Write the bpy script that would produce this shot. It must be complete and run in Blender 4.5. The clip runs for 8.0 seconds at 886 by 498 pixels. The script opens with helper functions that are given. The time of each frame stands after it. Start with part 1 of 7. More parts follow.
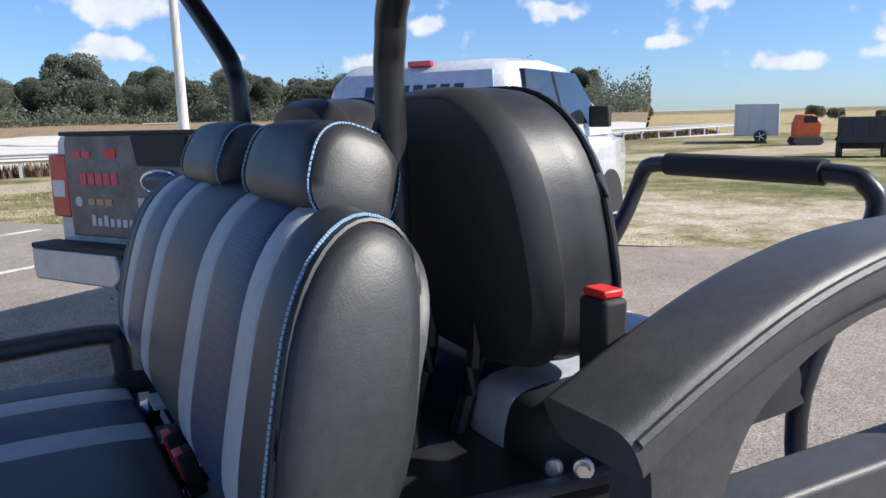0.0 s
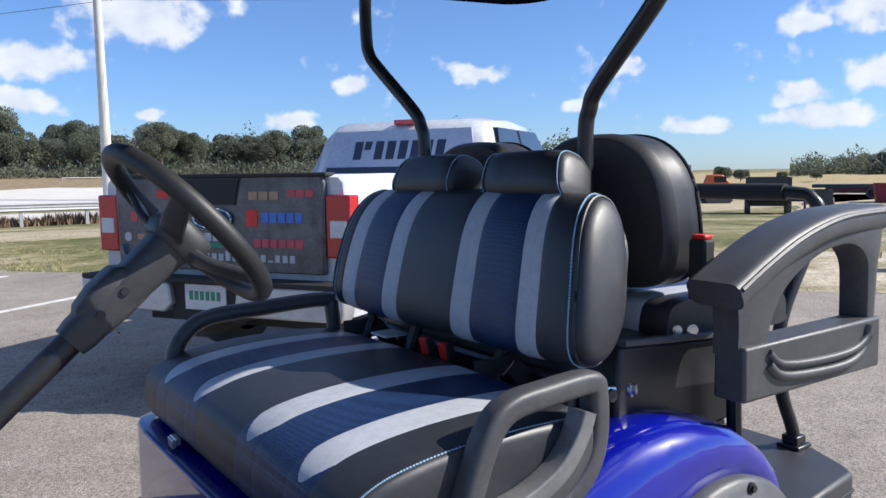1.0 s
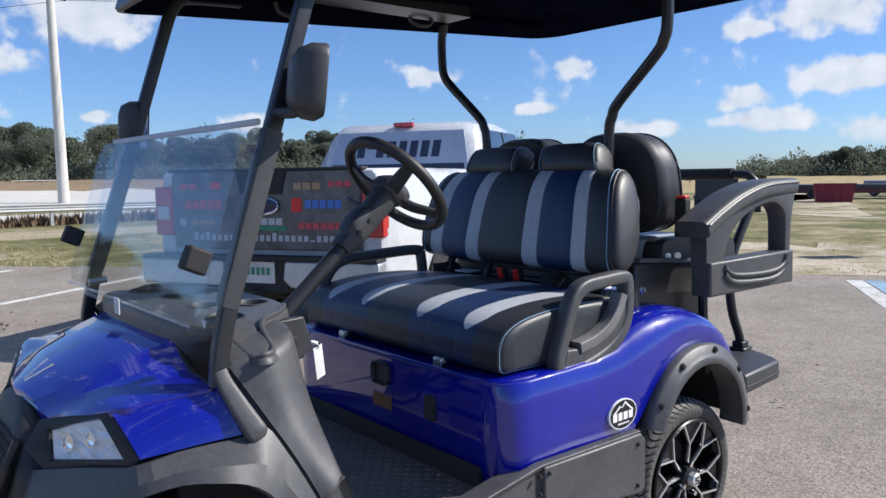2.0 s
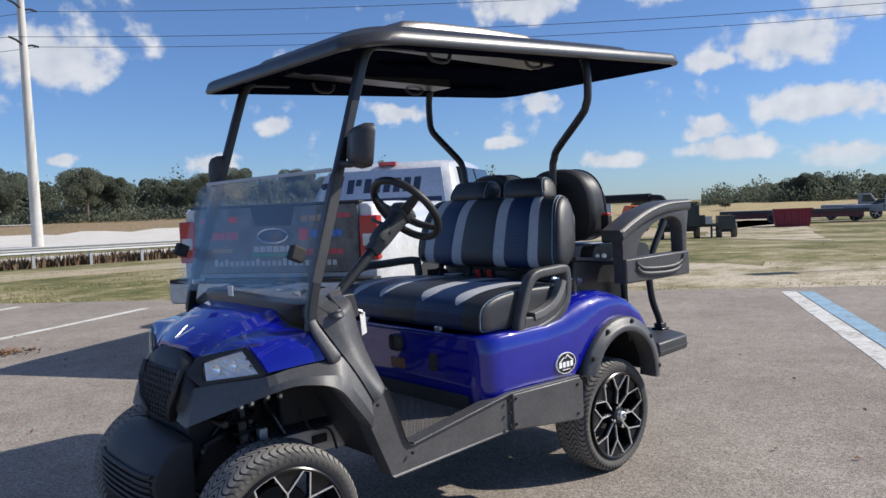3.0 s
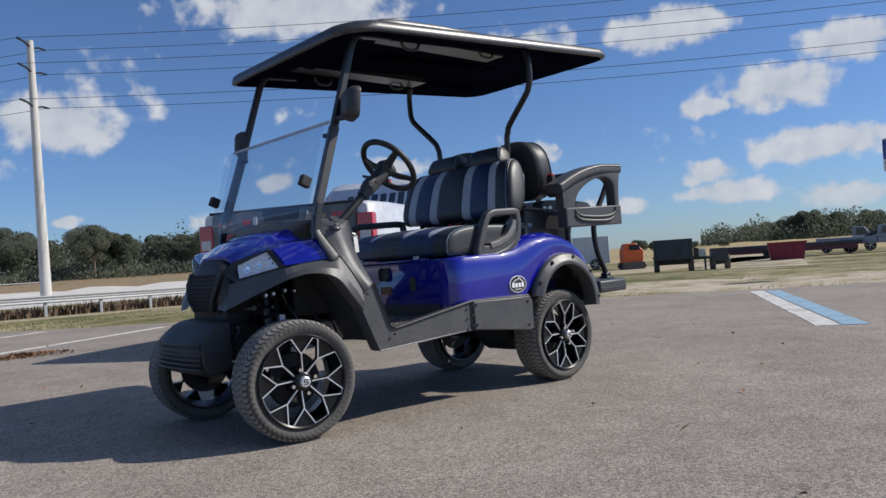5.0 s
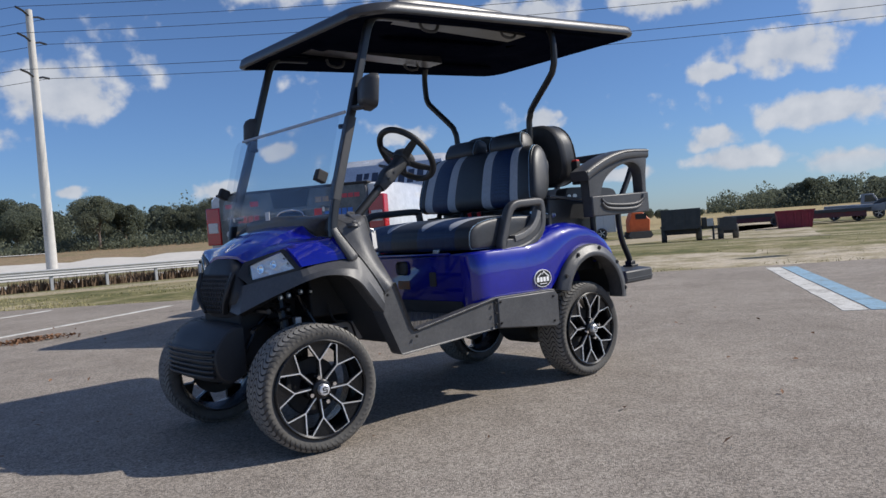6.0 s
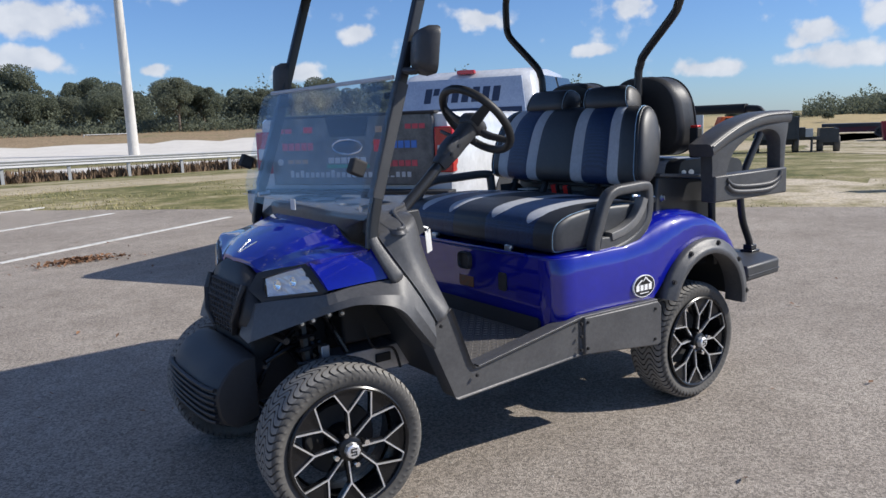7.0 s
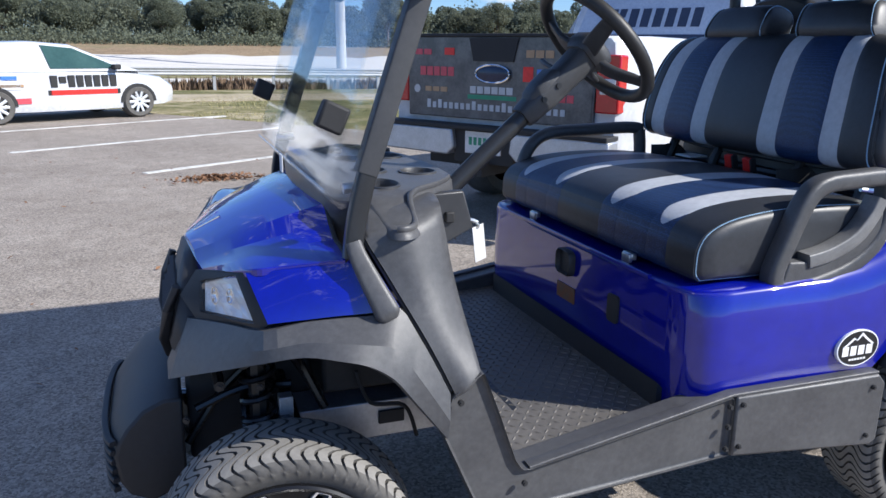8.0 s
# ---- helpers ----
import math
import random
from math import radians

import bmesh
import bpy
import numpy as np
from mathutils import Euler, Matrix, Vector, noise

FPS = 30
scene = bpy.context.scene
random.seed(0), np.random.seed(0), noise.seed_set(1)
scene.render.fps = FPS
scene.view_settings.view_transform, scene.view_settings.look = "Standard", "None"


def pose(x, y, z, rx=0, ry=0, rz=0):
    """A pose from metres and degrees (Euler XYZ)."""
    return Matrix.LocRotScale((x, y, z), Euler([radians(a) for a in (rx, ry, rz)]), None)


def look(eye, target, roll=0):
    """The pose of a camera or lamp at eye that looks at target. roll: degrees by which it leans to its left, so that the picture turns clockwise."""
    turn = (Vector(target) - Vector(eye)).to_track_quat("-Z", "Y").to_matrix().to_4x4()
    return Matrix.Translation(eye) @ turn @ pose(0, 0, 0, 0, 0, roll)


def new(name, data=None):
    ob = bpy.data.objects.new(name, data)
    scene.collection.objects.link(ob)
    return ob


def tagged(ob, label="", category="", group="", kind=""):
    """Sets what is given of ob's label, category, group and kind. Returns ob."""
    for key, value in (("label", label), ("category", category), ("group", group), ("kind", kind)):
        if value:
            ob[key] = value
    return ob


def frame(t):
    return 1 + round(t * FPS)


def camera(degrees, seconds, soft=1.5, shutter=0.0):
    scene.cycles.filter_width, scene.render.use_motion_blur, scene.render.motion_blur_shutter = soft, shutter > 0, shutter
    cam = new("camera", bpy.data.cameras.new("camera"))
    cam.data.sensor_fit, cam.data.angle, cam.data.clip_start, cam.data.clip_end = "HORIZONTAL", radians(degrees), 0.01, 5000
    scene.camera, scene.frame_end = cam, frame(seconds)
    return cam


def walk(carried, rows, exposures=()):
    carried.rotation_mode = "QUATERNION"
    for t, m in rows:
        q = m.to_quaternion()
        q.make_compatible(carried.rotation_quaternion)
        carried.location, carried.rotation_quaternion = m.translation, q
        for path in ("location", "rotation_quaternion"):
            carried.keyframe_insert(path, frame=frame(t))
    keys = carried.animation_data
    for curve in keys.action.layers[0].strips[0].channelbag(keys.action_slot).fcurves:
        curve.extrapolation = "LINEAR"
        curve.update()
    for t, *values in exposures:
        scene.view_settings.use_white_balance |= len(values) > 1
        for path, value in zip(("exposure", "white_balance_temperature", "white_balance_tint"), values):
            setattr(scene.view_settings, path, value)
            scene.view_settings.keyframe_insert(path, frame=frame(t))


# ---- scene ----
cam = camera(60.6, 8.0)
PATH = [
    (0, (1.304, -0.534, 1.436), (2.29, 1.171, 1.091), -1.4),
    (0.5, (0.872, -0.692, 1.422), (1.989, 0.951, 1.186), -1.2),
    (1, (0.438, -0.918, 1.387), (1.606, 0.693, 1.187), -0.8),
    (1.5, (-0.025, -1.133, 1.331), (1.193, 0.442, 1.139), -0.6),
    (1.7, (-0.203, -1.241, 1.33), (1.034, 0.317, 1.131), -0.7),
    (2.8, (-1.074, -2.014, 1.322), (0.241, -0.512, 1.19), -1.8),
    (3, (-1.2, -2.167, 1.296), (0.122, -0.67, 1.191), -2.3),
    (3.5, (-1.489, -2.479, 1.201), (-0.16, -0.986, 1.143), -3.1),
    (4, (-1.678, -2.688, 0.955), (-0.351, -1.191, 0.949), -3.7),
    (4.2, (-1.699, -2.808, 0.86), (-0.376, -1.308, 0.878), -3.6),
    (5.5, (-1.723, -2.95, 0.753), (-0.403, -1.448, 0.779), -4.3),
    (6, (-1.649, -2.737, 0.9), (-0.34, -1.226, 0.847), -4.2),
    (6.5, (-1.417, -2.451, 1.187), (-0.157, -0.909, 1.002), -3.5),
    (7, (-1.062, -2.076, 1.296), (0.07, -0.46, 0.968), -2.1),
    (7.5, (-0.615, -1.678, 1.309), (0.318, 0.037, 0.876), -0.6),
    (8, (-0.171, -1.304, 1.287), (0.5, 0.51, 0.778), 0.8),
]
walk(cam, [(t, look(eye, target, roll)) for t, eye, target, roll in PATH], exposures=[(0, 0.52, 6450, 10), (0.5, 0.58, 6350, 10), (1.0, 0.5, 6300, 10), (1.5, 0.42, 6250, 10), (3.0, 0.16, 6500, 10), (4.0, 0.0, 6500, 10), (5.5, -0.12, 6450, 10), (6.5, 0.02, 6450, 10), (7, 0.2, 6400, 10), (7.5, 0.40, 6250, 10), (8, 0.58, 6100, 10)])

# ---- world and sun ----
SUN_FROM = Vector((1.06, -0.80, 1.0)).normalized()
world = bpy.data.worlds.new("sky")
scene.world = world
world.use_nodes = True
wt = world.node_tree
wt.nodes.clear()


def wnode(kind, **inputs):
    n = wt.nodes.new(kind)
    for key, value in inputs.items():
        n.inputs[int(key[1:])].default_value = value
    return n


def wmath(op, a, b=0.0, c=0.0):
    n = wt.nodes.new("ShaderNodeMath")
    n.operation = op
    for k, v in enumerate((a, b, c)):
        if isinstance(v, (int, float)):
            n.inputs[k].default_value = v
        else:
            wt.links.new(v, n.inputs[k])
    return n.outputs[0]


sky = wt.nodes.new("ShaderNodeTexSky")
sky.sky_type = "NISHITA"
sky.sun_disc = False
sky.sun_elevation = math.asin(SUN_FROM.z)
sky.sun_rotation = math.atan2(SUN_FROM.x, SUN_FROM.y)
sky.air_density, sky.dust_density, sky.ozone_density = 1.0, 0.15, 3.0
# clouds: azimuth from +y to +x, elevation, half width, half height, in degrees
CLOUDS = [
    (48.1, 14.9, 4.2, 1.7), (65.9, 10.3, 4.6, 1.6), (60.9, 9.5, 1.9, 0.8), (58.8, 15.2, 4.7, 1.6), (68.0, 6.2, 5.0, 1.4),
    (60.9, 5.0, 2.2, 1.0), (62.4, 3.4, 3.6, 0.9), (49.0, 7.5, 1.6, 0.8), (46.3, 4.8, 1.8, 0.6), (38.6, 7.3, 2.2, 0.8),
    (29.5, 6.4, 1.6, 0.8), (25.0, 4.0, 1.8, 0.7), (15.0, 4.4, 1.2, 0.5), (14.8, 11.0, 4.6, 2.3), (70.2, 12.5, 3.4, 1.4),
    (8.0, 7.6, 3.8, 1.3), (7.2, 4.9, 2.6, 1.0), (32.0, 18.6, 8.5, 1.9), (69.5, 2.5, 3.2, 0.9), (54.5, 3.2, 2.6, 0.7),
]
coord = wt.nodes.new("ShaderNodeTexCoord")
split = wt.nodes.new("ShaderNodeSeparateXYZ")
wt.links.new(coord.outputs["Generated"], split.inputs[0])
azimuth = wmath("MULTIPLY", wmath("ARCTAN2", split.outputs[0], split.outputs[1]), 57.2958)
elevation = wmath("MULTIPLY", wmath("ARCSINE", split.outputs[2]), 57.2958)
flat = wt.nodes.new("ShaderNodeCombineXYZ")
wt.links.new(azimuth, flat.inputs[0])
wt.links.new(elevation, flat.inputs[1])
puff = wnode("ShaderNodeTexNoise")
puff.inputs["Scale"].default_value = 0.55
puff.inputs["Detail"].default_value = 6.0
puff.inputs["Roughness"].default_value = 0.5
wt.links.new(flat.outputs[0], puff.inputs["Vector"])
warp = wnode("ShaderNodeTexNoise")
warp.inputs["Scale"].default_value = 0.45
warp.inputs["Detail"].default_value = 3.0
wt.links.new(flat.outputs[0], warp.inputs["Vector"])
bend = wt.nodes.new("ShaderNodeVectorMath")
bend.operation = "MULTIPLY_ADD"
wt.links.new(warp.outputs["Color"], bend.inputs[0])
bend.inputs[1].default_value = (2.6, 1.3, 0.0)
wt.links.new(flat.outputs[0], bend.inputs[2])
nearest = None
for a, e, w, h in CLOUDS:
    off = wt.nodes.new("ShaderNodeVectorMath")
    off.operation = "SUBTRACT"
    wt.links.new(bend.outputs[0], off.inputs[0])
    off.inputs[1].default_value = (a + 1.3, e + 0.65, 0.0)
    scaled = wt.nodes.new("ShaderNodeVectorMath")
    scaled.operation = "MULTIPLY"
    wt.links.new(off.outputs[0], scaled.inputs[0])
    scaled.inputs[1].default_value = (1 / w, 1 / h, 0.0)
    reach = wt.nodes.new("ShaderNodeVectorMath")
    reach.operation = "LENGTH"
    wt.links.new(scaled.outputs[0], reach.inputs[0])
    nearest = reach.outputs["Value"] if nearest is None else wmath("MINIMUM", nearest, reach.outputs["Value"])
# elsewhere the same fair-weather cloud goes on, thickened unseen overhead for fill light
drift = wnode("ShaderNodeTexNoise")
drift.inputs["Scale"].default_value = 0.11
drift.inputs["Detail"].default_value = 4.0
wt.links.new(flat.outputs[0], drift.inputs["Vector"])
body = wmath("MULTIPLY", wmath("SUBTRACT", 1.12, nearest), 1.15)
general = wmath("MULTIPLY_ADD", drift.outputs["Fac"], 3.0, -1.85)
higher = wt.nodes.new("ShaderNodeMapRange")
wt.links.new(elevation, higher.inputs["Value"])
higher.inputs["From Min"].default_value = 24.0
higher.inputs["From Max"].default_value = 60.0
general = wmath("MULTIPLY_ADD", higher.outputs[0], 0.5, general)
body = wmath("MAXIMUM", body, general)
cover = wmath("MULTIPLY_ADD", wmath("SUBTRACT", puff.outputs["Fac"], 0.5), 2.1, body)
ramp = wt.nodes.new("ShaderNodeMapRange")
ramp.interpolation_type = "SMOOTHSTEP"
wt.links.new(cover, ramp.inputs["Value"])
ramp.inputs["From Min"].default_value = 0.0
ramp.inputs["From Max"].default_value = 0.62
above = wt.nodes.new("ShaderNodeMapRange")
wt.links.new(elevation, above.inputs["Value"])
above.inputs["From Min"].default_value = 0.3
above.inputs["From Max"].default_value = 3.0
fac = wmath("MULTIPLY", wmath("MULTIPLY", ramp.outputs[0], above.outputs[0]), 0.93)
white = wt.nodes.new("ShaderNodeMix")
white.data_type = "RGBA"
wt.links.new(puff.outputs["Fac"], white.inputs["Factor"])
white.inputs["A"].default_value = (4.6, 5.2, 6.3, 1)
white.inputs["B"].default_value = (9.6, 9.7, 10.0, 1)
blend = wt.nodes.new("ShaderNodeMix")
blend.data_type = "RGBA"
wt.links.new(fac, blend.inputs["Factor"])
tint = wt.nodes.new("ShaderNodeVectorMath")
tint.operation = "MULTIPLY"
wt.links.new(sky.outputs[0], tint.inputs[0])
low_air = wt.nodes.new("ShaderNodeMapRange")
wt.links.new(elevation, low_air.inputs["Value"])
low_air.inputs["From Min"].default_value = 0.0
low_air.inputs["From Max"].default_value = 16.0
air = wt.nodes.new("ShaderNodeMix")
air.data_type = "RGBA"
wt.links.new(low_air.outputs[0], air.inputs["Factor"])
air.inputs["A"].default_value = (0.64, 0.86, 1.30, 1)
air.inputs["B"].default_value = (0.80, 0.97, 1.28, 1)
wt.links.new(air.outputs["Result"], tint.inputs[1])
wt.links.new(tint.outputs[0], blend.inputs["A"])
wt.links.new(white.outputs["Result"], blend.inputs["B"])
back = wnode("ShaderNodeBackground", _1=0.084)
wt.links.new(blend.outputs["Result"], back.inputs[0])
wout = wnode("ShaderNodeOutputWorld")
wt.links.new(back.outputs[0], wout.inputs[0])

sun_data = bpy.data.lights.new("sun", "SUN")
sun_data.energy, sun_data.angle, sun_data.color = 4.8, radians(0.55), (1.0, 0.94, 0.85)
sun = new("sun", sun_data)
sun.matrix_world = look(SUN_FROM * 50, (0, 0, 0))


# ---- materials ----
def material(name, colour, rough=0.5, metal=0.0, second=None, scale=8.0, amount=0.35, grain=0.0, grain_scale=600.0, coat=0.0, spec=0.5, relief=0.0, relief_scale=20.0, wear=0.12):
    """A painted, moulded or natural surface: two colours mixed by a broad noise, fine grain as bump, uneven gloss."""
    m = bpy.data.materials.new(name)
    m.use_nodes = True
    t = m.node_tree
    b = t.nodes["Principled BSDF"]
    b.inputs["Metallic"].default_value = metal
    b.inputs["Coat Weight"].default_value = coat
    b.inputs["Coat Roughness"].default_value = 0.03
    b.inputs["Specular IOR Level"].default_value = spec
    pos = t.nodes.new("ShaderNodeNewGeometry")
    n1 = t.nodes.new("ShaderNodeTexNoise")
    n1.inputs["Scale"].default_value = scale
    n1.inputs["Detail"].default_value = 6.0
    n1.inputs["Roughness"].default_value = 0.6
    t.links.new(pos.outputs["Position"], n1.inputs["Vector"])
    mix = t.nodes.new("ShaderNodeMix")
    mix.data_type = "RGBA"
    sharp = t.nodes.new("ShaderNodeMapRange")
    sharp.inputs["From Min"].default_value = 0.5 - amount * 0.5
    sharp.inputs["From Max"].default_value = 0.5 + amount * 0.5
    t.links.new(n1.outputs["Fac"], sharp.inputs["Value"])
    t.links.new(sharp.outputs[0], mix.inputs["Factor"])
    second = second or tuple(min(1.0, c * 1.25 + 0.002) for c in colour)
    mix.inputs["A"].default_value = (*colour, 1)
    mix.inputs["B"].default_value = (*second, 1)
    n4 = t.nodes.new("ShaderNodeTexNoise")
    n4.inputs["Scale"].default_value = scale * 8
    n4.inputs["Detail"].default_value = 5.0
    n4.inputs["Roughness"].default_value = 0.7
    t.links.new(pos.outputs["Position"], n4.inputs["Vector"])
    fleck = t.nodes.new("ShaderNodeMapRange")
    fleck.inputs["From Min"].default_value = 0.25
    fleck.inputs["From Max"].default_value = 0.75
    fleck.inputs["To Min"].default_value = 1.0 - wear
    fleck.inputs["To Max"].default_value = 1.0 + wear
    t.links.new(n4.outputs["Fac"], fleck.inputs["Value"])
    worn = t.nodes.new("ShaderNodeVectorMath")
    worn.operation = "SCALE"
    t.links.new(mix.outputs["Result"], worn.inputs[0])
    t.links.new(fleck.outputs[0], worn.inputs["Scale"])
    t.links.new(worn.outputs[0], b.inputs["Base Color"])
    gloss = t.nodes.new("ShaderNodeMapRange")
    gloss.inputs["To Min"].default_value = max(0.0, rough - 0.06)
    gloss.inputs["To Max"].default_value = min(1.0, rough + 0.08)
    t.links.new(n1.outputs["Fac"], gloss.inputs["Value"])
    t.links.new(gloss.outputs[0], b.inputs["Roughness"])
    last = None
    for strength, size, dist in ((grain, grain_scale, 0.0006), (relief, relief_scale, 0.006)):
        if strength:
            n2 = t.nodes.new("ShaderNodeTexNoise")
            n2.inputs["Scale"].default_value = size
            n2.inputs["Detail"].default_value = 3.0
            t.links.new(pos.outputs["Position"], n2.inputs["Vector"])
            bump = t.nodes.new("ShaderNodeBump")
            bump.inputs["Strength"].default_value = strength
            bump.inputs["Distance"].default_value = dist
            t.links.new(n2.outputs["Fac"], bump.inputs["Height"])
            if last:
                t.links.new(last.outputs[0], bump.inputs["Normal"])
            last = bump
    if last:
        t.links.new(last.outputs[0], b.inputs["Normal"])
    return m


def glass(name, colour=(1, 1, 1), rough=0.02, ior=0.5, shine=0.8):
    """A clear sheet: see-through along the line of sight, with the gloss of its Fresnel reflection."""
    m = bpy.data.materials.new(name)
    m.use_nodes = True
    t = m.node_tree
    t.nodes.clear()
    clear = t.nodes.new("ShaderNodeBsdfTransparent")
    clear.inputs[0].default_value = (*colour, 1)
    shiny = t.nodes.new("ShaderNodeBsdfGlossy")
    shiny.inputs["Roughness"].default_value = rough
    fr = t.nodes.new("ShaderNodeLayerWeight")
    fr.inputs["Blend"].default_value = ior
    p5 = t.nodes.new("ShaderNodeMath")
    p5.operation = "POWER"
    p5.inputs[1].default_value = 4.0
    t.links.new(fr.outputs["Facing"], p5.inputs[0])
    k = t.nodes.new("ShaderNodeMath")
    k.operation = "MULTIPLY_ADD"
    k.inputs[1].default_value = shine
    k.inputs[2].default_value = 0.035
    t.links.new(p5.outputs[0], k.inputs[0])
    mix = t.nodes.new("ShaderNodeMixShader")
    t.links.new(k.outputs[0], mix.inputs[0])
    t.links.new(clear.outputs[0], mix.inputs[1])
    t.links.new(shiny.outputs[0], mix.inputs[2])
    out = t.nodes.new("ShaderNodeOutputMaterial")
    t.links.new(mix.outputs[0], out.inputs[0])
    return m


def weave(name, dark, light, size):
    """Perforated mesh fabric: rows of small pits."""
    m = material(name, dark, rough=0.44, second=light, scale=14, amount=0.5, spec=0.6)
    t = m.node_tree
    b = t.nodes["Principled BSDF"]
    pos = t.nodes.new("ShaderNodeNewGeometry")
    vor = t.nodes.new("ShaderNodeTexVoronoi")
    vor.inputs["Scale"].default_value = size
    vor.inputs["Randomness"].default_value = 0.45
    t.links.new(pos.outputs["Position"], vor.inputs["Vector"])
    pit = t.nodes.new("ShaderNodeMapRange")
    pit.inputs["From Min"].default_value = 0.25
    pit.inputs["From Max"].default_value = 0.5
    t.links.new(vor.outputs["Distance"], pit.inputs["Value"])
    mix = t.nodes.new("ShaderNodeMix")
    mix.data_type = "RGBA"
    t.links.new(pit.outputs[0], mix.inputs["Factor"])
    mix.inputs["A"].default_value = (*light, 1)
    mix.inputs["B"].default_value = (*dark, 1)
    t.links.new(mix.outputs["Result"], b.inputs["Base Color"])
    bump = t.nodes.new("ShaderNodeBump")
    bump.inputs["Strength"].default_value = 0.5
    bump.inputs["Distance"].default_value = 0.001
    bump.invert = True
    t.links.new(vor.outputs["Distance"], bump.inputs["Height"])
    t.links.new(bump.outputs[0], b.inputs["Normal"])
    return m


def ground_material(name, stops, broad, fine, rough=0.9, bump=0.5, speck=None, speck_scale=90.0, spread=0.30):
    """Ground: colours ramped by a broad and a middling noise, with specks and fine relief."""
    m = bpy.data.materials.new(name)
    m.use_nodes = True
    t = m.node_tree
    b = t.nodes["Principled BSDF"]
    b.inputs["Roughness"].default_value = rough
    b.inputs["Specular IOR Level"].default_value = 0.25
    pos = t.nodes.new("ShaderNodeNewGeometry")
    noises = []
    for size, detail in ((broad, 5.0), (fine, 8.0)):
        n = t.nodes.new("ShaderNodeTexNoise")
        n.inputs["Scale"].default_value = size
        n.inputs["Detail"].default_value = detail
        n.inputs["Roughness"].default_value = 0.65
        t.links.new(pos.outputs["Position"], n.inputs["Vector"])
        noises.append(n)
    add = t.nodes.new("ShaderNodeMix")
    add.inputs["Factor"].default_value = 0.45
    t.links.new(noises[0].outputs["Fac"], add.inputs["A"])
    t.links.new(noises[1].outputs["Fac"], add.inputs["B"])
    ramp_n = t.nodes.new("ShaderNodeValToRGB")
    els = ramp_n.color_ramp.elements
    while len(els) < len(stops):
        els.new(0.5)
    for k, c in enumerate(stops):
        els[k].position = 0.5 - spread / 2 + spread * k / (len(stops) - 1)
        els[k].color = (*c, 1)
    t.links.new(add.outputs["Result"], ramp_n.inputs[0])
    colour = ramp_n.outputs[0]
    if speck:
        v = t.nodes.new("ShaderNodeTexVoronoi")
        v.inputs["Scale"].default_value = speck_scale
        t.links.new(pos.outputs["Position"], v.inputs["Vector"])
        tone = t.nodes.new("ShaderNodeSeparateColor")
        t.links.new(v.outputs["Color"], tone.inputs[0])
        pick = t.nodes.new("ShaderNodeMapRange")
        pick.inputs["To Min"].default_value = speck[0]
        pick.inputs["To Max"].default_value = speck[1]
        t.links.new(tone.outputs[0], pick.inputs["Value"])
        mul = t.nodes.new("ShaderNodeVectorMath")
        mul.operation = "SCALE"
        t.links.new(colour, mul.inputs[0])
        t.links.new(pick.outputs[0], mul.inputs["Scale"])
        colour = mul.outputs[0]
    t.links.new(colour, b.inputs["Base Color"])
    n3 = t.nodes.new("ShaderNodeTexNoise")
    n3.inputs["Scale"].default_value = speck_scale * 1.3
    n3.inputs["Detail"].default_value = 4.0
    t.links.new(pos.outputs["Position"], n3.inputs["Vector"])
    bm_node = t.nodes.new("ShaderNodeBump")
    bm_node.inputs["Strength"].default_value = bump
    bm_node.inputs["Distance"].default_value = 0.006
    t.links.new(n3.outputs["Fac"], bm_node.inputs["Height"])
    t.links.new(bm_node.outputs[0], b.inputs["Normal"])
    return m


BLUE = material("blue_paint", (0.003, 0.006, 0.26), rough=0.3, second=(0.003, 0.008, 0.30), scale=3, coat=1.0, spec=0.12, relief=0.03, relief_scale=5)
BLUE.node_tree.nodes["Principled BSDF"].inputs["Coat IOR"].default_value = 1.75
PLASTIC = material("black_grained_plastic", (0.034, 0.035, 0.038), rough=0.46, second=(0.046, 0.047, 0.050), scale=9, grain=0.5, grain_scale=900)
# darker copy of PLASTIC: shade on nose and bumper put into the colour
SHADEDPLASTIC = material("shaded_black_plastic", (0.019, 0.019, 0.021), rough=0.5, second=(0.027, 0.027, 0.029), scale=9, grain=0.5, grain_scale=800)
GREYPLASTIC = material("weathered_black_plastic", (0.060, 0.060, 0.063), rough=0.40, second=(0.086, 0.086, 0.088), scale=9, amount=0.5, grain=0.8, grain_scale=650, wear=0.2)
ARMPLASTIC = material("black_moulded_plastic", (0.056, 0.057, 0.060), rough=0.42, second=(0.076, 0.076, 0.078), scale=9, grain=0.7, grain_scale=700, wear=0.15)
STEEL = material("black_powder_coat", (0.017, 0.018, 0.020), rough=0.33, scale=10, grain=0.25, grain_scale=700)
VINYL = material("black_vinyl", (0.019, 0.021, 0.025), rough=0.46, second=(0.029, 0.031, 0.036), scale=9, amount=0.5, spec=0.6, grain=0.35, grain_scale=420, relief=0.26, relief_scale=11, wear=0.2)
NAVY = weave("navy_mesh_fabric", (0.005, 0.017, 0.060), (0.020, 0.056, 0.165), 270)
SILVERVINYL = material("silver_grey_vinyl", (0.42, 0.44, 0.48), rough=0.42, second=(0.48, 0.50, 0.54), scale=7, grain=0.3, grain_scale=500)
THREAD = material("pale_blue_thread", (0.30, 0.46, 0.62), rough=0.7, scale=40)
RUBBER = material("tyre_rubber", (0.062, 0.059, 0.055), rough=0.8, second=(0.125, 0.118, 0.108), scale=14, amount=0.6, grain=0.5, grain_scale=350)
GLOSSBLACK = material("gloss_black_rim", (0.006, 0.006, 0.007), rough=0.26, scale=8, spec=0.4)
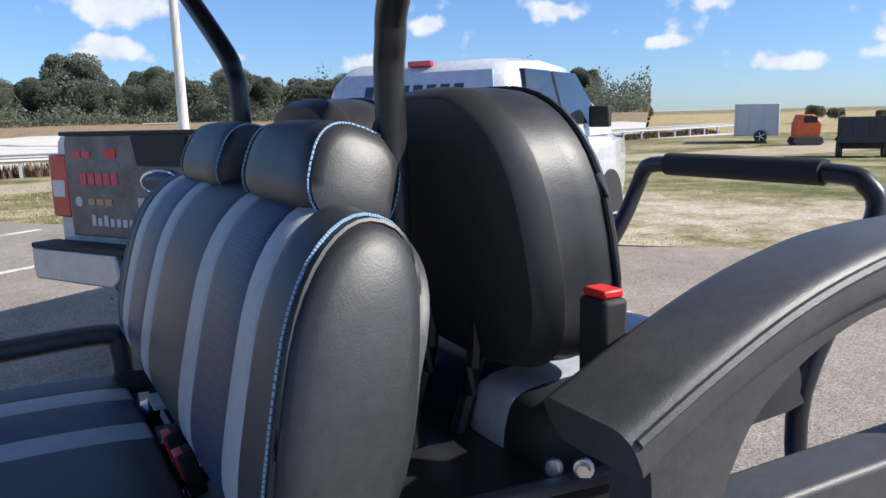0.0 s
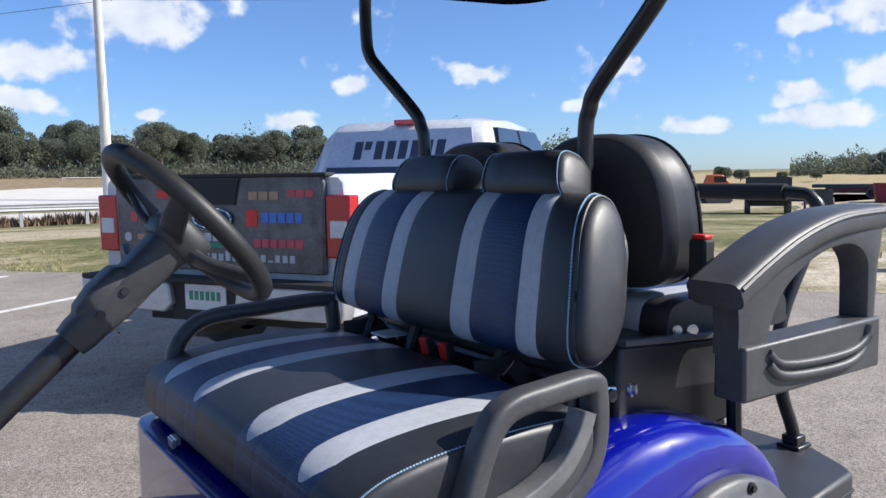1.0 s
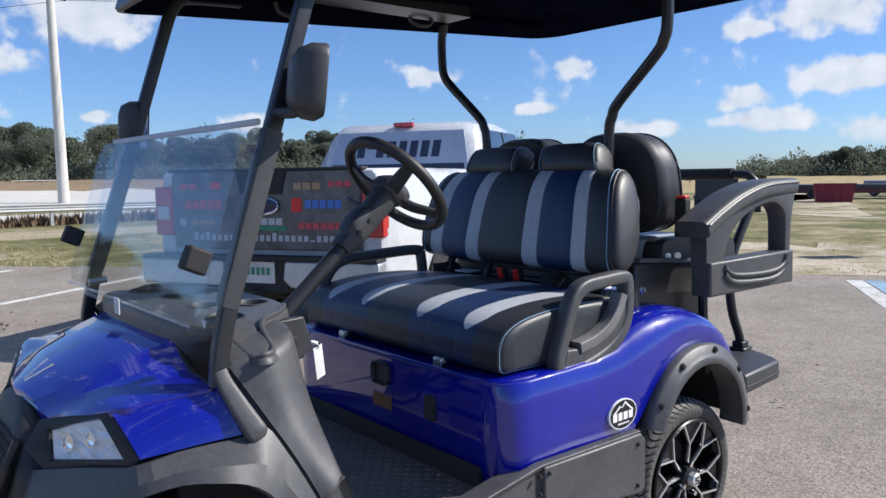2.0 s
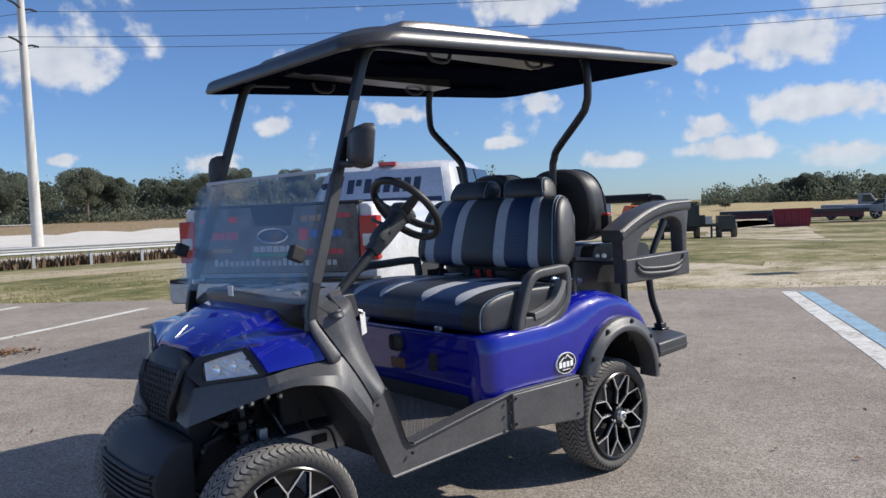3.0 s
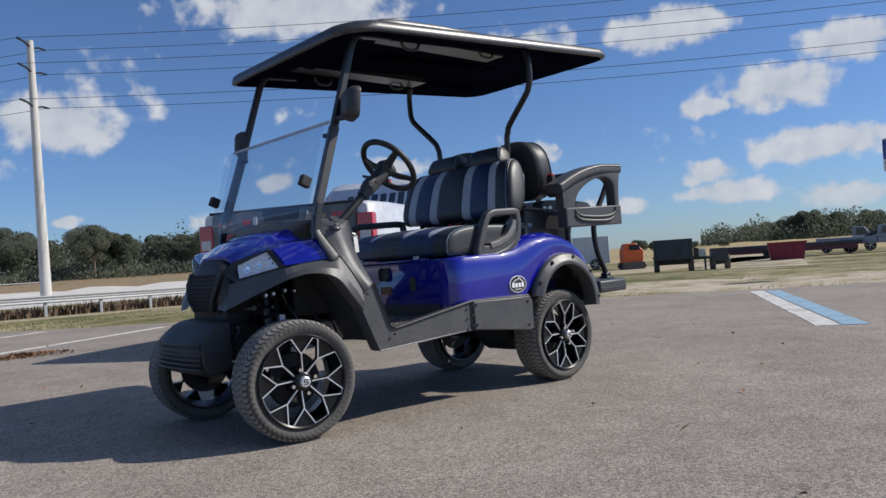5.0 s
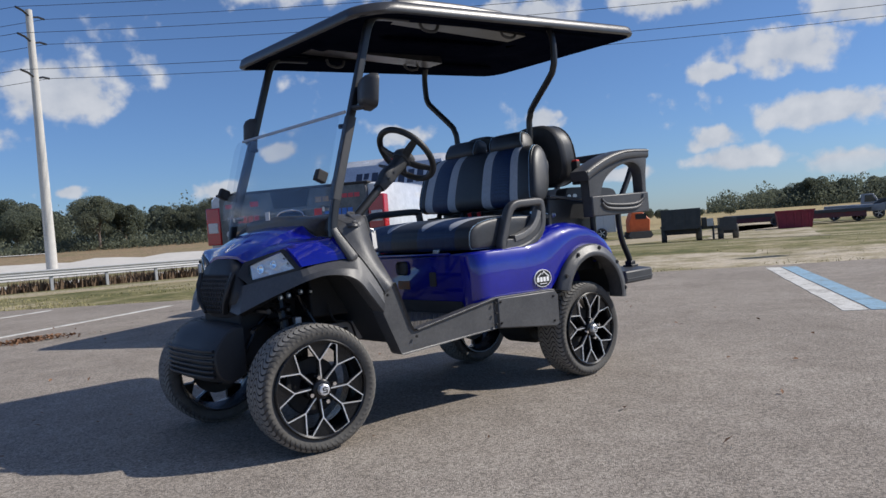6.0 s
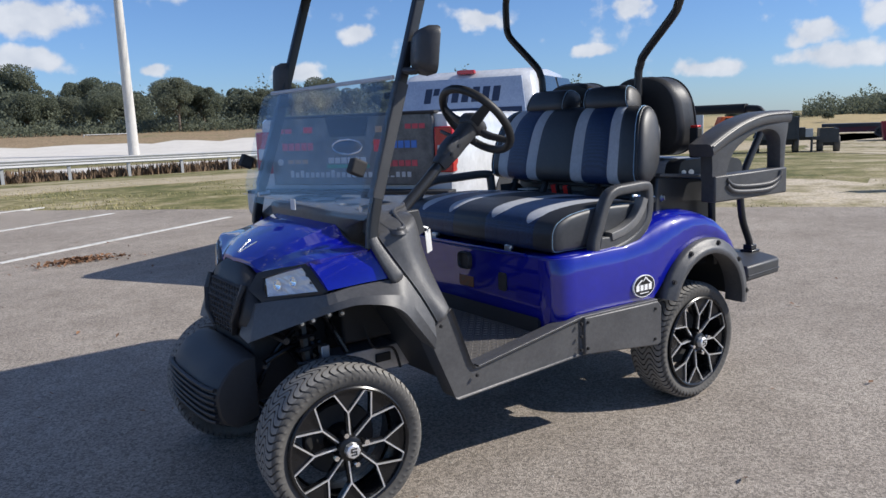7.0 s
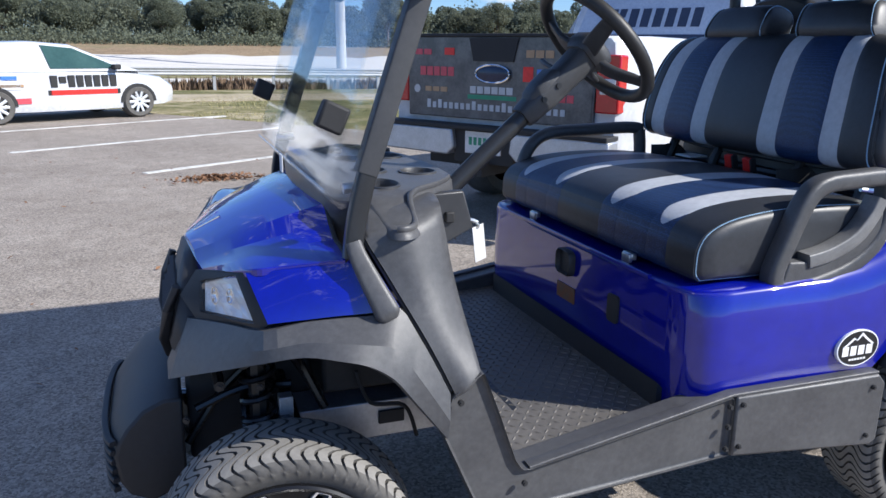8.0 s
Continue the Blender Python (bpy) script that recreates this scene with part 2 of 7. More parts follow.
REFLECTOR = material("silvered_reflector", (0.72, 0.75, 0.80), rough=0.3, metal=0.25, second=(0.85, 0.87, 0.90), scale=45, amount=0.5)
MACHINED = material("machined_aluminium", (0.86, 0.87, 0.89), rough=0.36, metal=0.85, scale=60)
CHROME = material("chrome", (0.82, 0.83, 0.85), rough=0.08, metal=1.0, scale=20)
ZINC = material("zinc_plate", (0.62, 0.63, 0.62), rough=0.34, metal=1.0, scale=50)
ALUMINIUM = material("bare_aluminium", (0.42, 0.43, 0.45), rough=0.42, metal=0.7, scale=12)
# roof black darkened and left without gloss, standing for shade under the canopy
SHADELINING = material("dark_roof_lining", (0.004, 0.006, 0.014), rough=0.3, second=(0.008, 0.010, 0.019), scale=5, spec=0.0, relief=0.2, relief_scale=9)
ROOFMAT = material("black_roof_plastic", (0.020, 0.020, 0.023), rough=0.36, second=(0.034, 0.034, 0.036), scale=5, amount=0.5, grain=0.6, grain_scale=320, spec=0.8)
RED = material("red_plastic", (0.62, 0.02, 0.015), rough=0.4, scale=9)
REDLENS = material("red_lens", (0.42, 0.006, 0.012), rough=0.14, scale=12, coat=0.8)
WHITELABEL = material("white_card", (0.60, 0.595, 0.58), rough=0.7, scale=12)
WHITEPAINT = material("white_car_paint", (0.52, 0.53, 0.545), rough=0.24, scale=2, coat=0.8)
DUSTY = material("dusty_tread_rubber", (0.16, 0.152, 0.14), rough=0.85, second=(0.25, 0.238, 0.218), scale=12, amount=0.6, grain=0.5, grain_scale=350)
SMOKE = glass("clear_acrylic", (0.955, 0.965, 0.975), 0.03, 0.5, 0.25)
CLEAR = glass("clear_lens", (0.97, 0.98, 0.99), 0.03)
CARGLASS = material("dark_car_glass", (0.016, 0.022, 0.026), rough=0.06, scale=2, coat=0.5)
MATBLACK = material("matt_black", (0.016, 0.016, 0.017), rough=0.7, scale=8)
DIAMOND = material("black_floor_plate", (0.085, 0.08, 0.074), rough=0.42, second=(0.15, 0.14, 0.128), scale=7, amount=0.6, grain=0.3)


# ---- building helpers ----
def thing(name, label, category, at=(0, 0, 0), group="", kind=""):
    ob = new(name)
    ob.empty_display_size = 0.1
    ob.location = at
    return tagged(ob, label, category, group, kind)


def part(name, bm, mat, parent=None, label="", smooth=38, bevel=0.0):
    """Links a bmesh, given in world metres, as one mesh object under a thing or a part."""
    bmesh.ops.remove_doubles(bm, verts=bm.verts, dist=1e-5)
    bmesh.ops.recalc_face_normals(bm, faces=bm.faces)
    me = bpy.data.meshes.new(name)
    bm.to_mesh(me)
    bm.free()
    for m in mat if isinstance(mat, (list, tuple)) else [mat]:
        me.materials.append(m)
    for p in me.polygons:
        p.use_smooth = True
    me.set_sharp_from_angle(angle=radians(smooth))
    ob = new(name, me)
    if parent:
        ob.parent = parent
        if parent.type == "EMPTY":
            ob.matrix_parent_inverse = Matrix.Translation(-parent.location)
    if bevel:
        mod = ob.modifiers.new("bevel", "BEVEL")
        mod.width, mod.segments, mod.limit_method, mod.angle_limit = bevel, 2, "ANGLE", radians(40)
        mod.harden_normals = False
    if label:
        ob["label"] = label
    return ob


def B():
    return bmesh.new()


def box(bm, x0, x1, y0, y1, z0, z1, m=None):
    vs = [bm.verts.new((x, y, z)) for x in (x0, x1) for y in (y0, y1) for z in (z0, z1)]
    if m is not None:
        for v in vs:
            v.co = m @ v.co
    for f in ((0, 1, 3, 2), (4, 6, 7, 5), (0, 4, 5, 1), (2, 3, 7, 6), (0, 2, 6, 4), (1, 5, 7, 3)):
        bm.faces.new([vs[i] for i in f])
    return vs


def skin(bm, rings, closed=True, caps=True):
    """A skin over rings of equally many points."""
    rows = [[bm.verts.new(p) for p in ring] for ring in rings]
    n = len(rows[0])
    for a, b in zip(rows, rows[1:]):
        for i in range(n if closed else n - 1):
            j = (i + 1) % n
            try:
                bm.faces.new((a[i], a[j], b[j], b[i]))
            except ValueError:
                pass
    if caps and closed:
        for row in (rows[0], rows[-1]):
            try:
                bm.faces.new(row)
            except ValueError:
                pass
    return rows


def prism(bm, pts, axis, a, b):
    """A polygon of two coordinates, drawn out along the third axis from a to b."""
    def at(p, q):
        return {"x": (q, p[0], p[1]), "y": (p[0], q, p[1]), "z": (p[0], p[1], q)}[axis]
    skin(bm, [[at(p, a) for p in pts], [at(p, b) for p in pts]])


def curve(pts, steps=6, closed=False):
    """A smooth line through points."""
    P = [Vector(p) for p in pts]
    out = []
    n = len(P)
    for i in range(n if closed else n - 1):
        p0, p1, p2, p3 = (P[(i + k) % n] if closed else P[min(max(i + k, 0), n - 1)] for k in (-1, 0, 1, 2))
        for s in range(steps):
            t = s / steps
            out.append(0.5 * (2 * p1 + (p2 - p0) * t + (2 * p0 - 5 * p1 + 4 * p2 - p3) * t * t + (3 * p1 - p0 - 3 * p2 + p3) * t ** 3))
    if not closed:
        out.append(P[-1])
    return out


def sweep(bm, path, shape, closed=False, up=(0, 0, 1), scale=None):
    """Sweeps a closed outline (side, up) along a path."""
    P = [Vector(p) for p in path]
    n = len(P)
    rings = []
    for i, p in enumerate(P):
        a = P[(i - 1) % n] if closed else P[max(i - 1, 0)]
        b = P[(i + 1) % n] if closed else P[min(i + 1, n - 1)]
        t = (b - a).normalized()
        u = Vector(up)
        if abs(t.dot(u)) > 0.97:
            u = Vector((0, 1, 0)) if abs(t.y) < 0.9 else Vector((1, 0, 0))
        side = t.cross(u).normalized()
        top = side.cross(t).normalized()
        k = scale(i / max(1, n - 1)) if scale else 1.0
        rings.append([p + side * (q[0] * k) + top * (q[1] * k) for q in shape])
    if closed:
        rings.append(rings[0])
    skin(bm, rings, caps=not closed)


def disc(r, n=10, ry=None):
    return [(r * math.cos(2 * math.pi * i / n), (ry or r) * math.sin(2 * math.pi * i / n)) for i in range(n)]


def rrect(w, h, r, n=3):
    """A rounded rectangle's outline, centred."""
    out = []
    for cx, cy, a0 in ((w / 2 - r, h / 2 - r, 0), (-w / 2 + r, h / 2 - r, 90), (-w / 2 + r, -h / 2 + r, 180), (w / 2 - r, -h / 2 + r, 270)):
        for k in range(n + 1):
            a = radians(a0 + 90 * k / n)
            out.append((cx + r * math.cos(a), cy + r * math.sin(a)))
    return out


def tube(bm, pts, r, n=10, smooth=5, closed=False, up=(0, 0, 1)):
    sweep(bm, curve(pts, smooth, closed) if smooth else pts, disc(r, n), closed, up)


def lathe(bm, profile, n=48, axis="y", centre=(0, 0, 0), closed=False):
    """Turns a profile of (radius, along) about an axis through the centre."""
    rings = []
    c = Vector(centre)
    for i in range(n):
        a = 2 * math.pi * i / n
        ca, sa = math.cos(a), math.sin(a)
        if axis == "y":
            rings.append([c + Vector((r * ca, h, r * sa)) for r, h in profile])
        elif axis == "x":
            rings.append([c + Vector((h, r * ca, r * sa)) for r, h in profile])
        else:
            rings.append([c + Vector((r * ca, r * sa, h)) for r, h in profile])
    rings.append(rings[0])
    skin(bm, rings, closed=closed, caps=False)


def bolt(name, at, axis, r, parent, mat=ZINC):
    """A hexagon-headed screw with its washer."""
    bm = B()
    a = Vector(at)
    q = Vector(axis).to_track_quat("Z", "Y")
    for rad, z0, z1, n in ((r * 1.5, -0.004, 0.002, 14), (r, 0.002, 0.002 + r * 0.8, 6)):
        skin(bm, [[a + q @ Vector((x, y, z)) for x, y in disc(rad, n)] for z in (z0, z1)])
    return part(name, bm, mat, parent)


# ---- ground ----
ASPHALT = ground_material("old_asphalt", [(0.207, 0.178, 0.150), (0.284, 0.248, 0.211), (0.356, 0.315, 0.270)], 0.6, 4.0, 0.88, 0.8, (0.58, 1.46), 120.0, 0.36)
GRASS = ground_material("dry_grass", [(0.10, 0.105, 0.035), (0.165, 0.155, 0.06), (0.26, 0.225, 0.115), (0.38, 0.325, 0.21)], 0.2, 1.4, 0.95, 1.0, (0.6, 1.35), 30.0, 0.17)
SAND = ground_material("pale_sand_track", [(0.27, 0.235, 0.13), (0.40, 0.335, 0.225), (0.52, 0.445, 0.33)], 0.4, 3.0, 0.95, 0.5, (0.8, 1.15), 40.0)
PATCHY = ground_material("bare_patchy_ground", [(0.15, 0.14, 0.06), (0.27, 0.235, 0.13), (0.41, 0.35, 0.245), (0.52, 0.45, 0.345), (0.46, 0.39, 0.27)], 0.33, 1.7, 0.95, 0.9, (0.7, 1.25), 34.0, 0.24)
CONCRETE = ground_material("pale_road", [(0.55, 0.52, 0.47), (0.66, 0.63, 0.58)], 0.3, 2.0, 0.9, 0.2)
LINEWHITE = ground_material("worn_white_line", [(0.36, 0.34, 0.31), (0.62, 0.61, 0.57), (0.70, 0.69, 0.66)], 3.0, 14.0, 0.8, 0.3, (0.85, 1.1), 120.0, 0.22)
LINEBLUE = ground_material("worn_blue_line", [(0.24, 0.30, 0.34), (0.27, 0.42, 0.54), (0.31, 0.47, 0.59)], 3.0, 14.0, 0.8, 0.3, (0.85, 1.1), 120.0, 0.22)

OUT = Vector((0.78, 0.626))        # from the lot outward over its edge
ALONG = Vector((-0.626, 0.78))     # along the lot's edge, to the far left


def lot(u, v, z=0.0):
    """A place on the ground: u metres out from the front wheel towards the grass, v metres along the edge."""
    p = OUT * u + ALONG * v
    return (p.x, p.y, z)


def gz(x, y):
    """The ground's height: the field lies lower than the lot."""
    t = min(1.0, max(0.0, (math.hypot(x, y) - 14) / 30))
    return -0.03 - 0.65 * t * t * (3 - 2 * t)


bm = B()
N = 96
rows = [[bm.verts.new((r * math.cos(2 * math.pi * i / N), r * math.sin(2 * math.pi * i / N), gz(r, 0))) for i in range(N)] for r in (4, 14, 15, 16, 17, 18, 19, 20, 22, 24, 26, 28, 30, 32, 34, 36, 38, 40, 42, 44, 60, 100, 200, 600, 2600)]
bm.faces.new(rows[0])
for a, b in zip(rows, rows[1:]):
    for i in range(N):
        bm.faces.new((a[i], a[(i + 1) % N], b[(i + 1) % N], b[i]))
tagged(part("ground", bm, GRASS), "dry mown grass field with bare sandy patches", "ground", kind="structure")


def sheet(name, quad, z, mat, label, category, cuts=1, wobble=0.0, across=1):
    """A thin slab laid on the ground, with an uneven far edge; z None: it follows the ground."""
    bm = B()
    a, b, c, d = (Vector((*p[:2], 0)) for p in quad)
    rows = []
    for i in range(cuts + 1):
        t = i / cuts
        p, q = a.lerp(b, t), d.lerp(c, t)
        if wobble and 0 < i < cuts:
            q = q + (q - p).normalized() * wobble * noise.noise((i * 0.7, 3.1, 0))
        line = [p.lerp(q, k / across) for k in range(across + 1)]
        top = [(v.x, v.y, gz(v.x, v.y) + 0.014 if z is None else z) for v in line]
        rows.append(top + [(x, y, h - (0.06 if z is None else 0.8)) for x, y, h in reversed(top)])
    skin(bm, rows)
    return tagged(part(name, bm, mat, smooth=20), label, category, kind="structure")


sheet("pavement", [lot(-60, -70), lot(-60, 90), lot(9.0, 90), lot(9.0, -70)], 0.0, ASPHALT, "weathered grey asphalt parking lot", "parking lot", 220, 0.22)
sheet("dirt_track", [(-60, 16.0), (60, 22.5), (60, 28.5), (-60, 20.6)], None, SAND, "pale sandy track through the grass", "track", 60, 1.0, 4)
sheet("road", [(-120, 37.0), (160, 47.0), (160, 55.0), (-120, 45.0)], None, CONCRETE, "sun-bleached road beyond the guardrail", "road", 80, 0.0, 5)
sheet("sand_patch", [lot(9.12, -9.5), lot(9.12, 4.5), lot(14.3, 3.0), lot(13.2, -8)], None, PATCHY, "bare sandy ground at the edge of the lot", "sand", 24, 2.2, 5)
sheet("worn_yard", [(25, 8.0), (62, 25.0), (70, 35), (32, 17)], None, PATCHY, "pale worn ground before the parked trailers", "sand", 24, 2.0, 5)

# painted stall lines, each laid a little above the asphalt
LINE_DIR = Vector((0.842, 0.54))
LINE_SIDE = Vector((-0.54, 0.842))


def stall_line(start, length, width, mat, label, name="parking_line"):
    bm = B()
    n = 14
    rows = []
    for i in range(n + 1):
        p = Vector(start) + LINE_DIR * (length * i / n)
        w = width * (1 + 0.06 * noise.noise((i * 1.3, start[1], 2)))
        q = p + LINE_SIDE * w
        rows.append([(p.x, p.y, 0.004), (q.x, q.y, 0.004), (q.x, q.y, -0.02), (p.x, p.y, -0.02)])
    skin(bm, rows)
    return tagged(part(name, bm, mat), label, "painted line", kind="structure", group="stall lines")


stall_line((4.88, -0.365), 4.95, 0.19, LINEWHITE, "worn white stall line on the asphalt")
stall_line((5.00, -0.545), 4.95, 0.195, LINEBLUE, "faded blue accessible stall line on the asphalt")
for s, l in (((-0.35, 7.05), 3.9), ((-1.9, 9.1), 4.3), ((-3.2, 11.2), 5.0), ((-5.0, 13.3), 5.0), ((6.3, -3.1), 5.1)):
    stall_line(s, l, 0.11, LINEWHITE, "worn white stall line on the asphalt")


# ---- golf cart ----
C = 0.555
cart = thing("golf_cart", "lifted royal blue four-seat golf cart with navy seats", "golf cart", (0.9, C, 0))


def both(near):
    """Runs a builder for the near side and, mirrored, for the far side."""
    for side in (0, 1):
        near(lambda y, s=side: y if s == 0 else 2 * C - y, side)


# tyres and rims
def build_wheel():
    R_T, W = 0.27, 0.188
    hub = B()
    lathe(hub, [(0.0, -0.008), (0.030, -0.008), (0.040, -0.002), (0.046, 0.02), (0.052, 0.06), (0.06, 0.12), (0.0, 0.12)], 28)
    lathe(hub, [(0.203, 0.0), (0.196, 0.006), (0.188, 0.03), (0.182, 0.09), (0.19, 0.17), (0.205, 0.198), (0.196, 0.196), (0.176, 0.10)], 40)
    wheel = part("wheel", hub, GLOSSBLACK, cart, "low-profile tyre on a black and machined alloy rim")
    # tyre with wavy tread grooves
    LUGS, NC = 62, 34
    STEPS = ((0.0, 0.0), (0.40, 0.0), (0.45, 1.0), (0.62, 1.0), (0.67, 0.0))
    rings = []
    for i in range(LUGS * len(STEPS)):
        u, cut_in = STEPS[i % len(STEPS)]
        a0 = 2 * math.pi * (i // len(STEPS) + u) / LUGS
        ring = []
        for k in range(NC + 1):
            t = k / NC
            s = min(1.0, max(0.0, (t - 0.17) / 0.66))
            wave = 0.75 * math.sin(s * math.pi * 4.6) + 0.5 * s
            if t < 0.17:
                f = t / 0.17
                r, h, fade = 0.203 + (R_T - 0.226) * f, 0.012 - 0.014 * math.sin(math.pi * 0.5 * f), 0.8 * max(0.0, f - 0.55) / 0.45
            elif t > 0.83:
                f = (1 - t) / 0.17
                r, h, fade = 0.203 + (R_T - 0.226) * f, W - 0.012 + 0.014 * math.sin(math.pi * 0.5 * f), 0.8 * max(0.0, f - 0.55) / 0.45
            else:
                h = -0.002 + (W + 0.004) * s
                edge = abs(2 * s - 1)
                r = R_T - 0.023 * max(0.0, (edge - 0.55) / 0.45) ** 2.2
                fade = 1.0
            r -= 0.010 * cut_in * fade
            a = a0 + 2 * math.pi / LUGS * wave
            ring.append((r * math.cos(a), h, r * math.sin(a)))
        rings.append(ring)
    rings.append(rings[0])
    bm = B()
    skin(bm, rings, closed=False, caps=False)
    for f in bm.faces:
        c = f.calc_center_median()
        radii = [math.hypot(v.co.x, v.co.z) for v in f.verts]
        edge = min(1.0, abs(2 * (c.y + 0.002) / (W + 0.004) - 1))
        if max(radii) - min(radii) < 0.0075 and math.hypot(c.x, c.z) > R_T - 0.0055 - 0.023 * max(0.0, (edge - 0.55) / 0.45) ** 2.2:
            f.material_index = 1
    part("tyre", bm, [RUBBER, DUSTY], wheel, "dusty black tyre with wavy tread", smooth=50)
    bm = B()
    lathe(bm, [(0.205, 0.02), (0.208, -0.002), (0.203, -0.006), (0.196, -0.002), (0.192, 0.03), (0.186, 0.09)], 64)
    part("rim_lip", bm, GLOSSBLACK, wheel)
    # eight forked spokes in four pairs, with machined front edges
    def pol(r, deg):
        h = 0.001 + 0.016 * max(0.0, 1 - r / 0.19)
        return Vector((r * math.cos(radians(deg)), h, r * math.sin(radians(deg))))
    thin = [(-0.0024, -0.003), (0.0024, -0.003), (0.0024, 0.003), (-0.0024, 0.003)]
    RT, RJ = 0.197, 0.119
    for q in range(4):
        for sgn in (-1, 1):
            base = 90 * q + 24
            joint = pol(RJ, base + sgn * 24.5)
            wide_tip, narrow_tip = pol(RT, base + sgn * 10.5), pol(RT, base + sgn * 41.5)
            root = pol(0.036, base + sgn * 33)
            bm = B()
            web = [joint, wide_tip, pol(RT, base + sgn * 18), pol(RT, base + sgn * 26), pol(RT, base + sgn * 34), narrow_tip]
            skin(bm, [[p + Vector((0, 0.007, 0)) for p in web], [p + Vector((0, 0.030, 0)) for p in web]])
            sweep(bm, [root + Vector((0, 0.014, 0)), joint + Vector((0, 0.014, 0))], rrect(0.019, 0.024, 0.003), up=(0, 1, 0), scale=lambda t: 1.1 - 0.35 * t)
            part("spoke", bm, GLOSSBLACK, wheel)
            bm = B()
            for run in ([root, joint], [joint, wide_tip], [joint, narrow_tip]):
                sweep(bm, run, thin, up=(0, 1, 0))
            part("machined_edge", bm, MACHINED, wheel, "bright machined spoke edge")
        for mid, half in ((0.0, 10.5), (45.0, 3.5)):
            bm = B()
            sweep(bm, [pol(RT, 90 * q + 24 + mid + d) for d in np.linspace(-half, half, 5)], thin, up=(0, 1, 0))
            part("machined_edge", bm, MACHINED, wheel, "bright machined window edge")
    bm = B()
    lathe(bm, [(0.0, -0.03), (0.020, -0.03), (0.024, -0.027), (0.027, 0.0), (0.030, 0.02)], 8)
    part("centre_cap", bm, MACHINED, wheel, "bright machined centre cap")
    bm = B()
    for x0, x1, z0, z1 in ((-0.01, 0.01, 0.008, 0.012), (-0.01, -0.006, 0.0, 0.01), (-0.01, 0.01, -0.002, 0.002), (0.006, 0.01, -0.01, 0.0), (-0.01, 0.01, -0.012, -0.008)):
        box(bm, x0, x1, -0.0325, -0.029, z0, z1)
    part("emblem", bm, MATBLACK, wheel)
    for k in range(4):
        a = radians(90 * k + 17)
        bm = B()
        skin(bm, [[(0.055 * math.cos(a) + x, y, 0.055 * math.sin(a) + z) for x, z in disc(0.009, 6)] for y in (-0.016, 0.02)])
        part("lug_nut", bm, CHROME, wheel)
    bm = B()
    lathe(bm, [(0.0, 0.10), (0.12, 0.10), (0.125, 0.11), (0.125, 0.118), (0.0, 0.118)], 32)
    part("brake_drum", bm, MATBLACK, wheel)
    return wheel


proto = build_wheel()


def set_wheel(w, x, side, steer):
    spin = pose(x, 0.0 if side == 0 else 2 * C, 0.27, 0, 35 * side + 3 * (x > 1), steer + (180 if side else 0))
    w.matrix_parent_inverse = Matrix.Translation((-0.9, -C, 0))
    w.matrix_basis = spin
    return w


def copy_wheel(src):
    made = {}
    for o in (src, *src.children_recursive):
        made[o] = o.copy()
        scene.collection.objects.link(made[o])
        made[o].parent = made.get(o.parent, o.parent)
    return made[src]


others = [copy_wheel(proto) for _ in range(3)]
set_wheel(proto, 0.0, 0, -7)
set_wheel(others[0], 0.0, 1, -7)
set_wheel(others[1], 1.8, 0, 0)
set_wheel(others[2], 1.8, 1, 0)

# rear body
STATIONS = [(0.90, 0.10, 0.47, 0.765), (0.906, 0.06, 0.47, 0.77), (0.922, 0.028, 0.47, 0.772), (0.955, 0.006, 0.48, 0.774), (1.0, 0.0, 0.50, 0.776),
            (1.15, 0.0, 0.51, 0.778), (1.28, -0.004, 0.52, 0.785), (1.38, -0.008, 0.523, 0.81), (1.44, -0.010, 0.527, 0.84), (1.50, -0.012, 0.585, 0.865), (1.56, -0.012, 0.645, 0.880),
            (1.63, -0.012, 0.70, 0.887), (1.70, -0.012, 0.735, 0.886), (1.78, -0.012, 0.745, 0.872), (1.86, -0.010, 0.735, 0.842), (1.94, -0.006, 0.69, 0.793),
            (2.00, 0.0, 0.63, 0.738), (2.05, 0.012, 0.56, 0.675), (2.09, 0.03, 0.48, 0.60)]
rings = []
for x, inset, zb, zt in STATIONS:
    y0 = -0.028 + inset
    h = zt - zb
    zi = min(zt - 0.012, 0.772)
    sh = float(np.interp(x, [1.2, 1.5], [0.35, 1.0]))
    half = [(y0 + 0.012, zb), (y0 + 0.003, zb + 0.25 * h), (y0, zb + 0.5 * h), (y0 + 0.005, zb + 0.72 * h), (y0 + 0.022 * sh, zt - sh * (0.10 * h + 0.006)), (y0 + 0.05 * sh, zt - 0.006 * sh), (y0 + 0.09 * sh, zt), (y0 + 0.16, zt - 0.004), (y0 + 0.26, zi), (y0 + 0.36, zi)]
    rings.append([(x, y, z) for y, z in half] + [(x, 2 * C - y, z) for y, z in reversed(half)])
bm = B()
skin(bm, rings, closed=True, caps=True)
rear_body = part("rear_body", bm, BLUE, cart, "glossy royal blue rear body with swelling fenders", smooth=50)


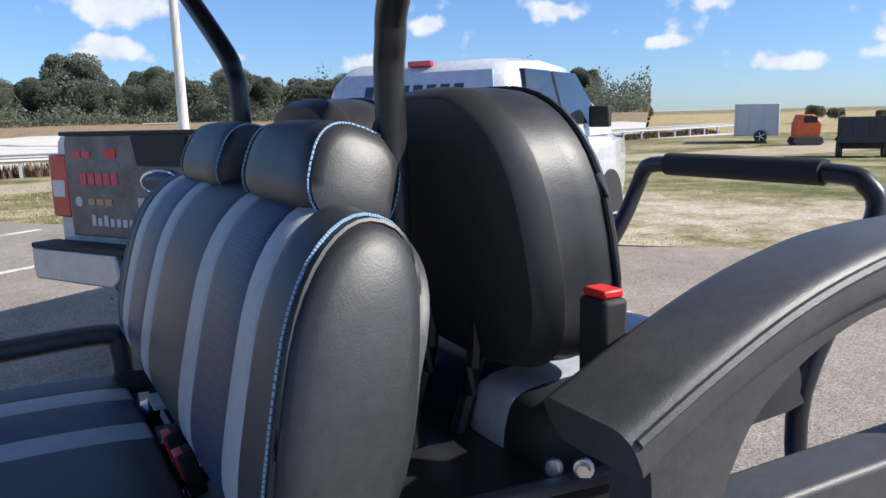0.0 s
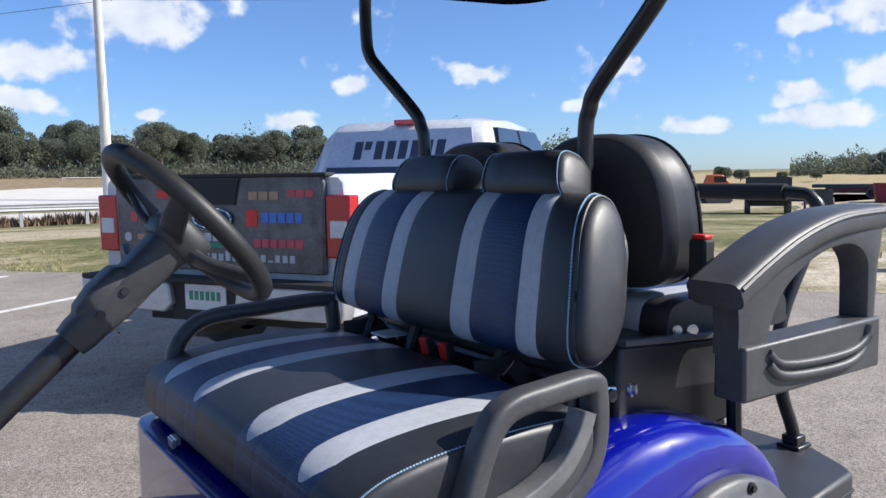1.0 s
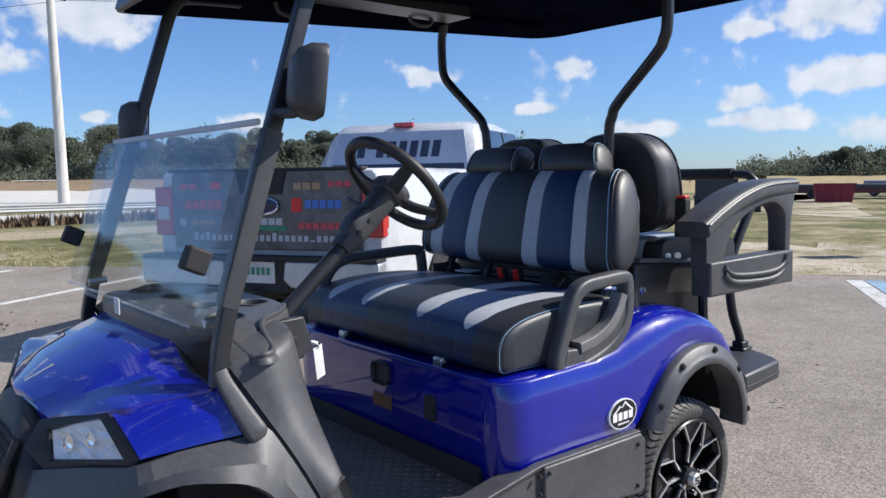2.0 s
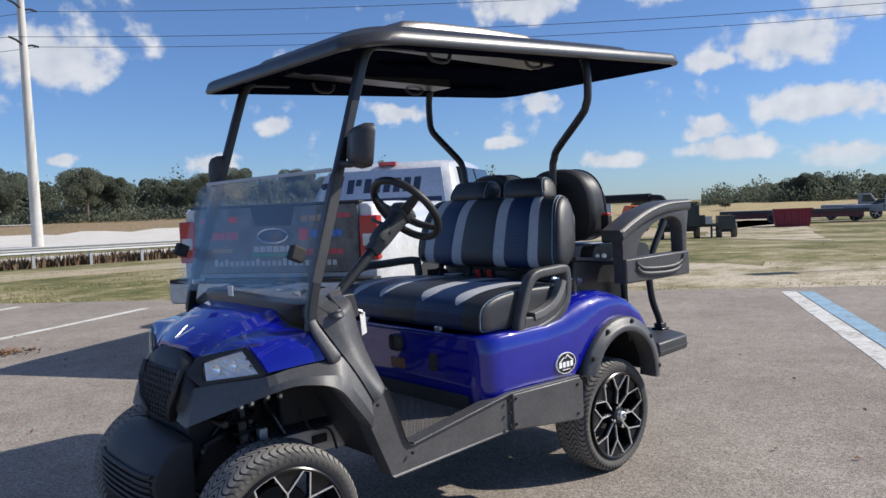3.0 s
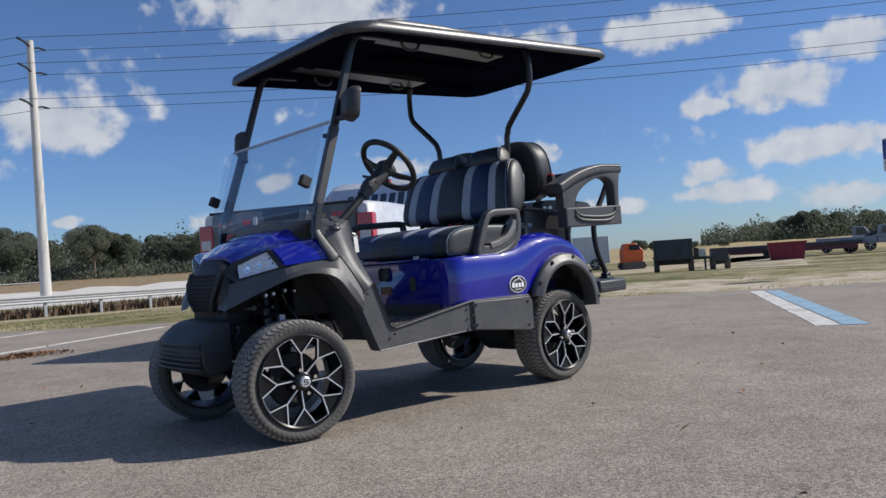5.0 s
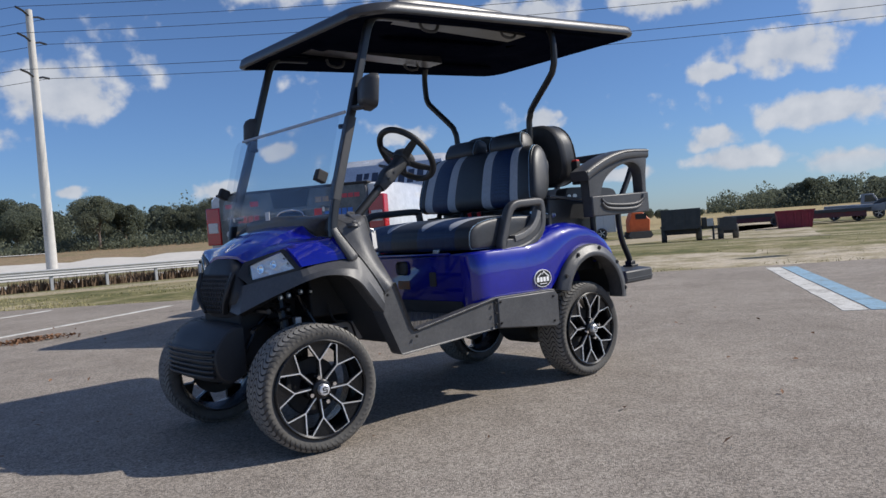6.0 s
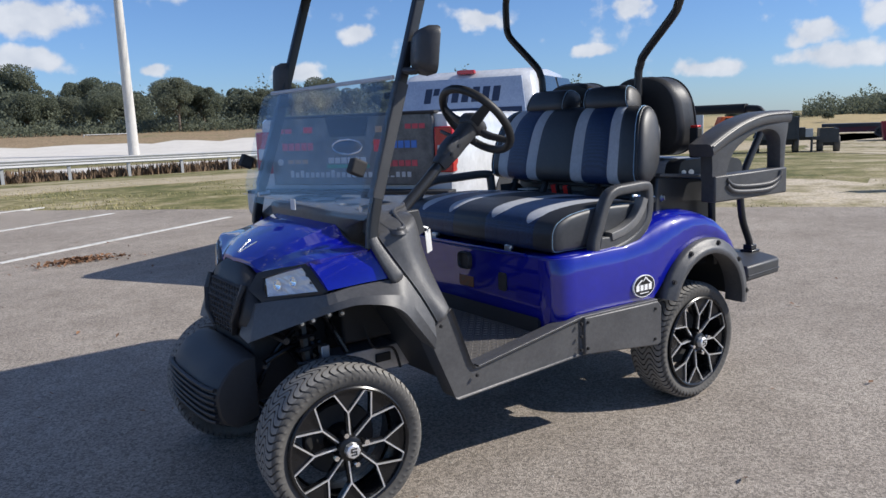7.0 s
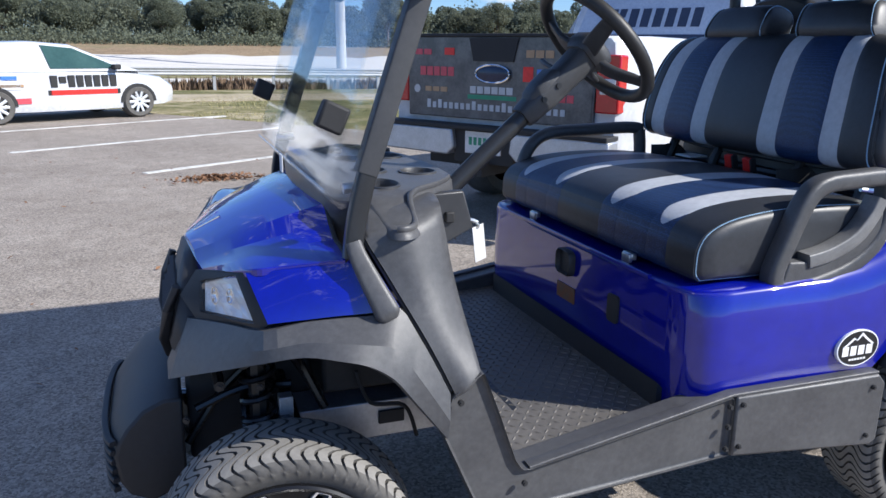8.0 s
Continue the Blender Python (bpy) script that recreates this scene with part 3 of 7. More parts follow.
def trims(Y, side):
    # wheel-arch flare
    bm = B()
    rings = []
    for i in range(25):
        a = radians(166 - 172 * i / 24)
        ca, sa = math.cos(a), math.sin(a)
        prof = [(0.298, -0.022), (0.302, -0.048), (0.292, -0.062), (0.270, -0.066), (0.262, -0.075), (0.244, -0.080), (0.234, -0.075), (0.234, -0.04), (0.242, 0.02), (0.29, 0.0)]
        rings.append([(1.778 + r * ca, Y(y), 0.455 + r * sa) for r, y in prof])
    skin(bm, rings)
    flare = part("wheel_arch_flare", bm, GREYPLASTIC, cart, "weathered black plastic wheel-arch flare", smooth=60)
    for a in (150, 118, 78, 40, 5):
        r = 0.280
        bolt("screw", (1.778 + r * math.cos(radians(a)), Y(-0.066), 0.455 + r * math.sin(radians(a))), (0, -1 if side == 0 else 1, 0), 0.008, flare, MATBLACK)
    # inner arch
    bm = B()
    rings = []
    for i in range(17):
        a = radians(170 - 170 * i / 16)
        rings.append([(1.778 + 0.285 * math.cos(a), Y(y), 0.45 + 0.285 * math.sin(a)) for y in (0.0, 0.26)])
    skin(bm, rings, closed=False, caps=False)
    part("inner_arch", bm, MATBLACK, cart)
    # sill panels
    bm = B()
    top = [(0.300, 0.556), (0.313, 0.636), (0.345, 0.660), (0.380, 0.682), (0.415, 0.590), (0.455, 0.478), (0.472, 0.452), (0.50, 0.45), (1.0, 0.533)]
    low = [(1.0, 0.387), (0.40, 0.352), (0.386, 0.358)]
    outline = top + low
    skin(bm, [[(x, Y(y), z) for x, z in outline] for y in (-0.045, -0.061)] + [[(x + 0.004, Y(0.03), z) for x, z in outline]])
    sill = part("front_sill", bm, GREYPLASTIC, cart, "weathered black plastic sill panel", bevel=0.006)
    bm = B()
    prism(bm, [(1.006, 0.534), (1.44, 0.530), (1.462, 0.505), (1.462, 0.350), (1.44, 0.338), (1.006, 0.385)], "y", Y(-0.060), Y(0.03))
    sill2 = part("rear_sill", bm, GREYPLASTIC, cart, "weathered black plastic sill panel", bevel=0.006)
    for (x, z), p in (((0.475, 0.425), sill), ((0.985, 0.515), sill), ((0.985, 0.41), sill), ((0.985, 0.465), sill), ((1.022, 0.515), sill2), ((1.022, 0.41), sill2), ((1.42, 0.50), sill2), ((1.42, 0.37), sill2), ((0.330, 0.628), sill)):
        bolt("screw", (x, Y(-0.063), z), (0, -1 if side == 0 else 1, 0), 0.0042, p, MATBLACK)
    bm = B()
    sweep(bm, [(0.49, Y(-0.04), 0.452), (1.0, Y(-0.04), 0.537), (1.44, Y(-0.04), 0.533)], rrect(0.03, 0.008, 0.003))
    part("sill_lip", bm, GREYPLASTIC, cart)


both(trims)

# floor
bm = B()
prism(bm, [(0.40, 0.44), (0.99, 0.472), (0.99, 0.43), (0.40, 0.40)], "y", 0.0, 2 * C)
floor_pan = part("floor_pan", bm, DIAMOND, cart, "black diamond-plate floor mat, dusty")
bm = B()
for i in range(26):
    for j in range(44):
        x, y = 0.455 + i * 0.0205, 0.03 + j * 0.0245
        ang = 0.75 if (i + j) % 2 else -0.75
        z = 0.44 + (x - 0.40) * 0.0542
        m = Matrix.Translation((x, y, z)) @ Matrix.Rotation(ang, 4, "Z")
        vs = [bm.verts.new(m @ Vector(p)) for p in ((-0.011, 0, 0), (0, -0.0035, 0), (0.011, 0, 0), (0, 0.0035, 0), (-0.004, 0, 0.0025), (0.004, 0, 0.0025))]
        for f in ((0, 1, 4), (1, 5, 4), (1, 2, 5), (2, 3, 5), (3, 4, 5), (3, 0, 4)):
            bm.faces.new([vs[k] for k in f])
part("floor_tread", bm, DIAMOND, floor_pan, "raised tread bars")
bm = B()
sweep(bm, [(0.885, 0.075, 0.475), (0.885, 2 * C - 0.075, 0.475)], [(0.0, -0.02), (0.06, -0.02), (0.05, 0.004), (0.0, 0.055)])
part("floor_kick_strip", bm, PLASTIC, cart)
bm = B()
prism(bm, [(0.24, 0.80), (0.40, 0.44), (0.40, 0.40), (0.20, 0.74)], "y", 0.04, 2 * C - 0.04)
part("footwell_front", bm, PLASTIC, cart, "sloping black footwell panel")


# front seat: cushion and backrest sewn from bands
SC = 0.583
BANDS = [(-0.475, -0.372, "black"), (-0.372, -0.312, "grey"), (-0.312, -0.160, "navy"), (-0.160, -0.088, "grey"), (-0.088, 0.140, "black"),
         (0.140, 0.210, "grey"), (0.210, 0.353, "navy"), (0.353, 0.425, "grey"), (0.425, 0.475, "black")]
CLOTH = {"black": VINYL, "grey": SILVERVINYL, "navy": NAVY}


def superloop(a, b, p, n=40):
    out = []
    for i in range(n):
        t = 2 * math.pi * i / n
        c, s = math.cos(t), math.sin(t)
        out.append((a * math.copysign(abs(c) ** (2 / p), c), b * math.copysign(abs(s) ** (2 / p), s)))
    return out


def back_point(s, n, d):
    """A point of the backrest: s up its slope, n out of its front, d across."""
    t = (s + 0.19) / 0.38
    return (1.566 + 0.38 * s - 0.935 * n, SC + d * (1.03 - 0.15 * max(0.0, t) ** 2), 1.172 + 0.935 * s + 0.36 * n)


def back_ring(d, k=1.0, ks=1.0):
    hs = 0.182 * ks
    return [back_point(q[0], q[1] * k + 0.008 * math.sin(3 * q[0] / 0.19) - 0.006, d) for q in superloop(hs, 0.072, 2.35)]


bm = B()
skin(bm, [back_ring(d, 0.94, 0.97) for d in (-0.46, 0.46)])
backrest = part("front_backrest", bm, VINYL, cart, "front seat backrest in navy, grey and black vinyl")
for d0, d1, kind in BANDS:
    bm = B()
    rings = []
    for t in (0.0, 0.06, 0.2, 0.5, 0.8, 0.94, 1.0):
        d = d0 + (d1 - d0) * t
        k = 1.0 + (0.055 if kind != "grey" else 0.035) * (1 - abs(2 * t - 1) ** 6) - 0.03
        ks = 1.0 - (0.065 * (abs(d) / 0.475) ** 6) + 0.012 * (1 - abs(2 * t - 1) ** 6)
        rings.append(back_ring(d, k, ks))
    skin(bm, rings)
    part("backrest_band", bm, CLOTH[kind], backrest, {"black": "black vinyl band", "grey": "silver-grey vinyl band", "navy": "navy mesh fabric band"}[kind], smooth=45)
for sgn in (-1, 1):
    bm = B()
    rings = [back_ring(sgn * d, k, ks) for d, k, ks in ((0.472, 0.99, 0.935), (0.482, 0.98, 0.92), (0.491, 0.90, 0.88), (0.497, 0.7, 0.77), (0.501, 0.4, 0.5))]
    skin(bm, rings)
    part("backrest_side_panel", bm, VINYL, backrest, "padded black vinyl side panel", smooth=60)
    bm = B()
    loop = [Vector(p) for p in back_ring(sgn * 0.462, 1.035, 0.968)]
    for i, p in enumerate(loop):
        q = loop[(i + 1) % len(loop)]
        for f in (0.0, 0.2, 0.4, 0.6, 0.8):
            a, b = p.lerp(q, f), p.lerp(q, f + 0.15)
            sweep(bm, [a, b], disc(0.0019, 5))
    part("stitching", bm, THREAD, backrest, "pale blue stitching")
    bm = B()
    sweep(bm, [Vector(p) for p in back_ring(sgn * 0.476, 1.0, 0.94)], disc(0.0035, 6), closed=True)
    part("piping", bm, VINYL, backrest)

bm = B()
skin(bm, [[back_point(q[1] * k, n, q[0] * k) for q in superloop(0.492, 0.186, 4.5, 56)] for n, k in ((-0.052, 0.99), (-0.058, 1.0), (-0.070, 0.995), (-0.076, 0.96), (-0.077, 0.5))])
part("backrest_shell", bm, ARMPLASTIC, backrest, "black moulded plastic back shell", smooth=45)

for sgn in (-1, 1):
    # headrest roll
    bm = B()
    rings = []
    for t in (0.0, 0.03, 0.1, 0.25, 0.5, 0.75, 0.9, 0.97, 1.0):
        d = sgn * (0.085 + 0.285 * t)
        k = 1.0 - 0.12 * abs(2 * t - 1) ** 8
        rings.append([back_point(0.178 + 0.036 + q[0] * k, -0.005 + q[1] * k, d) for q in superloop(0.062, 0.060, 2.7, 28)])
    skin(bm, rings)
    rest = part("headrest", bm, VINYL, cart, "black vinyl headrest roll with pale stitching", smooth=45)
    for e, f in ((0.085, -1), (0.37, 1)):
        bm = B()
        skin(bm, [[back_point(0.214 + q[0] * k2, -0.005 + q[1] * k2, sgn * (e + f * off)) for q in superloop(0.062, 0.060, 2.7, 28)] for k2, off in ((0.93, -0.002), (0.90, 0.008), (0.66, 0.014), (0.25, 0.017))])
        part("headrest_end", bm, VINYL, rest, smooth=60)
        bm = B()
        ring = [Vector(back_point(0.214 + q[0] * 0.94, -0.005 + q[1] * 0.94, sgn * (e + f * 0.003))) for q in superloop(0.062, 0.060, 2.7, 28)]
        for i, p in enumerate(ring):
            q = ring[(i + 1) % len(ring)]
            for g in (0.0, 0.33, 0.66):
                sweep(bm, [p.lerp(q, g), p.lerp(q, g + 0.25)], disc(0.0014, 5))
        part("stitching", bm, THREAD, rest, "pale blue stitching")

# cushion
def cushion_loop(k=0.0, w=1.0):
    pts = []
    prof = [(1.475, 0.80), (1.475, 0.915), (1.44, 0.935), (1.30, 0.943), (1.15, 0.940), (1.03, 0.925), (0.965, 0.900), (0.938, 0.868), (0.932, 0.83), (0.94, 0.79), (1.0, 0.784), (1.4, 0.784)]
    cx, cz = 1.2, 0.86
    for p in curve([(x, 0, z) for x, z in prof], 18, True):
        dx, dz = p.x - cx, p.z - cz
        pts.append((cx + dx * w * (1 + k * 0.03), cz + dz * (w if w < 1 else 1) * (1 + k * 0.12)))
    return pts


bm = B()
skin(bm, [[(x, SC - 0.018 + d, z) for x, z in cushion_loop(-0.4)] for d in (-0.48, 0.48)])
cushion = part("front_cushion", bm, VINYL, cart, "front seat cushion in navy, grey and black vinyl")
CB = [(-0.52, -0.415, "black"), (-0.415, -0.335, "grey"), (-0.335, -0.195, "navy"), (-0.195, -0.110, "grey"), (-0.110, 0.120, "black"),
      (0.120, 0.195, "grey"), (0.195, 0.335, "navy"), (0.335, 0.415, "grey"), (0.415, 0.52, "black")]
for d0, d1, kind in CB:
    bm = B()
    rings = []
    for t in np.linspace(0.0, 1.0, 31 if kind == "grey" else 13):
        d = d0 + (d1 - d0) * t
        k = 0.10 * (1 - abs(2 * t - 1) ** 6) - 0.06
        rings.append([(x, SC - 0.018 + d, z + 0.014 * (1 - (d / 0.52) ** 2) * (z > 0.87)) for x, z in cushion_loop(k)])
    skin(bm, rings)
    mats = [CLOTH[kind], NAVY]
    if kind == "grey":
        for f in bm.faces:
            c = f.calc_center_median()
            if c.x < 0.945 + 0.045 * (2 * (c.y - SC + 0.018 - d0) / (d1 - d0) - 1) ** 2 and c.z < 0.94:
                f.material_index = 1
    part("cushion_band", bm, mats if kind == "grey" else CLOTH[kind], cushion, {"black": "black vinyl band", "grey": "silver-grey vinyl band", "navy": "navy mesh fabric band"}[kind], smooth=45)
for sgn in (-1, 1):
    bm = B()
    skin(bm, [[(x, SC - 0.018 + sgn * d, z) for x, z in cushion_loop(0, w)] for d, w in ((0.515, 0.985), (0.523, 0.97), (0.53, 0.93), (0.534, 0.8), (0.536, 0.5))])
    part("cushion_side_panel", bm, VINYL, cushion, "padded black vinyl side panel", smooth=60)
    bm = B()
    loop = [Vector((x, SC - 0.018 + sgn * 0.522, z)) for x, z in cushion_loop(0, 0.978)]
    for i, p in enumerate(loop):
        q = loop[(i + 1) % len(loop)]
        n = max(1, int((q - p).length / 0.007))
        for g in range(n):
            sweep(bm, [p.lerp(q, g / n), p.lerp(q, (g + 0.62) / n)], disc(0.0014, 5))
    part("stitching", bm, THREAD, cushion, "pale stitching")
for y in (0.29, 0.82):
    bm = B()
    box(bm, 0.922, 0.936, y - 0.022, y + 0.022, 0.775, 0.792)
    box(bm, 0.916, 0.926, y - 0.018, y + 0.018, 0.768, 0.79)
    part("seat_latch", bm, ZINC, cart, "small plated seat latch", bevel=0.002)
# charge socket and warning sticker on the seat base
bm = B()
skin(bm, [[(x, 0.55 + q[0] * k, 0.70 + q[1] * k) for q in rrect(0.085, 0.075, 0.02)] for x, k in ((0.905, 1.0), (0.885, 1.0), (0.88, 0.92), (0.893, 0.8))])
part("charge_socket", bm, PLASTIC, rear_body, "black charging socket cover")
bm = B()
skin(bm, [[(x, 0.30 + q[0], 0.64 + q[1]) for q in rrect(0.05, 0.075, 0.01)] for x in (0.905, 0.894)])
part("seat_base_plug", bm, PLASTIC, rear_body)
bm = B()
box(bm, 0.8965, 0.9, 0.50, 0.60, 0.585, 0.63)
part("warning_sticker", bm, material("orange_sticker", (0.30, 0.10, 0.03), rough=0.4, second=(0.18, 0.14, 0.10), scale=40), rear_body, "small orange warning sticker")
bm = B()
sweep(bm, [(0.897, 0.155, 0.768), (0.897, 2 * C - 0.155, 0.768)], rrect(0.012, 0.012, 0.003))
part("body_top_edge", bm, BLUE, rear_body)

# oval decal on the side
dec = Matrix.Translation((1.375, -0.0378, 0.600)) @ Matrix.Rotation(radians(90), 4, "X") @ Matrix.Diagonal((0.88, 0.90, 1.0, 1.0))
WHITEINK = material("white_ink", (0.78, 0.78, 0.78), rough=0.35, scale=30)
BLACKINK = material("black_ink", (0.01, 0.01, 0.012), rough=0.3, scale=30)
bm = B()
for k, z0, z1 in ((1.0, -0.01, 0.001),):
    skin(bm, [[dec @ Vector((x * 0.075, y * 0.052, z)) for x, y in disc(1, 40)] for z in (z0, z1)])
decal = part("oval_decal", bm, WHITEINK, rear_body, "black and white oval decal with a mountain outline")
bm = B()
skin(bm, [[dec @ Vector((x * 0.071, y * 0.048, z)) for x, y in disc(1, 40)] for z in (0.0, 0.0018)])
part("decal_field", bm, BLACKINK, decal)
bm = B()
for pts in ([(-0.055, 0.008), (-0.02, 0.032), (-0.008, 0.024), (-0.018, 0.026), (-0.045, 0.008)], [(-0.012, 0.022), (0.008, 0.044), (0.03, 0.026), (0.055, 0.008), (0.046, 0.008), (0.02, 0.026), (0.008, 0.036), (-0.004, 0.024)]):
    skin(bm, [[dec @ Vector((x, y, z)) for x, y in pts] for z in (0.001, 0.003)])
part("decal_mountain", bm, WHITEINK, decal)
bm = B()
for x0, x1 in ((-0.056, -0.034), (-0.027, -0.006), (0.001, 0.023), (0.030, 0.052)):
    box(bm, x0, x1, -0.020, 0.007, 0.001, 0.002, dec)
part("decal_bars", bm, WHITEINK, decal)
bm = B()
for i in range(6):
    box(bm, -0.03 + i * 0.0105, -0.0225 + i * 0.0105, -0.034, -0.029, 0.001, 0.003, dec)
part("decal_small_print", bm, WHITEINK, decal)


# hip restraint loops
def hip_loop(Y, side):
    bm = B()
    if side:
        tube(bm, [(0.985, 1.085, 0.77), (1.0, 1.09, 0.87), (1.03, 1.09, 0.955), (1.10, 1.09, 1.005), (1.25, 1.09, 1.015), (1.45, 1.085, 1.02), (1.475, 1.08, 0.99), (1.48, 1.07, 0.85)], 0.022, 10, 5)
        part("far_hip_restraint", bm, ARMPLASTIC, cart, "black tubular hip restraint", smooth=60)
        return
    path = [(1.128, Y(0.012), 0.79), (1.155, Y(0.012), 0.87), (1.195, Y(0.012), 0.96), (1.24, Y(0.012), 0.998), (1.33, Y(0.014), 1.006), (1.432, Y(0.016), 1.008), (1.45, Y(0.016), 0.985), (1.448, Y(0.014), 0.905), (1.42, Y(0.012), 0.845), (1.35, Y(0.012), 0.795), (1.25, Y(0.012), 0.765), (1.155, Y(0.012), 0.755)]
    sweep(bm, curve(path, 4, True), rrect(0.042, 0.048, 0.012), True, up=(0, 1, 0))
    loop = part("hip_restraint", bm, ARMPLASTIC, cart, "weathered black plastic hip restraint loop", smooth=50)
    bm = B()
    sweep(bm, curve([(1.215, Y(0.010), 0.822), (1.28, Y(0.008), 0.836), (1.35, Y(0.008), 0.868), (1.395, Y(0.010), 0.915), (1.415, Y(0.010), 0.96)], 5), rrect(0.034, 0.044, 0.005), up=(0, 1, 0))
    # lit flange: the sunlight on it is painted in as paler grey
    part("inner_rib", bm, material("sun_bleached_plastic", (0.13, 0.13, 0.13), rough=0.45, second=(0.18, 0.178, 0.175), scale=12, grain=0.6, grain_scale=700), loop, "grey inner rib, sunlight put into its paler colour", smooth=50)


both(hip_loop)
bm = B()
prism(bm, [(1.14, 0.765), (1.26, 0.775), (1.36, 0.808), (1.43, 0.875), (1.43, 0.93), (1.395, 0.905), (1.34, 0.852), (1.26, 0.82), (1.16, 0.825)], "y", -0.006, 0.030)
part("hip_restraint_foot", bm, ARMPLASTIC, cart, "moulded foot of the hip restraint", bevel=0.006)

# seat frame, belts and hinge hardware between the seats
bm = B()
for y in (0.15, 0.38, 0.73, 0.96):
    tube(bm, [(1.50, y, 0.83), (1.53, y, 0.95), (1.585, y, 1.06)], 0.016, 8, 3)
tube(bm, [(1.60, 0.10, 0.93), (1.60, 1.02, 0.93)], 0.014, 8, 1)
tube(bm, [(1.52, 0.12, 0.86), (1.52, 1.0, 0.86)], 0.018, 8, 1)
part("seat_frame", bm, STEEL, cart, "black steel seat frame")
for y in (0.52, 0.60):
    bm = B()
    m = pose(1.49, y, 0.955, 0, -14, 0)
    box(bm, -0.012, 0.012, -0.018, 0.018, -0.04, 0.03, m)
    buckle = part("belt_buckle", bm, MATBLACK, cart, "black seat-belt buckle with a red button", bevel=0.004)
    bm = B()
    box(bm, -0.0145, 0.0, -0.014, 0.014, -0.01, 0.031, m)
    part("buckle_button", bm, RED, buckle, "red release button", bevel=0.002)
bm = B()
tube(bm, [(1.50, 0.13, 0.955), (1.66, 0.104, 0.933)], 0.007, 8, 1)
part("hinge_rod", bm, ZINC, cart, "plated hinge rod")
for at in ((1.657, 0.102, 0.933), (1.49, 0.45, 0.90), (1.52, 0.60, 0.90), (1.50, 0.75, 0.905)):
    bolt("hinge_bolt", at, (0.4, -0.9, 0.1), 0.011, cart)
for y, z in ((0.47, 0.885), (0.55, 0.88), (0.66, 0.885), (0.80, 0.885)):
    bm = B()
    box(bm, 1.49, 1.55, y - 0.03, y + 0.03, z, z + 0.02)
    part("seat_bracket", bm, ALUMINIUM, cart, "bare metal seat bracket", bevel=0.002)
for y in (0.33, 0.93):
    bm = B()
    sweep(bm, curve([(1.60, y, 0.87), (1.55, y + 0.02, 0.95), (1.50, y + 0.03, 0.95), (1.46, y + 0.05, 0.948)], 4), rrect(0.045, 0.003, 0.001), up=(0, 1, 0))
    part("seat_belt", bm, MATBLACK, cart)
bm = B()
box(bm, 1.49, 1.56, 0.80, 0.88, 0.945, 0.95, None)
part("folded_leaflet", bm, WHITELABEL, cart, "pale printed tag on the seat frame")

# rear bench: box, cushion, two backrests
bm = B()
prism(bm, [(1.60, 0.78), (2.02, 0.80), (2.05, 0.90), (2.05, 1.0), (1.93, 1.005), (1.62, 1.03)], "y", 0.10, 2 * C - 0.10)
bench = part("rear_seat_box", bm, STEEL, cart, "black box under the rear seat", bevel=0.01)
bm = B()
sweep(bm, [(1.615, 0.092, 1.038), (1.90, 0.092, 1.016), (2.05, 0.094, 1.006)], rrect(0.022, 0.014, 0.004))
part("box_edge", bm, GREYPLASTIC, bench)
bm = B()
box(bm, 1.80, 1.99, 0.102, 2 * C - 0.102, 0.60, 0.80)
part("rear_support", bm, STEEL, cart)


def rear_loop(k=0.0):
    prof = [(1.83, 1.0), (1.83, 1.055), (1.86, 1.085), (1.98, 1.09), (2.15, 1.085), (2.27, 1.075), (2.31, 1.05), (2.315, 1.01), (2.29, 0.985), (1.9, 0.985)]
    return [(2.07 + (p.x - 2.07) * (1 + 0.03 * k), 1.035 + (p.z - 1.035) * (1 + 0.15 * k)) for p in curve([(x, 0, z) for x, z in prof], 3, True)]


bm = B()
skin(bm, [[(x, SC + d, z) for x, z in rear_loop(-0.3)] for d in (-0.42, 0.42)])
rear_cushion = part("rear_cushion", bm, VINYL, cart, "rear seat cushion in navy, grey and black vinyl")
for d0, d1, kind in [(-0.44, -0.36, "black"), (-0.36, -0.28, "grey"), (-0.28, -0.12, "navy"), (-0.12, -0.05, "grey"), (-0.05, 0.05, "black"), (0.05, 0.12, "grey"), (0.12, 0.28, "navy"), (0.28, 0.36, "grey"), (0.36, 0.44, "black")]:
    bm = B()
    skin(bm, [[(x, SC + d0 + (d1 - d0) * t, z) for x, z in rear_loop(0.25 * (1 - abs(2 * t - 1) ** 6) - 0.12)] for t in (0, 0.06, 0.3, 0.7, 0.94, 1)])
    part("rear_cushion_band", bm, CLOTH[kind], rear_cushion, {"black": "black vinyl band", "grey": "silver-grey vinyl band", "navy": "navy mesh fabric band"}[kind], smooth=45)
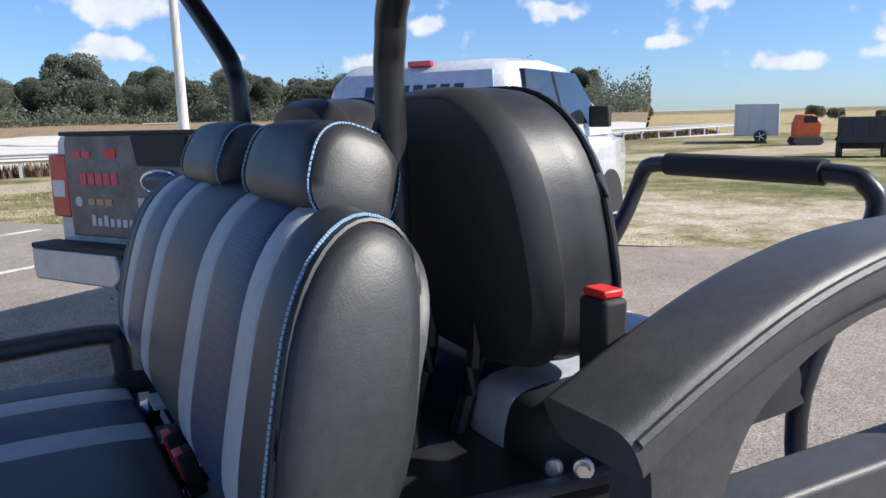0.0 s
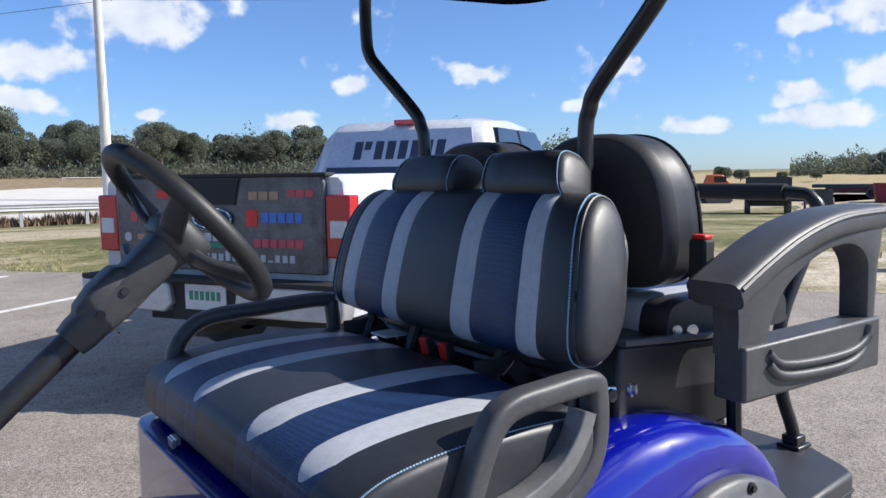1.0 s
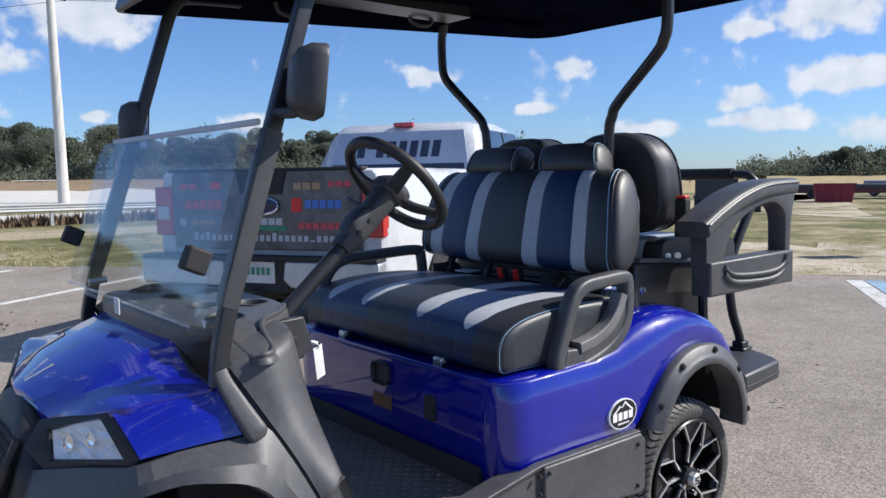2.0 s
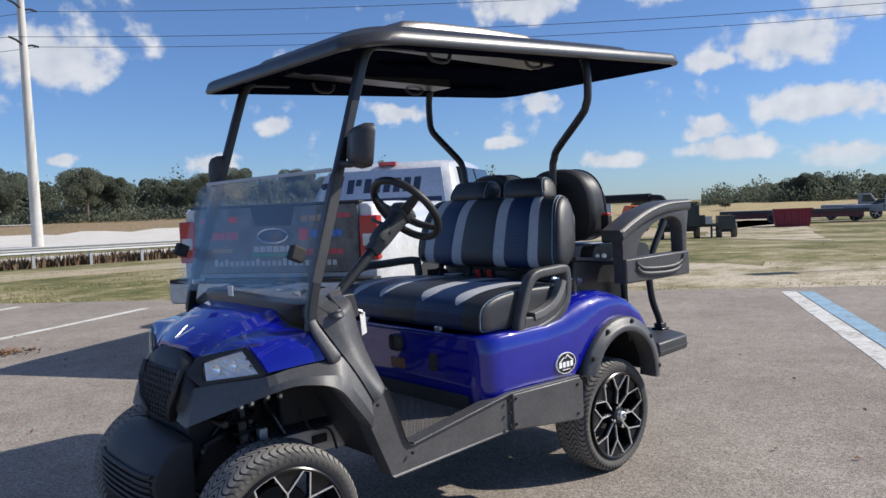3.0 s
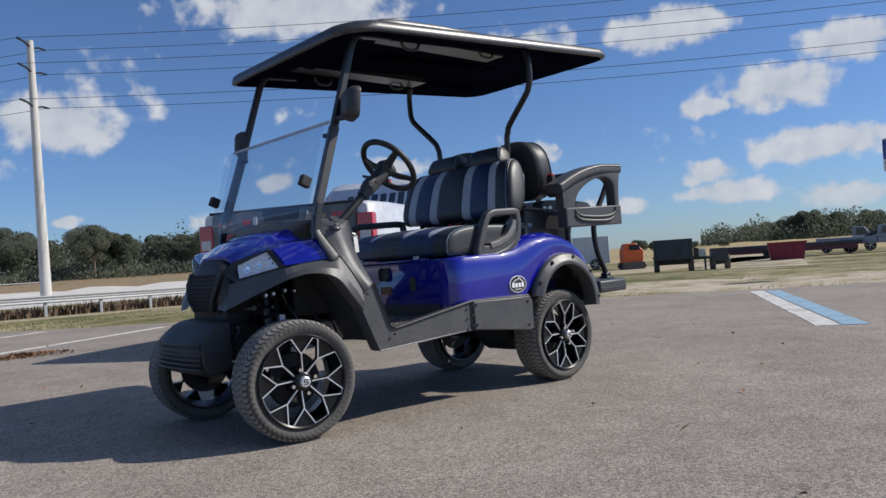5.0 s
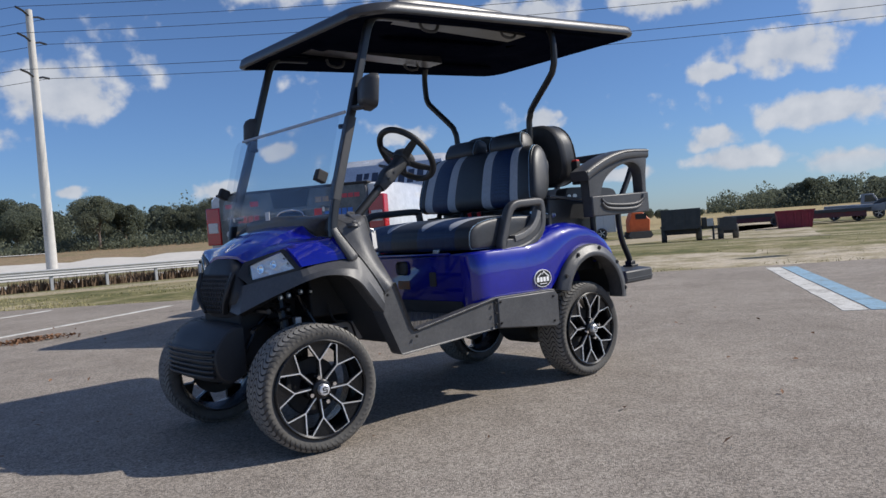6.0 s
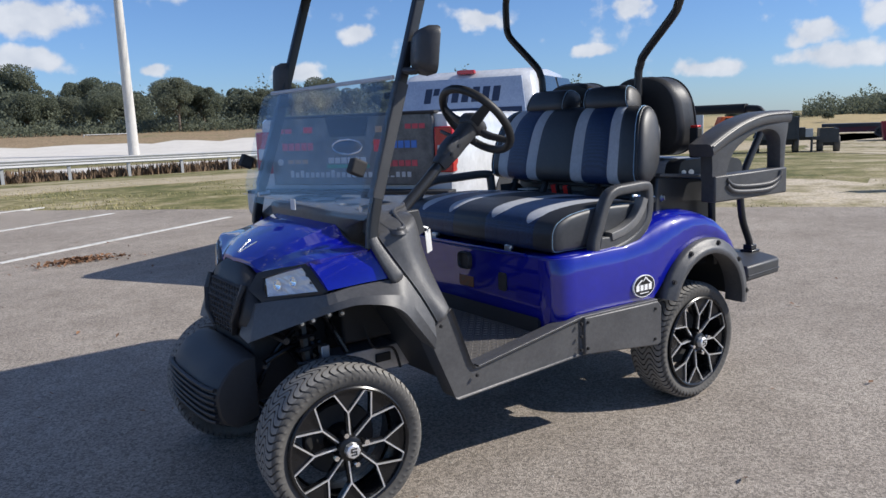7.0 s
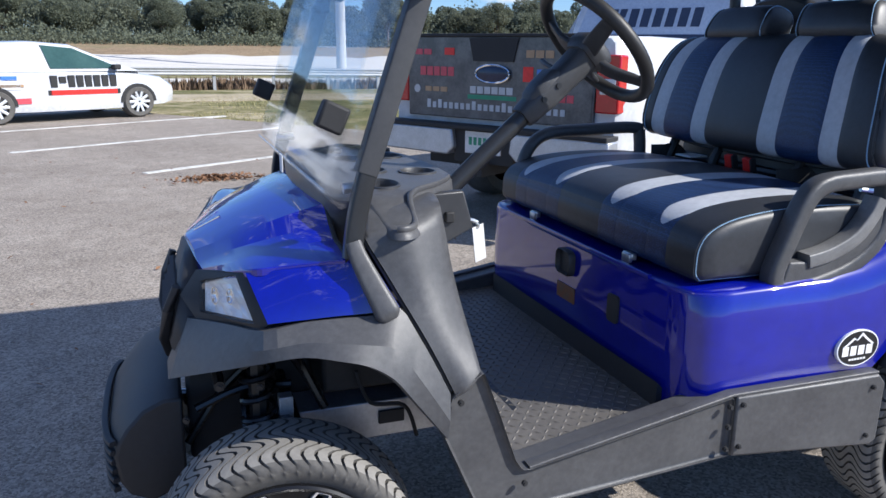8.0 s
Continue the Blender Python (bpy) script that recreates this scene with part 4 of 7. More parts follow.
for cy in (0.335, 0.795):
    def rb(x, ky, kz, lean=0.0):
        out = []
        for q in superloop(0.205 * ky, 0.185 * kz, 3.0, 44):
            top = max(0.0, q[1] / 0.185)
            out.append((x - 0.12 * (q[1] / 0.185) * 0.3, cy + q[0] * (1 - 0.10 * top ** 2), 1.288 + q[1]))
        return out
    bm = B()
    skin(bm, [rb(1.803, 0.3, 0.3), rb(1.802, 0.80, 0.80), rb(1.802, 0.925, 0.925), rb(1.806, 0.945, 0.945), rb(1.826, 0.99, 0.99), rb(1.838, 1.0, 1.0), rb(1.842, 0.97, 0.97)])
    shell = part("rear_backrest", bm, PLASTIC, cart, "rear seat backrest with black moulded shell and vinyl pad", smooth=28)
    bm = B()
    skin(bm, [rb(1.838, 0.985, 0.985), rb(1.848, 0.975, 0.975), rb(1.88, 1.0, 0.995), rb(1.915, 0.985, 0.98), rb(1.94, 0.93, 0.93), rb(1.955, 0.7, 0.7), rb(1.96, 0.3, 0.3)])
    part("backrest_pad", bm, VINYL, shell, "black vinyl pad", smooth=50)
    bm = B()
    sweep(bm, [Vector(p) for p in rb(1.922, 0.99, 0.985)], disc(0.004, 6), True)
    part("piping", bm, VINYL, shell)
for y in (0.30, 0.42, 0.69, 0.81):
    bm = B()
    tube(bm, [(1.80, y, 1.0), (1.83, y, 1.10), (1.835, y, 1.20)], 0.012, 8, 3)
    part("rear_back_bracket", bm, STEEL, cart)


# rear armrests
def rear_arm(Y0, side):
    def place(bm):
        """The arm runs outward to the rear: its front end stands further back and further in."""
        for v in bm.verts:
            x = v.co.x
            nx = 1.820 + (x - 1.79) * 0.985
            v.co.x = nx
            v.co.y += (1 if side == 0 else -1) * 0.040 * (1 - (nx - 1.82) / 0.51)
        return bm
    Y = Y0
    arch = curve([(1.752, 0, 1.150), (1.84, 0, 1.190), (1.95, 0, 1.232), (2.06, 0, 1.260), (2.17, 0, 1.275), (2.35, 0, 1.280)], 5)
    bm = B()
    sweep(bm, [(p.x, Y(-0.025), p.z - 0.012) for p in arch], rrect(0.125, 0.06, 0.02), up=(0, 0, 1))
    arm = part("rear_armrest", bm, ARMPLASTIC, cart, "black moulded plastic arched armrest beside the rear seat", smooth=50)
    bm = B()
    sweep(bm, [(p.x, Y(-0.086), p.z + 0.004) for p in arch], disc(0.006, 6))
    part("arch_seam", bm, ARMPLASTIC, arm)
    hole = curve([(1.885, 0, 1.02), (1.905, 0, 1.075), (1.95, 0, 1.13), (2.03, 0, 1.18), (2.12, 0, 1.208), (2.195, 0, 1.205), (2.24, 0, 1.165), (2.25, 0, 1.10), (2.252, 0, 1.02)], 5)
    edge = curve([(1.79, 0, 1.0), (1.79, 0, 1.06), (1.795, 0, 1.150), (1.90, 0, 1.205), (2.03, 0, 1.24), (2.17, 0, 1.262), (2.305, 0, 1.262), (2.298, 0, 1.14), (2.292, 0, 1.0)], 5)
    bm = B()
    rings = []
    for o, h in zip(edge, hole):
        mid = o.lerp(h, 0.55)
        lip = o.lerp(h, 0.9)
        rings.append([(o.x, Y(-0.078), o.z), (mid.x, Y(-0.086), mid.z), (lip.x, Y(-0.082), lip.z), (h.x, Y(-0.070), h.z), (h.x, Y(-0.018), h.z), (o.x, Y(-0.018), o.z)])
    skin(bm, rings)
    part("arm_side_panel", place(bm), ARMPLASTIC, arm, "black moulded side panel with an arched opening", smooth=40)
    bm = B()
    skin(bm, [[(x, Y(y), z) for x, z in ((1.79, 0.905), (2.295, 0.915), (2.292, 1.035), (1.79, 1.022))] for y in (-0.094, -0.02)])
    low = part("lower_panel", place(bm), ARMPLASTIC, arm, bevel=0.007)
    for r, zz in ((0.009, 1.0), (0.011, 0.975)):
        bm = B()
        dz = zz - 1.0
        tube(bm, [(1.865, Y(-0.094), 1.005 + dz), (1.91, Y(-0.096), 0.975 + dz), (2.03, Y(-0.097), 0.965 + dz), (2.16, Y(-0.097), 0.968 + dz), (2.225, Y(-0.096), 0.99 + dz * 0.7), (2.24, Y(-0.094), 1.02)], r, 8, 5)
        part("moulded_rib", place(bm), ARMPLASTIC, low, smooth=60)
    bm = B()
    tube(bm, [(1.945, Y(0.05), 0.93), (1.95, Y(0.05), 0.80), (2.0, Y(0.06), 0.60)], 0.017, 8, 4)
    part("arm_stay", bm, STEEL, arm)
    bolt("arm_bolt", (1.842, Y(0.088), 1.036), (-0.7, -0.7, 0), 0.008, arm)
    bolt("arm_bolt", (1.815, Y(0.108), 1.036), (-0.7, -0.7, 0), 0.007, arm)


both(rear_arm)
for y in (0.20, 0.90):
    bm = B()
    box(bm, 1.85, 1.885, y - 0.135 if y < 0.5 else y, y - 0.09 if y < 0.5 else y + 0.045, 1.10, 1.235)
    bk = part("rear_buckle", bm, MATBLACK, cart, "rear seat-belt buckle with a red button", bevel=0.006)
    bm = B()
    box(bm, 1.853, 1.882, y - 0.13 if y < 0.5 else y + 0.004, y - 0.094 if y < 0.5 else y + 0.041, 1.235, 1.245)
    part("buckle_button", bm, RED, bk, "red release button", bevel=0.003)

# rear grab bar and footrest
bm = B()
tube(bm, [(2.56, 0.245, 0.56), (2.55, 0.245, 0.62), (2.48, 0.245, 0.76), (2.47, 0.245, 0.95), (2.60, 0.24, 1.16), (2.65, 0.24, 1.255), (2.65, 0.262, 1.295), (2.65, 0.31, 1.312), (2.65, 0.54, 1.315), (2.65, 0.765, 1.312), (2.65, 0.812, 1.295), (2.65, 0.834, 1.255), (2.60, 0.84, 1.16), (2.47, 0.865, 0.95), (2.48, 0.865, 0.76), (2.55, 0.865, 0.62), (2.56, 0.865, 0.56)], 0.019, 12, 4, up=(1, 0, 0))
bar = part("rear_grab_bar", bm, STEEL, cart, "black tubular rear grab bar with a foam grip")
bm = B()
tube(bm, [(2.65, 0.345, 1.314), (2.65, 0.735, 1.314)], 0.026, 12, 1)
part("foam_grip", bm, MATBLACK, bar, "black foam grip")
bm = B()
prism(bm, [(2.18, 0.01), (2.50, 0.04), (2.535, 0.08), (2.60, 0.20), (2.60, 2 * C - 0.20), (2.535, 2 * C - 0.08), (2.50, 2 * C - 0.04), (2.18, 2 * C - 0.01)], "z", 0.485, 0.562)
foot = part("footrest", bm, PLASTIC, cart, "black moulded rear footrest", bevel=0.012)
bm = B()
for z in (0.512,):
    sweep(bm, [(2.19, 0.010, z), (2.50, 0.040, z), (2.537, 0.080, z), (2.598, 0.195, z)], rrect(0.005, 0.008, 0.002))
part("footrest_rib", bm, PLASTIC, foot)
for y in (0.245, 0.865):
    bm = B()
    box(bm, 2.525, 2.60, y - 0.035, y + 0.035, 0.562, 0.574)
    box(bm, 2.535, 2.585, y - 0.025, y + 0.025, 0.574, 0.60)
    part("bar_clamp", bm, STEEL, foot, bevel=0.004)
bm = B()
for y in (0.25, 0.86):
    box(bm, 1.2, 2.4, y - 0.03, y + 0.03, 0.40, 0.47)
for x in (0.6, 1.0, 1.4, 2.1, 2.35):
    box(bm, x - 0.03, x + 0.03, 0.2, 0.91, 0.40, 0.45)
part("chassis", bm, STEEL, cart, "black steel chassis rails")
bm = B()
box(bm, 1.06, 1.42, 0.12, 0.98, 0.36, 0.48)
tube(bm, [(1.8, 0.12, 0.27), (1.8, 1.0, 0.27)], 0.04, 10, 1)
part("rear_axle", bm, MATBLACK, cart)
bm = B()
lathe(bm, [(0.0, 0.40), (0.10, 0.40), (0.12, 0.43), (0.12, 0.62), (0.10, 0.66), (0.0, 0.66)], 20, "y", (1.8, 0, 0.28))
part("drive_motor", bm, MATBLACK, cart)

# front: hood, quarter panels, fascia, fenders
HOOD_EDGE = curve([(-0.111, 0.347, 0.813), (-0.041, 0.135, 0.873), (0.02, 0.108, 0.882), (0.08, 0.086, 0.890), (0.138, 0.064, 0.898)], 7)
HOOD_FOLD = curve([(-0.115, 0.365, 0.822), (-0.05, 0.25, 0.872), (0.01, 0.215, 0.890), (0.075, 0.20, 0.899), (0.142, 0.19, 0.906)], 7)
HOOD_SHOULDER = curve([(-0.126, 0.43, 0.842), (-0.06, 0.36, 0.880), (0.0, 0.33, 0.908), (0.07, 0.31, 0.936), (0.145, 0.295, 0.959)], 7)
HOOD_SPINE = curve([(-0.140, C, 0.850), (-0.075, C, 0.890), (-0.01, C, 0.921), (0.06, C, 0.950), (0.145, C, 0.974)], 7)


def hood_row(k):
    """Half of the hood's cross-section, from the lower edge to the middle."""
    e, f, h, m = HOOD_EDGE[k], HOOD_FOLD[k], HOOD_SHOULDER[k], HOOD_SPINE[k]
    row = [e, e.lerp(f, 0.5) + Vector((0, 0, 0.003)), f, f.lerp(h, 0.5) - Vector((0, 0, 0.005)), h + Vector((0, 0, 0.003))]
    row += [h.lerp(m, u) + Vector((0, 0, 0.018 * u * (1 - u))) for u in (0.3, 0.6, 0.85)]
    return row


bm = B()
rings = []
for k in range(len(HOOD_EDGE)):
    half = hood_row(k)
    top = [tuple(p) for p in half] + [tuple(HOOD_SPINE[k])] + [(p.x, 2 * C - p.y, p.z) for p in reversed(half)]
    rings.append(top + [(x, y, z - 0.016) for x, y, z in reversed(top)])
skin(bm, rings)
hood = part("hood", bm, BLUE, cart, "glossy blue hood with raised centre and sharp creases", smooth=14, bevel=0.0018)
bm = B()
rear = [tuple(p) for p in hood_row(len(HOOD_EDGE) - 1)]
rear = rear + [tuple(HOOD_SPINE[-1])] + [(x, 2 * C - y, z) for x, y, z in reversed(rear)]
sweep(bm, [(x + 0.004, y, z - 0.002) for x, y, z in rear], disc(0.006, 6))
part("hood_seal", bm, MATBLACK, hood, "black rubber seal along the hood")
for sgn in (-1, 1):
    bm = B()
    foot = Vector((-0.118, C + sgn * 0.006, 0.864))
    sweep(bm, [foot, Vector((-0.060, C + sgn * 0.034, 0.899))], rrect(0.007, 0.006, 0.002))
    part("hood_emblem", bm, CHROME, hood, "bright V-shaped emblem stroke")

GAP = [(0.172, 0.060, 0.935), (0.20, 0.037, 0.882), (0.232, 0.010, 0.820), (0.262, -0.018, 0.762), (0.29, -0.037, 0.704), (0.315, -0.051, 0.648)]


def front_side(Y, side):
    def flip(p):
        return (p[0], Y(p[1]), p[2])
    # blue quarter panel, running back behind the post to the seam
    bm = B()
    top = curve([(-0.043, 0.128, 0.868), (0.02, 0.104, 0.876), (0.08, 0.082, 0.884), (0.138, 0.066, 0.893), (0.166, 0.062, 0.925)], 4)
    low = curve([(-0.013, 0.064, 0.784), (0.05, 0.047, 0.791), (0.11, 0.030, 0.798), (0.18, 0.012, 0.804), (0.228, 0.008, 0.812)], 4)
    rings = []
    for a, b in zip(low, top):
        mid = a.lerp(b, 0.45) + Vector((0, -0.010, 0))
        rings.append([flip(a), flip(mid), flip(b), flip(b + Vector((0, 0.03, 0.0))), flip(a + Vector((0, 0.04, 0)))])
    skin(bm, rings)
    part("front_quarter_panel", bm, BLUE, cart, "glossy blue front quarter panel", smooth=50)
    # fender arch: sloping face, then an upright lip
    bm = B()
    up = curve([(-0.150, 0.345, 0.716), (-0.078, 0.190, 0.748), (-0.022, 0.064, 0.772), (0.05, 0.046, 0.787), (0.11, 0.028, 0.794), (0.18, 0.010, 0.800), (0.226, 0.006, 0.812), (0.258, -0.020, 0.758), (0.287, -0.038, 0.700), (0.312, -0.051, 0.645)], 3)
    lo = curve([(-0.200, 0.300, 0.594), (-0.120, 0.155, 0.660), (-0.03, 0.040, 0.715), (0.04, -0.010, 0.738), (0.10, -0.046, 0.736), (0.15, -0.056, 0.722), (0.195, -0.058, 0.69), (0.235, -0.058, 0.64), (0.27, -0.058, 0.595), (0.303, -0.058, 0.552)], 3)
    rings = []
    for a, b in zip(up, lo):
        fold = b.lerp(a, 0.42) + Vector((0, -0.012, 0.004))
        roll = b.lerp(a, 0.05) + Vector((0, -0.006, 0.0))
        rings.append([flip(p) for p in (b + Vector((0, 0.008, 0)), roll, fold, a + Vector((0, -0.002, 0)), a + Vector((0, 0.02, -0.004)), a + Vector((0, 0.08, -0.012)), b + Vector((0, 0.085, 0.012)))])
    skin(bm, rings)
    part("front_fender", bm, GREYPLASTIC, cart, "weathered black plastic front fender", smooth=16)
    # cowl behind the seam: broad rounded side that curls over into the dash
    bm = B()
    front = curve([(0.205, 0.175, 0.990), (0.190, 0.125, 0.976), (0.178, 0.085, 0.954)] + GAP + [(0.322, -0.050, 0.634)], 3)
    back = curve([(0.346, 0.20, 0.996), (0.345, 0.135, 0.994), (0.340, 0.098, 0.985), (0.338, 0.078, 0.965), (0.345, 0.072, 0.925), (0.353, 0.064, 0.872), (0.363, 0.040, 0.805), (0.372, 0.0, 0.740), (0.378, -0.040, 0.684), (0.379, -0.042, 0.674)], 3)
    rings = []
    for k, (g, b) in enumerate(zip(front, back)):
        t = k / (len(front) - 1)
        swell = float(np.interp(t, [0.0, 0.15, 0.33, 0.5, 0.75, 1.0], [0.0, 0.012, 0.030, 0.024, 0.014, 0.010]))
        g = g + Vector((0.004, -0.001, 0.001))
        row = [g, g.lerp(b, 0.05) + Vector((0, -0.12 * swell, 0.001))]
        row += [g.lerp(b, u) + Vector((0, -swell * w, 0)) for u, w in ((0.2, 0.62), (0.38, 1.0), (0.55, 0.98), (0.72, 0.75), (0.88, 0.38))]
        row += [b, b + Vector((0.014, 0.05, -0.004)), b + Vector((0.012, 0.15, -0.01)), g + Vector((0.03, 0.15, -0.01)), g + Vector((0.002, 0.05, -0.004))]
        rings.append([flip(p) for p in row])
    skin(bm, rings)
    part("cowl_side", bm, GREYPLASTIC, cart, "weathered black plastic cowl side", smooth=62)
    bm = B()
    sweep(bm, [flip((x + 0.001, y + 0.006, z)) for x, y, z in GAP], rrect(0.007, 0.006, 0.002))
    part("panel_seam", bm, MATBLACK, cart, "black seam between fender and cowl")
    # post foot cover
    bm = B()
    path = [(0.150, Y(0.050), 0.935), (0.158, Y(0.040), 0.905), (0.177, Y(0.022), 0.860), (0.197, Y(0.002), 0.815), (0.207, Y(-0.005), 0.792)]
    sweep(bm, curve(path, 4), rrect(0.052, 0.030, 0.012), up=(0, -1, 0), scale=lambda t: 0.55 + 0.5 * t - 0.5 * max(0, t - 0.85) / 0.15)
    part("post_foot_cover", bm, GREYPLASTIC, cart, "grey plastic cover at the foot of the post", smooth=50)
    # headlight in its black surround
    q = [(-0.112, 0.338, 0.798), (-0.054, 0.163, 0.854), (-0.031, 0.098, 0.779), (-0.045, 0.125, 0.772), (-0.117, 0.318, 0.738), (-0.118, 0.335, 0.760)]
    o = [(-0.122, 0.372, 0.815), (-0.036, 0.145, 0.868), (-0.006, 0.080, 0.779), (-0.020, 0.085, 0.764), (-0.128, 0.325, 0.716), (-0.158, 0.372, 0.760)]
    q = [(x, Y(y), z) for x, y, z in q]
    o = [(x, Y(y), z) for x, y, z in o]
    mid = Vector((-0.078, Y(0.225), 0.79))
    outv = Vector((-0.93, -0.36 if side == 0 else 0.36, 0.12)).normalized()
    bm = B()
    skin(bm, [[mid + (Vector(p) - mid) * k + outv * d for p in loop] for loop, k, d in ((o, 1.0, -0.05), (o, 1.0, 0.002), (o, 0.985, 0.006), (q, 1.05, 0.008), (q, 1.01, 0.002), (q, 1.0, -0.014))])
    surround = part("headlight_surround", bm, SHADEDPLASTIC, cart, "black headlight surround", smooth=50)
    bm = B()
    g = random.Random(11 + side)
    a0, a1, b1, b0 = (Vector(q[n]) for n in (0, 1, 2, 4))
    grid = []
    for r in range(7):
        row = []
        for c in range(13):
            u, v = c / 12, r / 6
            inner = 0 < r < 6 and 0 < c < 12
            p = a0.lerp(a1, u).lerp(b0.lerp(b1, u), v)
            bowl = -0.006 - 0.006 * abs(math.sin(u * math.pi * 2.5)) * math.sin(v * math.pi)
            row.append(bm.verts.new(p + outv * (bowl + (g.uniform(-0.004, 0.004) if inner else 0.003))))
        grid.append(row)
    for r in range(6):
        for c in range(12):
            bm.faces.new((grid[r][c], grid[r][c + 1], grid[r + 1][c + 1]))
            bm.faces.new((grid[r][c], grid[r + 1][c + 1], grid[r + 1][c]))
    part("reflector", bm, REFLECTOR, surround, "faceted silvered reflector", smooth=4)
    for f, w in ((0.26, 0.017), (0.62, 0.015)):
        c = a0.lerp(a1, f).lerp(b0.lerp(b1, f), 0.48) + outv * -0.004
        rot = outv.to_track_quat("Z", "Y")
        bm = B()
        skin(bm, [[c + rot @ Vector((x, y, z)) for x, y in disc(r, 16)] for r, z in ((w * 1.15, -0.008), (w * 1.1, 0.003), (w * 0.98, 0.003), (w * 0.85, -0.003), (w * 0.4, -0.005))])
        part("lamp", bm, CHROME, surround, "chromed lamp bowl")
    bm = B()
    skin(bm, [[mid + (Vector(p) - mid) * k + outv * d for p in q] for k, d in ((1.01, 0.0), (1.0, 0.008), (0.85, 0.014), (0.4, 0.017), (0.1, 0.018))])
    lens = part("headlight_lens", bm, CLEAR, surround, "clear headlight lens", smooth=60)
    lens.visible_shadow = False


both(front_side)

# fascia: band round the nose
ST = [(0.03, 0.085, 0.745, 0.774), (-0.008, 0.064, 0.728, 0.779), (-0.036, 0.078, 0.712, 0.780), (-0.07, 0.14, 0.675, 0.756), (-0.10, 0.22, 0.640, 0.732), (-0.13, 0.29, 0.612, 0.714), (-0.158, 0.335, 0.588, 0.715), (-0.178, 0.37, 0.575, 0.805), (-0.186, 0.46, 0.570, 0.838), (-0.188, C, 0.568, 0.842)]
full = ST + [(x, 2 * C - y, a, b) for x, y, a, b in reversed(ST[:-1])]
bm = B()
rings = []
for x, y, a, b in full:
    cx, cy = 0.15, C
    inward = (Vector((cx, cy)) - Vector((x, y))).normalized()
    tilt = 0.045 * (1 - min(1.0, abs(y - C) / 0.45))
    tuck = 0.03
    def at(z, push):
        t = (z - a) / (b - a)
        k = push + tilt * max(0.0, t - 0.35) * 1.4 + tuck * max(0.0, 0.25 - t) * 3
        return (x + inward.x * k, y + inward.y * k, z)
    rings.append([at(a, 0.03), at(a, 0.0), at(a + (b - a) * 0.3, -0.012), at(a + (b - a) * 0.62, -0.004), at(b - 0.01, 0.01), at(b, 0.03), at(b, 0.07), at(a + 0.02, 0.07)])
skin(bm, rings)
fascia = part("front_fascia", bm, SHADEDPLASTIC, cart, "black plastic nose panel", smooth=66)
def nose_x(z):
    return float(np.interp(z, [0.56, 0.60, 0.64, 0.70, 0.76, 0.82], [-0.165, -0.190, -0.199, -0.194, -0.172, -0.146]))


bm = B()
skin(bm, [[(nose_x(z) - 0.002, C - w, z), (nose_x(z) - 0.002, C + w, z), (nose_x(z) + 0.03, C + w, z), (nose_x(z) + 0.03, C - w, z)] for z, w in ((0.59, 0.085), (0.64, 0.125), (0.70, 0.145), (0.765, 0.15))])
part("grille_recess", bm, MATBLACK, fascia)
bm = B()
for r in range(9):
    for c in range(13):
        y = C - 0.162 + c * 0.027 + (0.0135 if r % 2 else 0)
        z = 0.602 + r * 0.0195
        if abs(y - C) > 0.078 + (z - 0.58) * 0.38:
            continue
        x = nose_x(z) - 0.003
        out_y, out_z, k = 0.0140, 0.0125, 0.66
        o = [(nose_x(z + out_z * math.cos(radians(60 * j))) - 0.002, y + out_y * math.sin(radians(60 * j)), z + out_z * math.cos(radians(60 * j))) for j in range(6)]
        i_ = [(x - 0.004, y + k * out_y * math.sin(radians(60 * j)), z + k * out_z * math.cos(radians(60 * j))) for j in range(6)]
        d = [(px + 0.012, py, pz) for px, py, pz in i_]
        skin(bm, [o, i_, d], caps=False)
part("honeycomb_grille", bm, PLASTIC, fascia, "black honeycomb grille")
for sgn in (-1, 1):
    bm = B()
    sweep(bm, [(nose_x(z) - 0.004, C + sgn * w, z) for z, w in ((0.775, 0.165), (0.72, 0.162), (0.65, 0.14), (0.595, 0.098))], rrect(0.024, 0.016, 0.005))
    part("grille_bar", bm, SHADEDPLASTIC, fascia)
# front bumper: sloping top, upright ribbed face
bm = B()
rings = []
for t in np.linspace(-1, 1, 17):
    a = abs(t)
    y = C + t * 0.245
    pull = 0.024 * max(0.0, (a - 0.45) / 0.55) ** 2
    drop = 0.012 * a ** 3
    side_prof = [(-0.176, 0.335), (-0.176, 0.556 - drop), (-0.215, 0.556 - drop), (-0.258, 0.536 - drop), (-0.305 + 0.5 * pull, 0.498 - drop), (-0.335 + pull, 0.456), (-0.344 + pull, 0.425), (-0.336 + pull, 0.362), (-0.318 + pull, 0.318 + drop), (-0.25, 0.296 + drop)]
    rings.append([(x, y, z) for x, z in side_prof])
skin(bm, rings)
bumper = part("front_bumper", bm, SHADEDPLASTIC, cart, "black moulded front bumper block with ribs", smooth=40, bevel=0.006)
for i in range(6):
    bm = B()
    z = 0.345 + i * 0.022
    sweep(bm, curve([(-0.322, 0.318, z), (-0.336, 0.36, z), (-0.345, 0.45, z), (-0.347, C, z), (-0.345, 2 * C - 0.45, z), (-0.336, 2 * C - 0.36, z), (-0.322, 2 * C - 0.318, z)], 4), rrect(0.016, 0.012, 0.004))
    part("bumper_rib", bm, SHADEDPLASTIC, bumper)

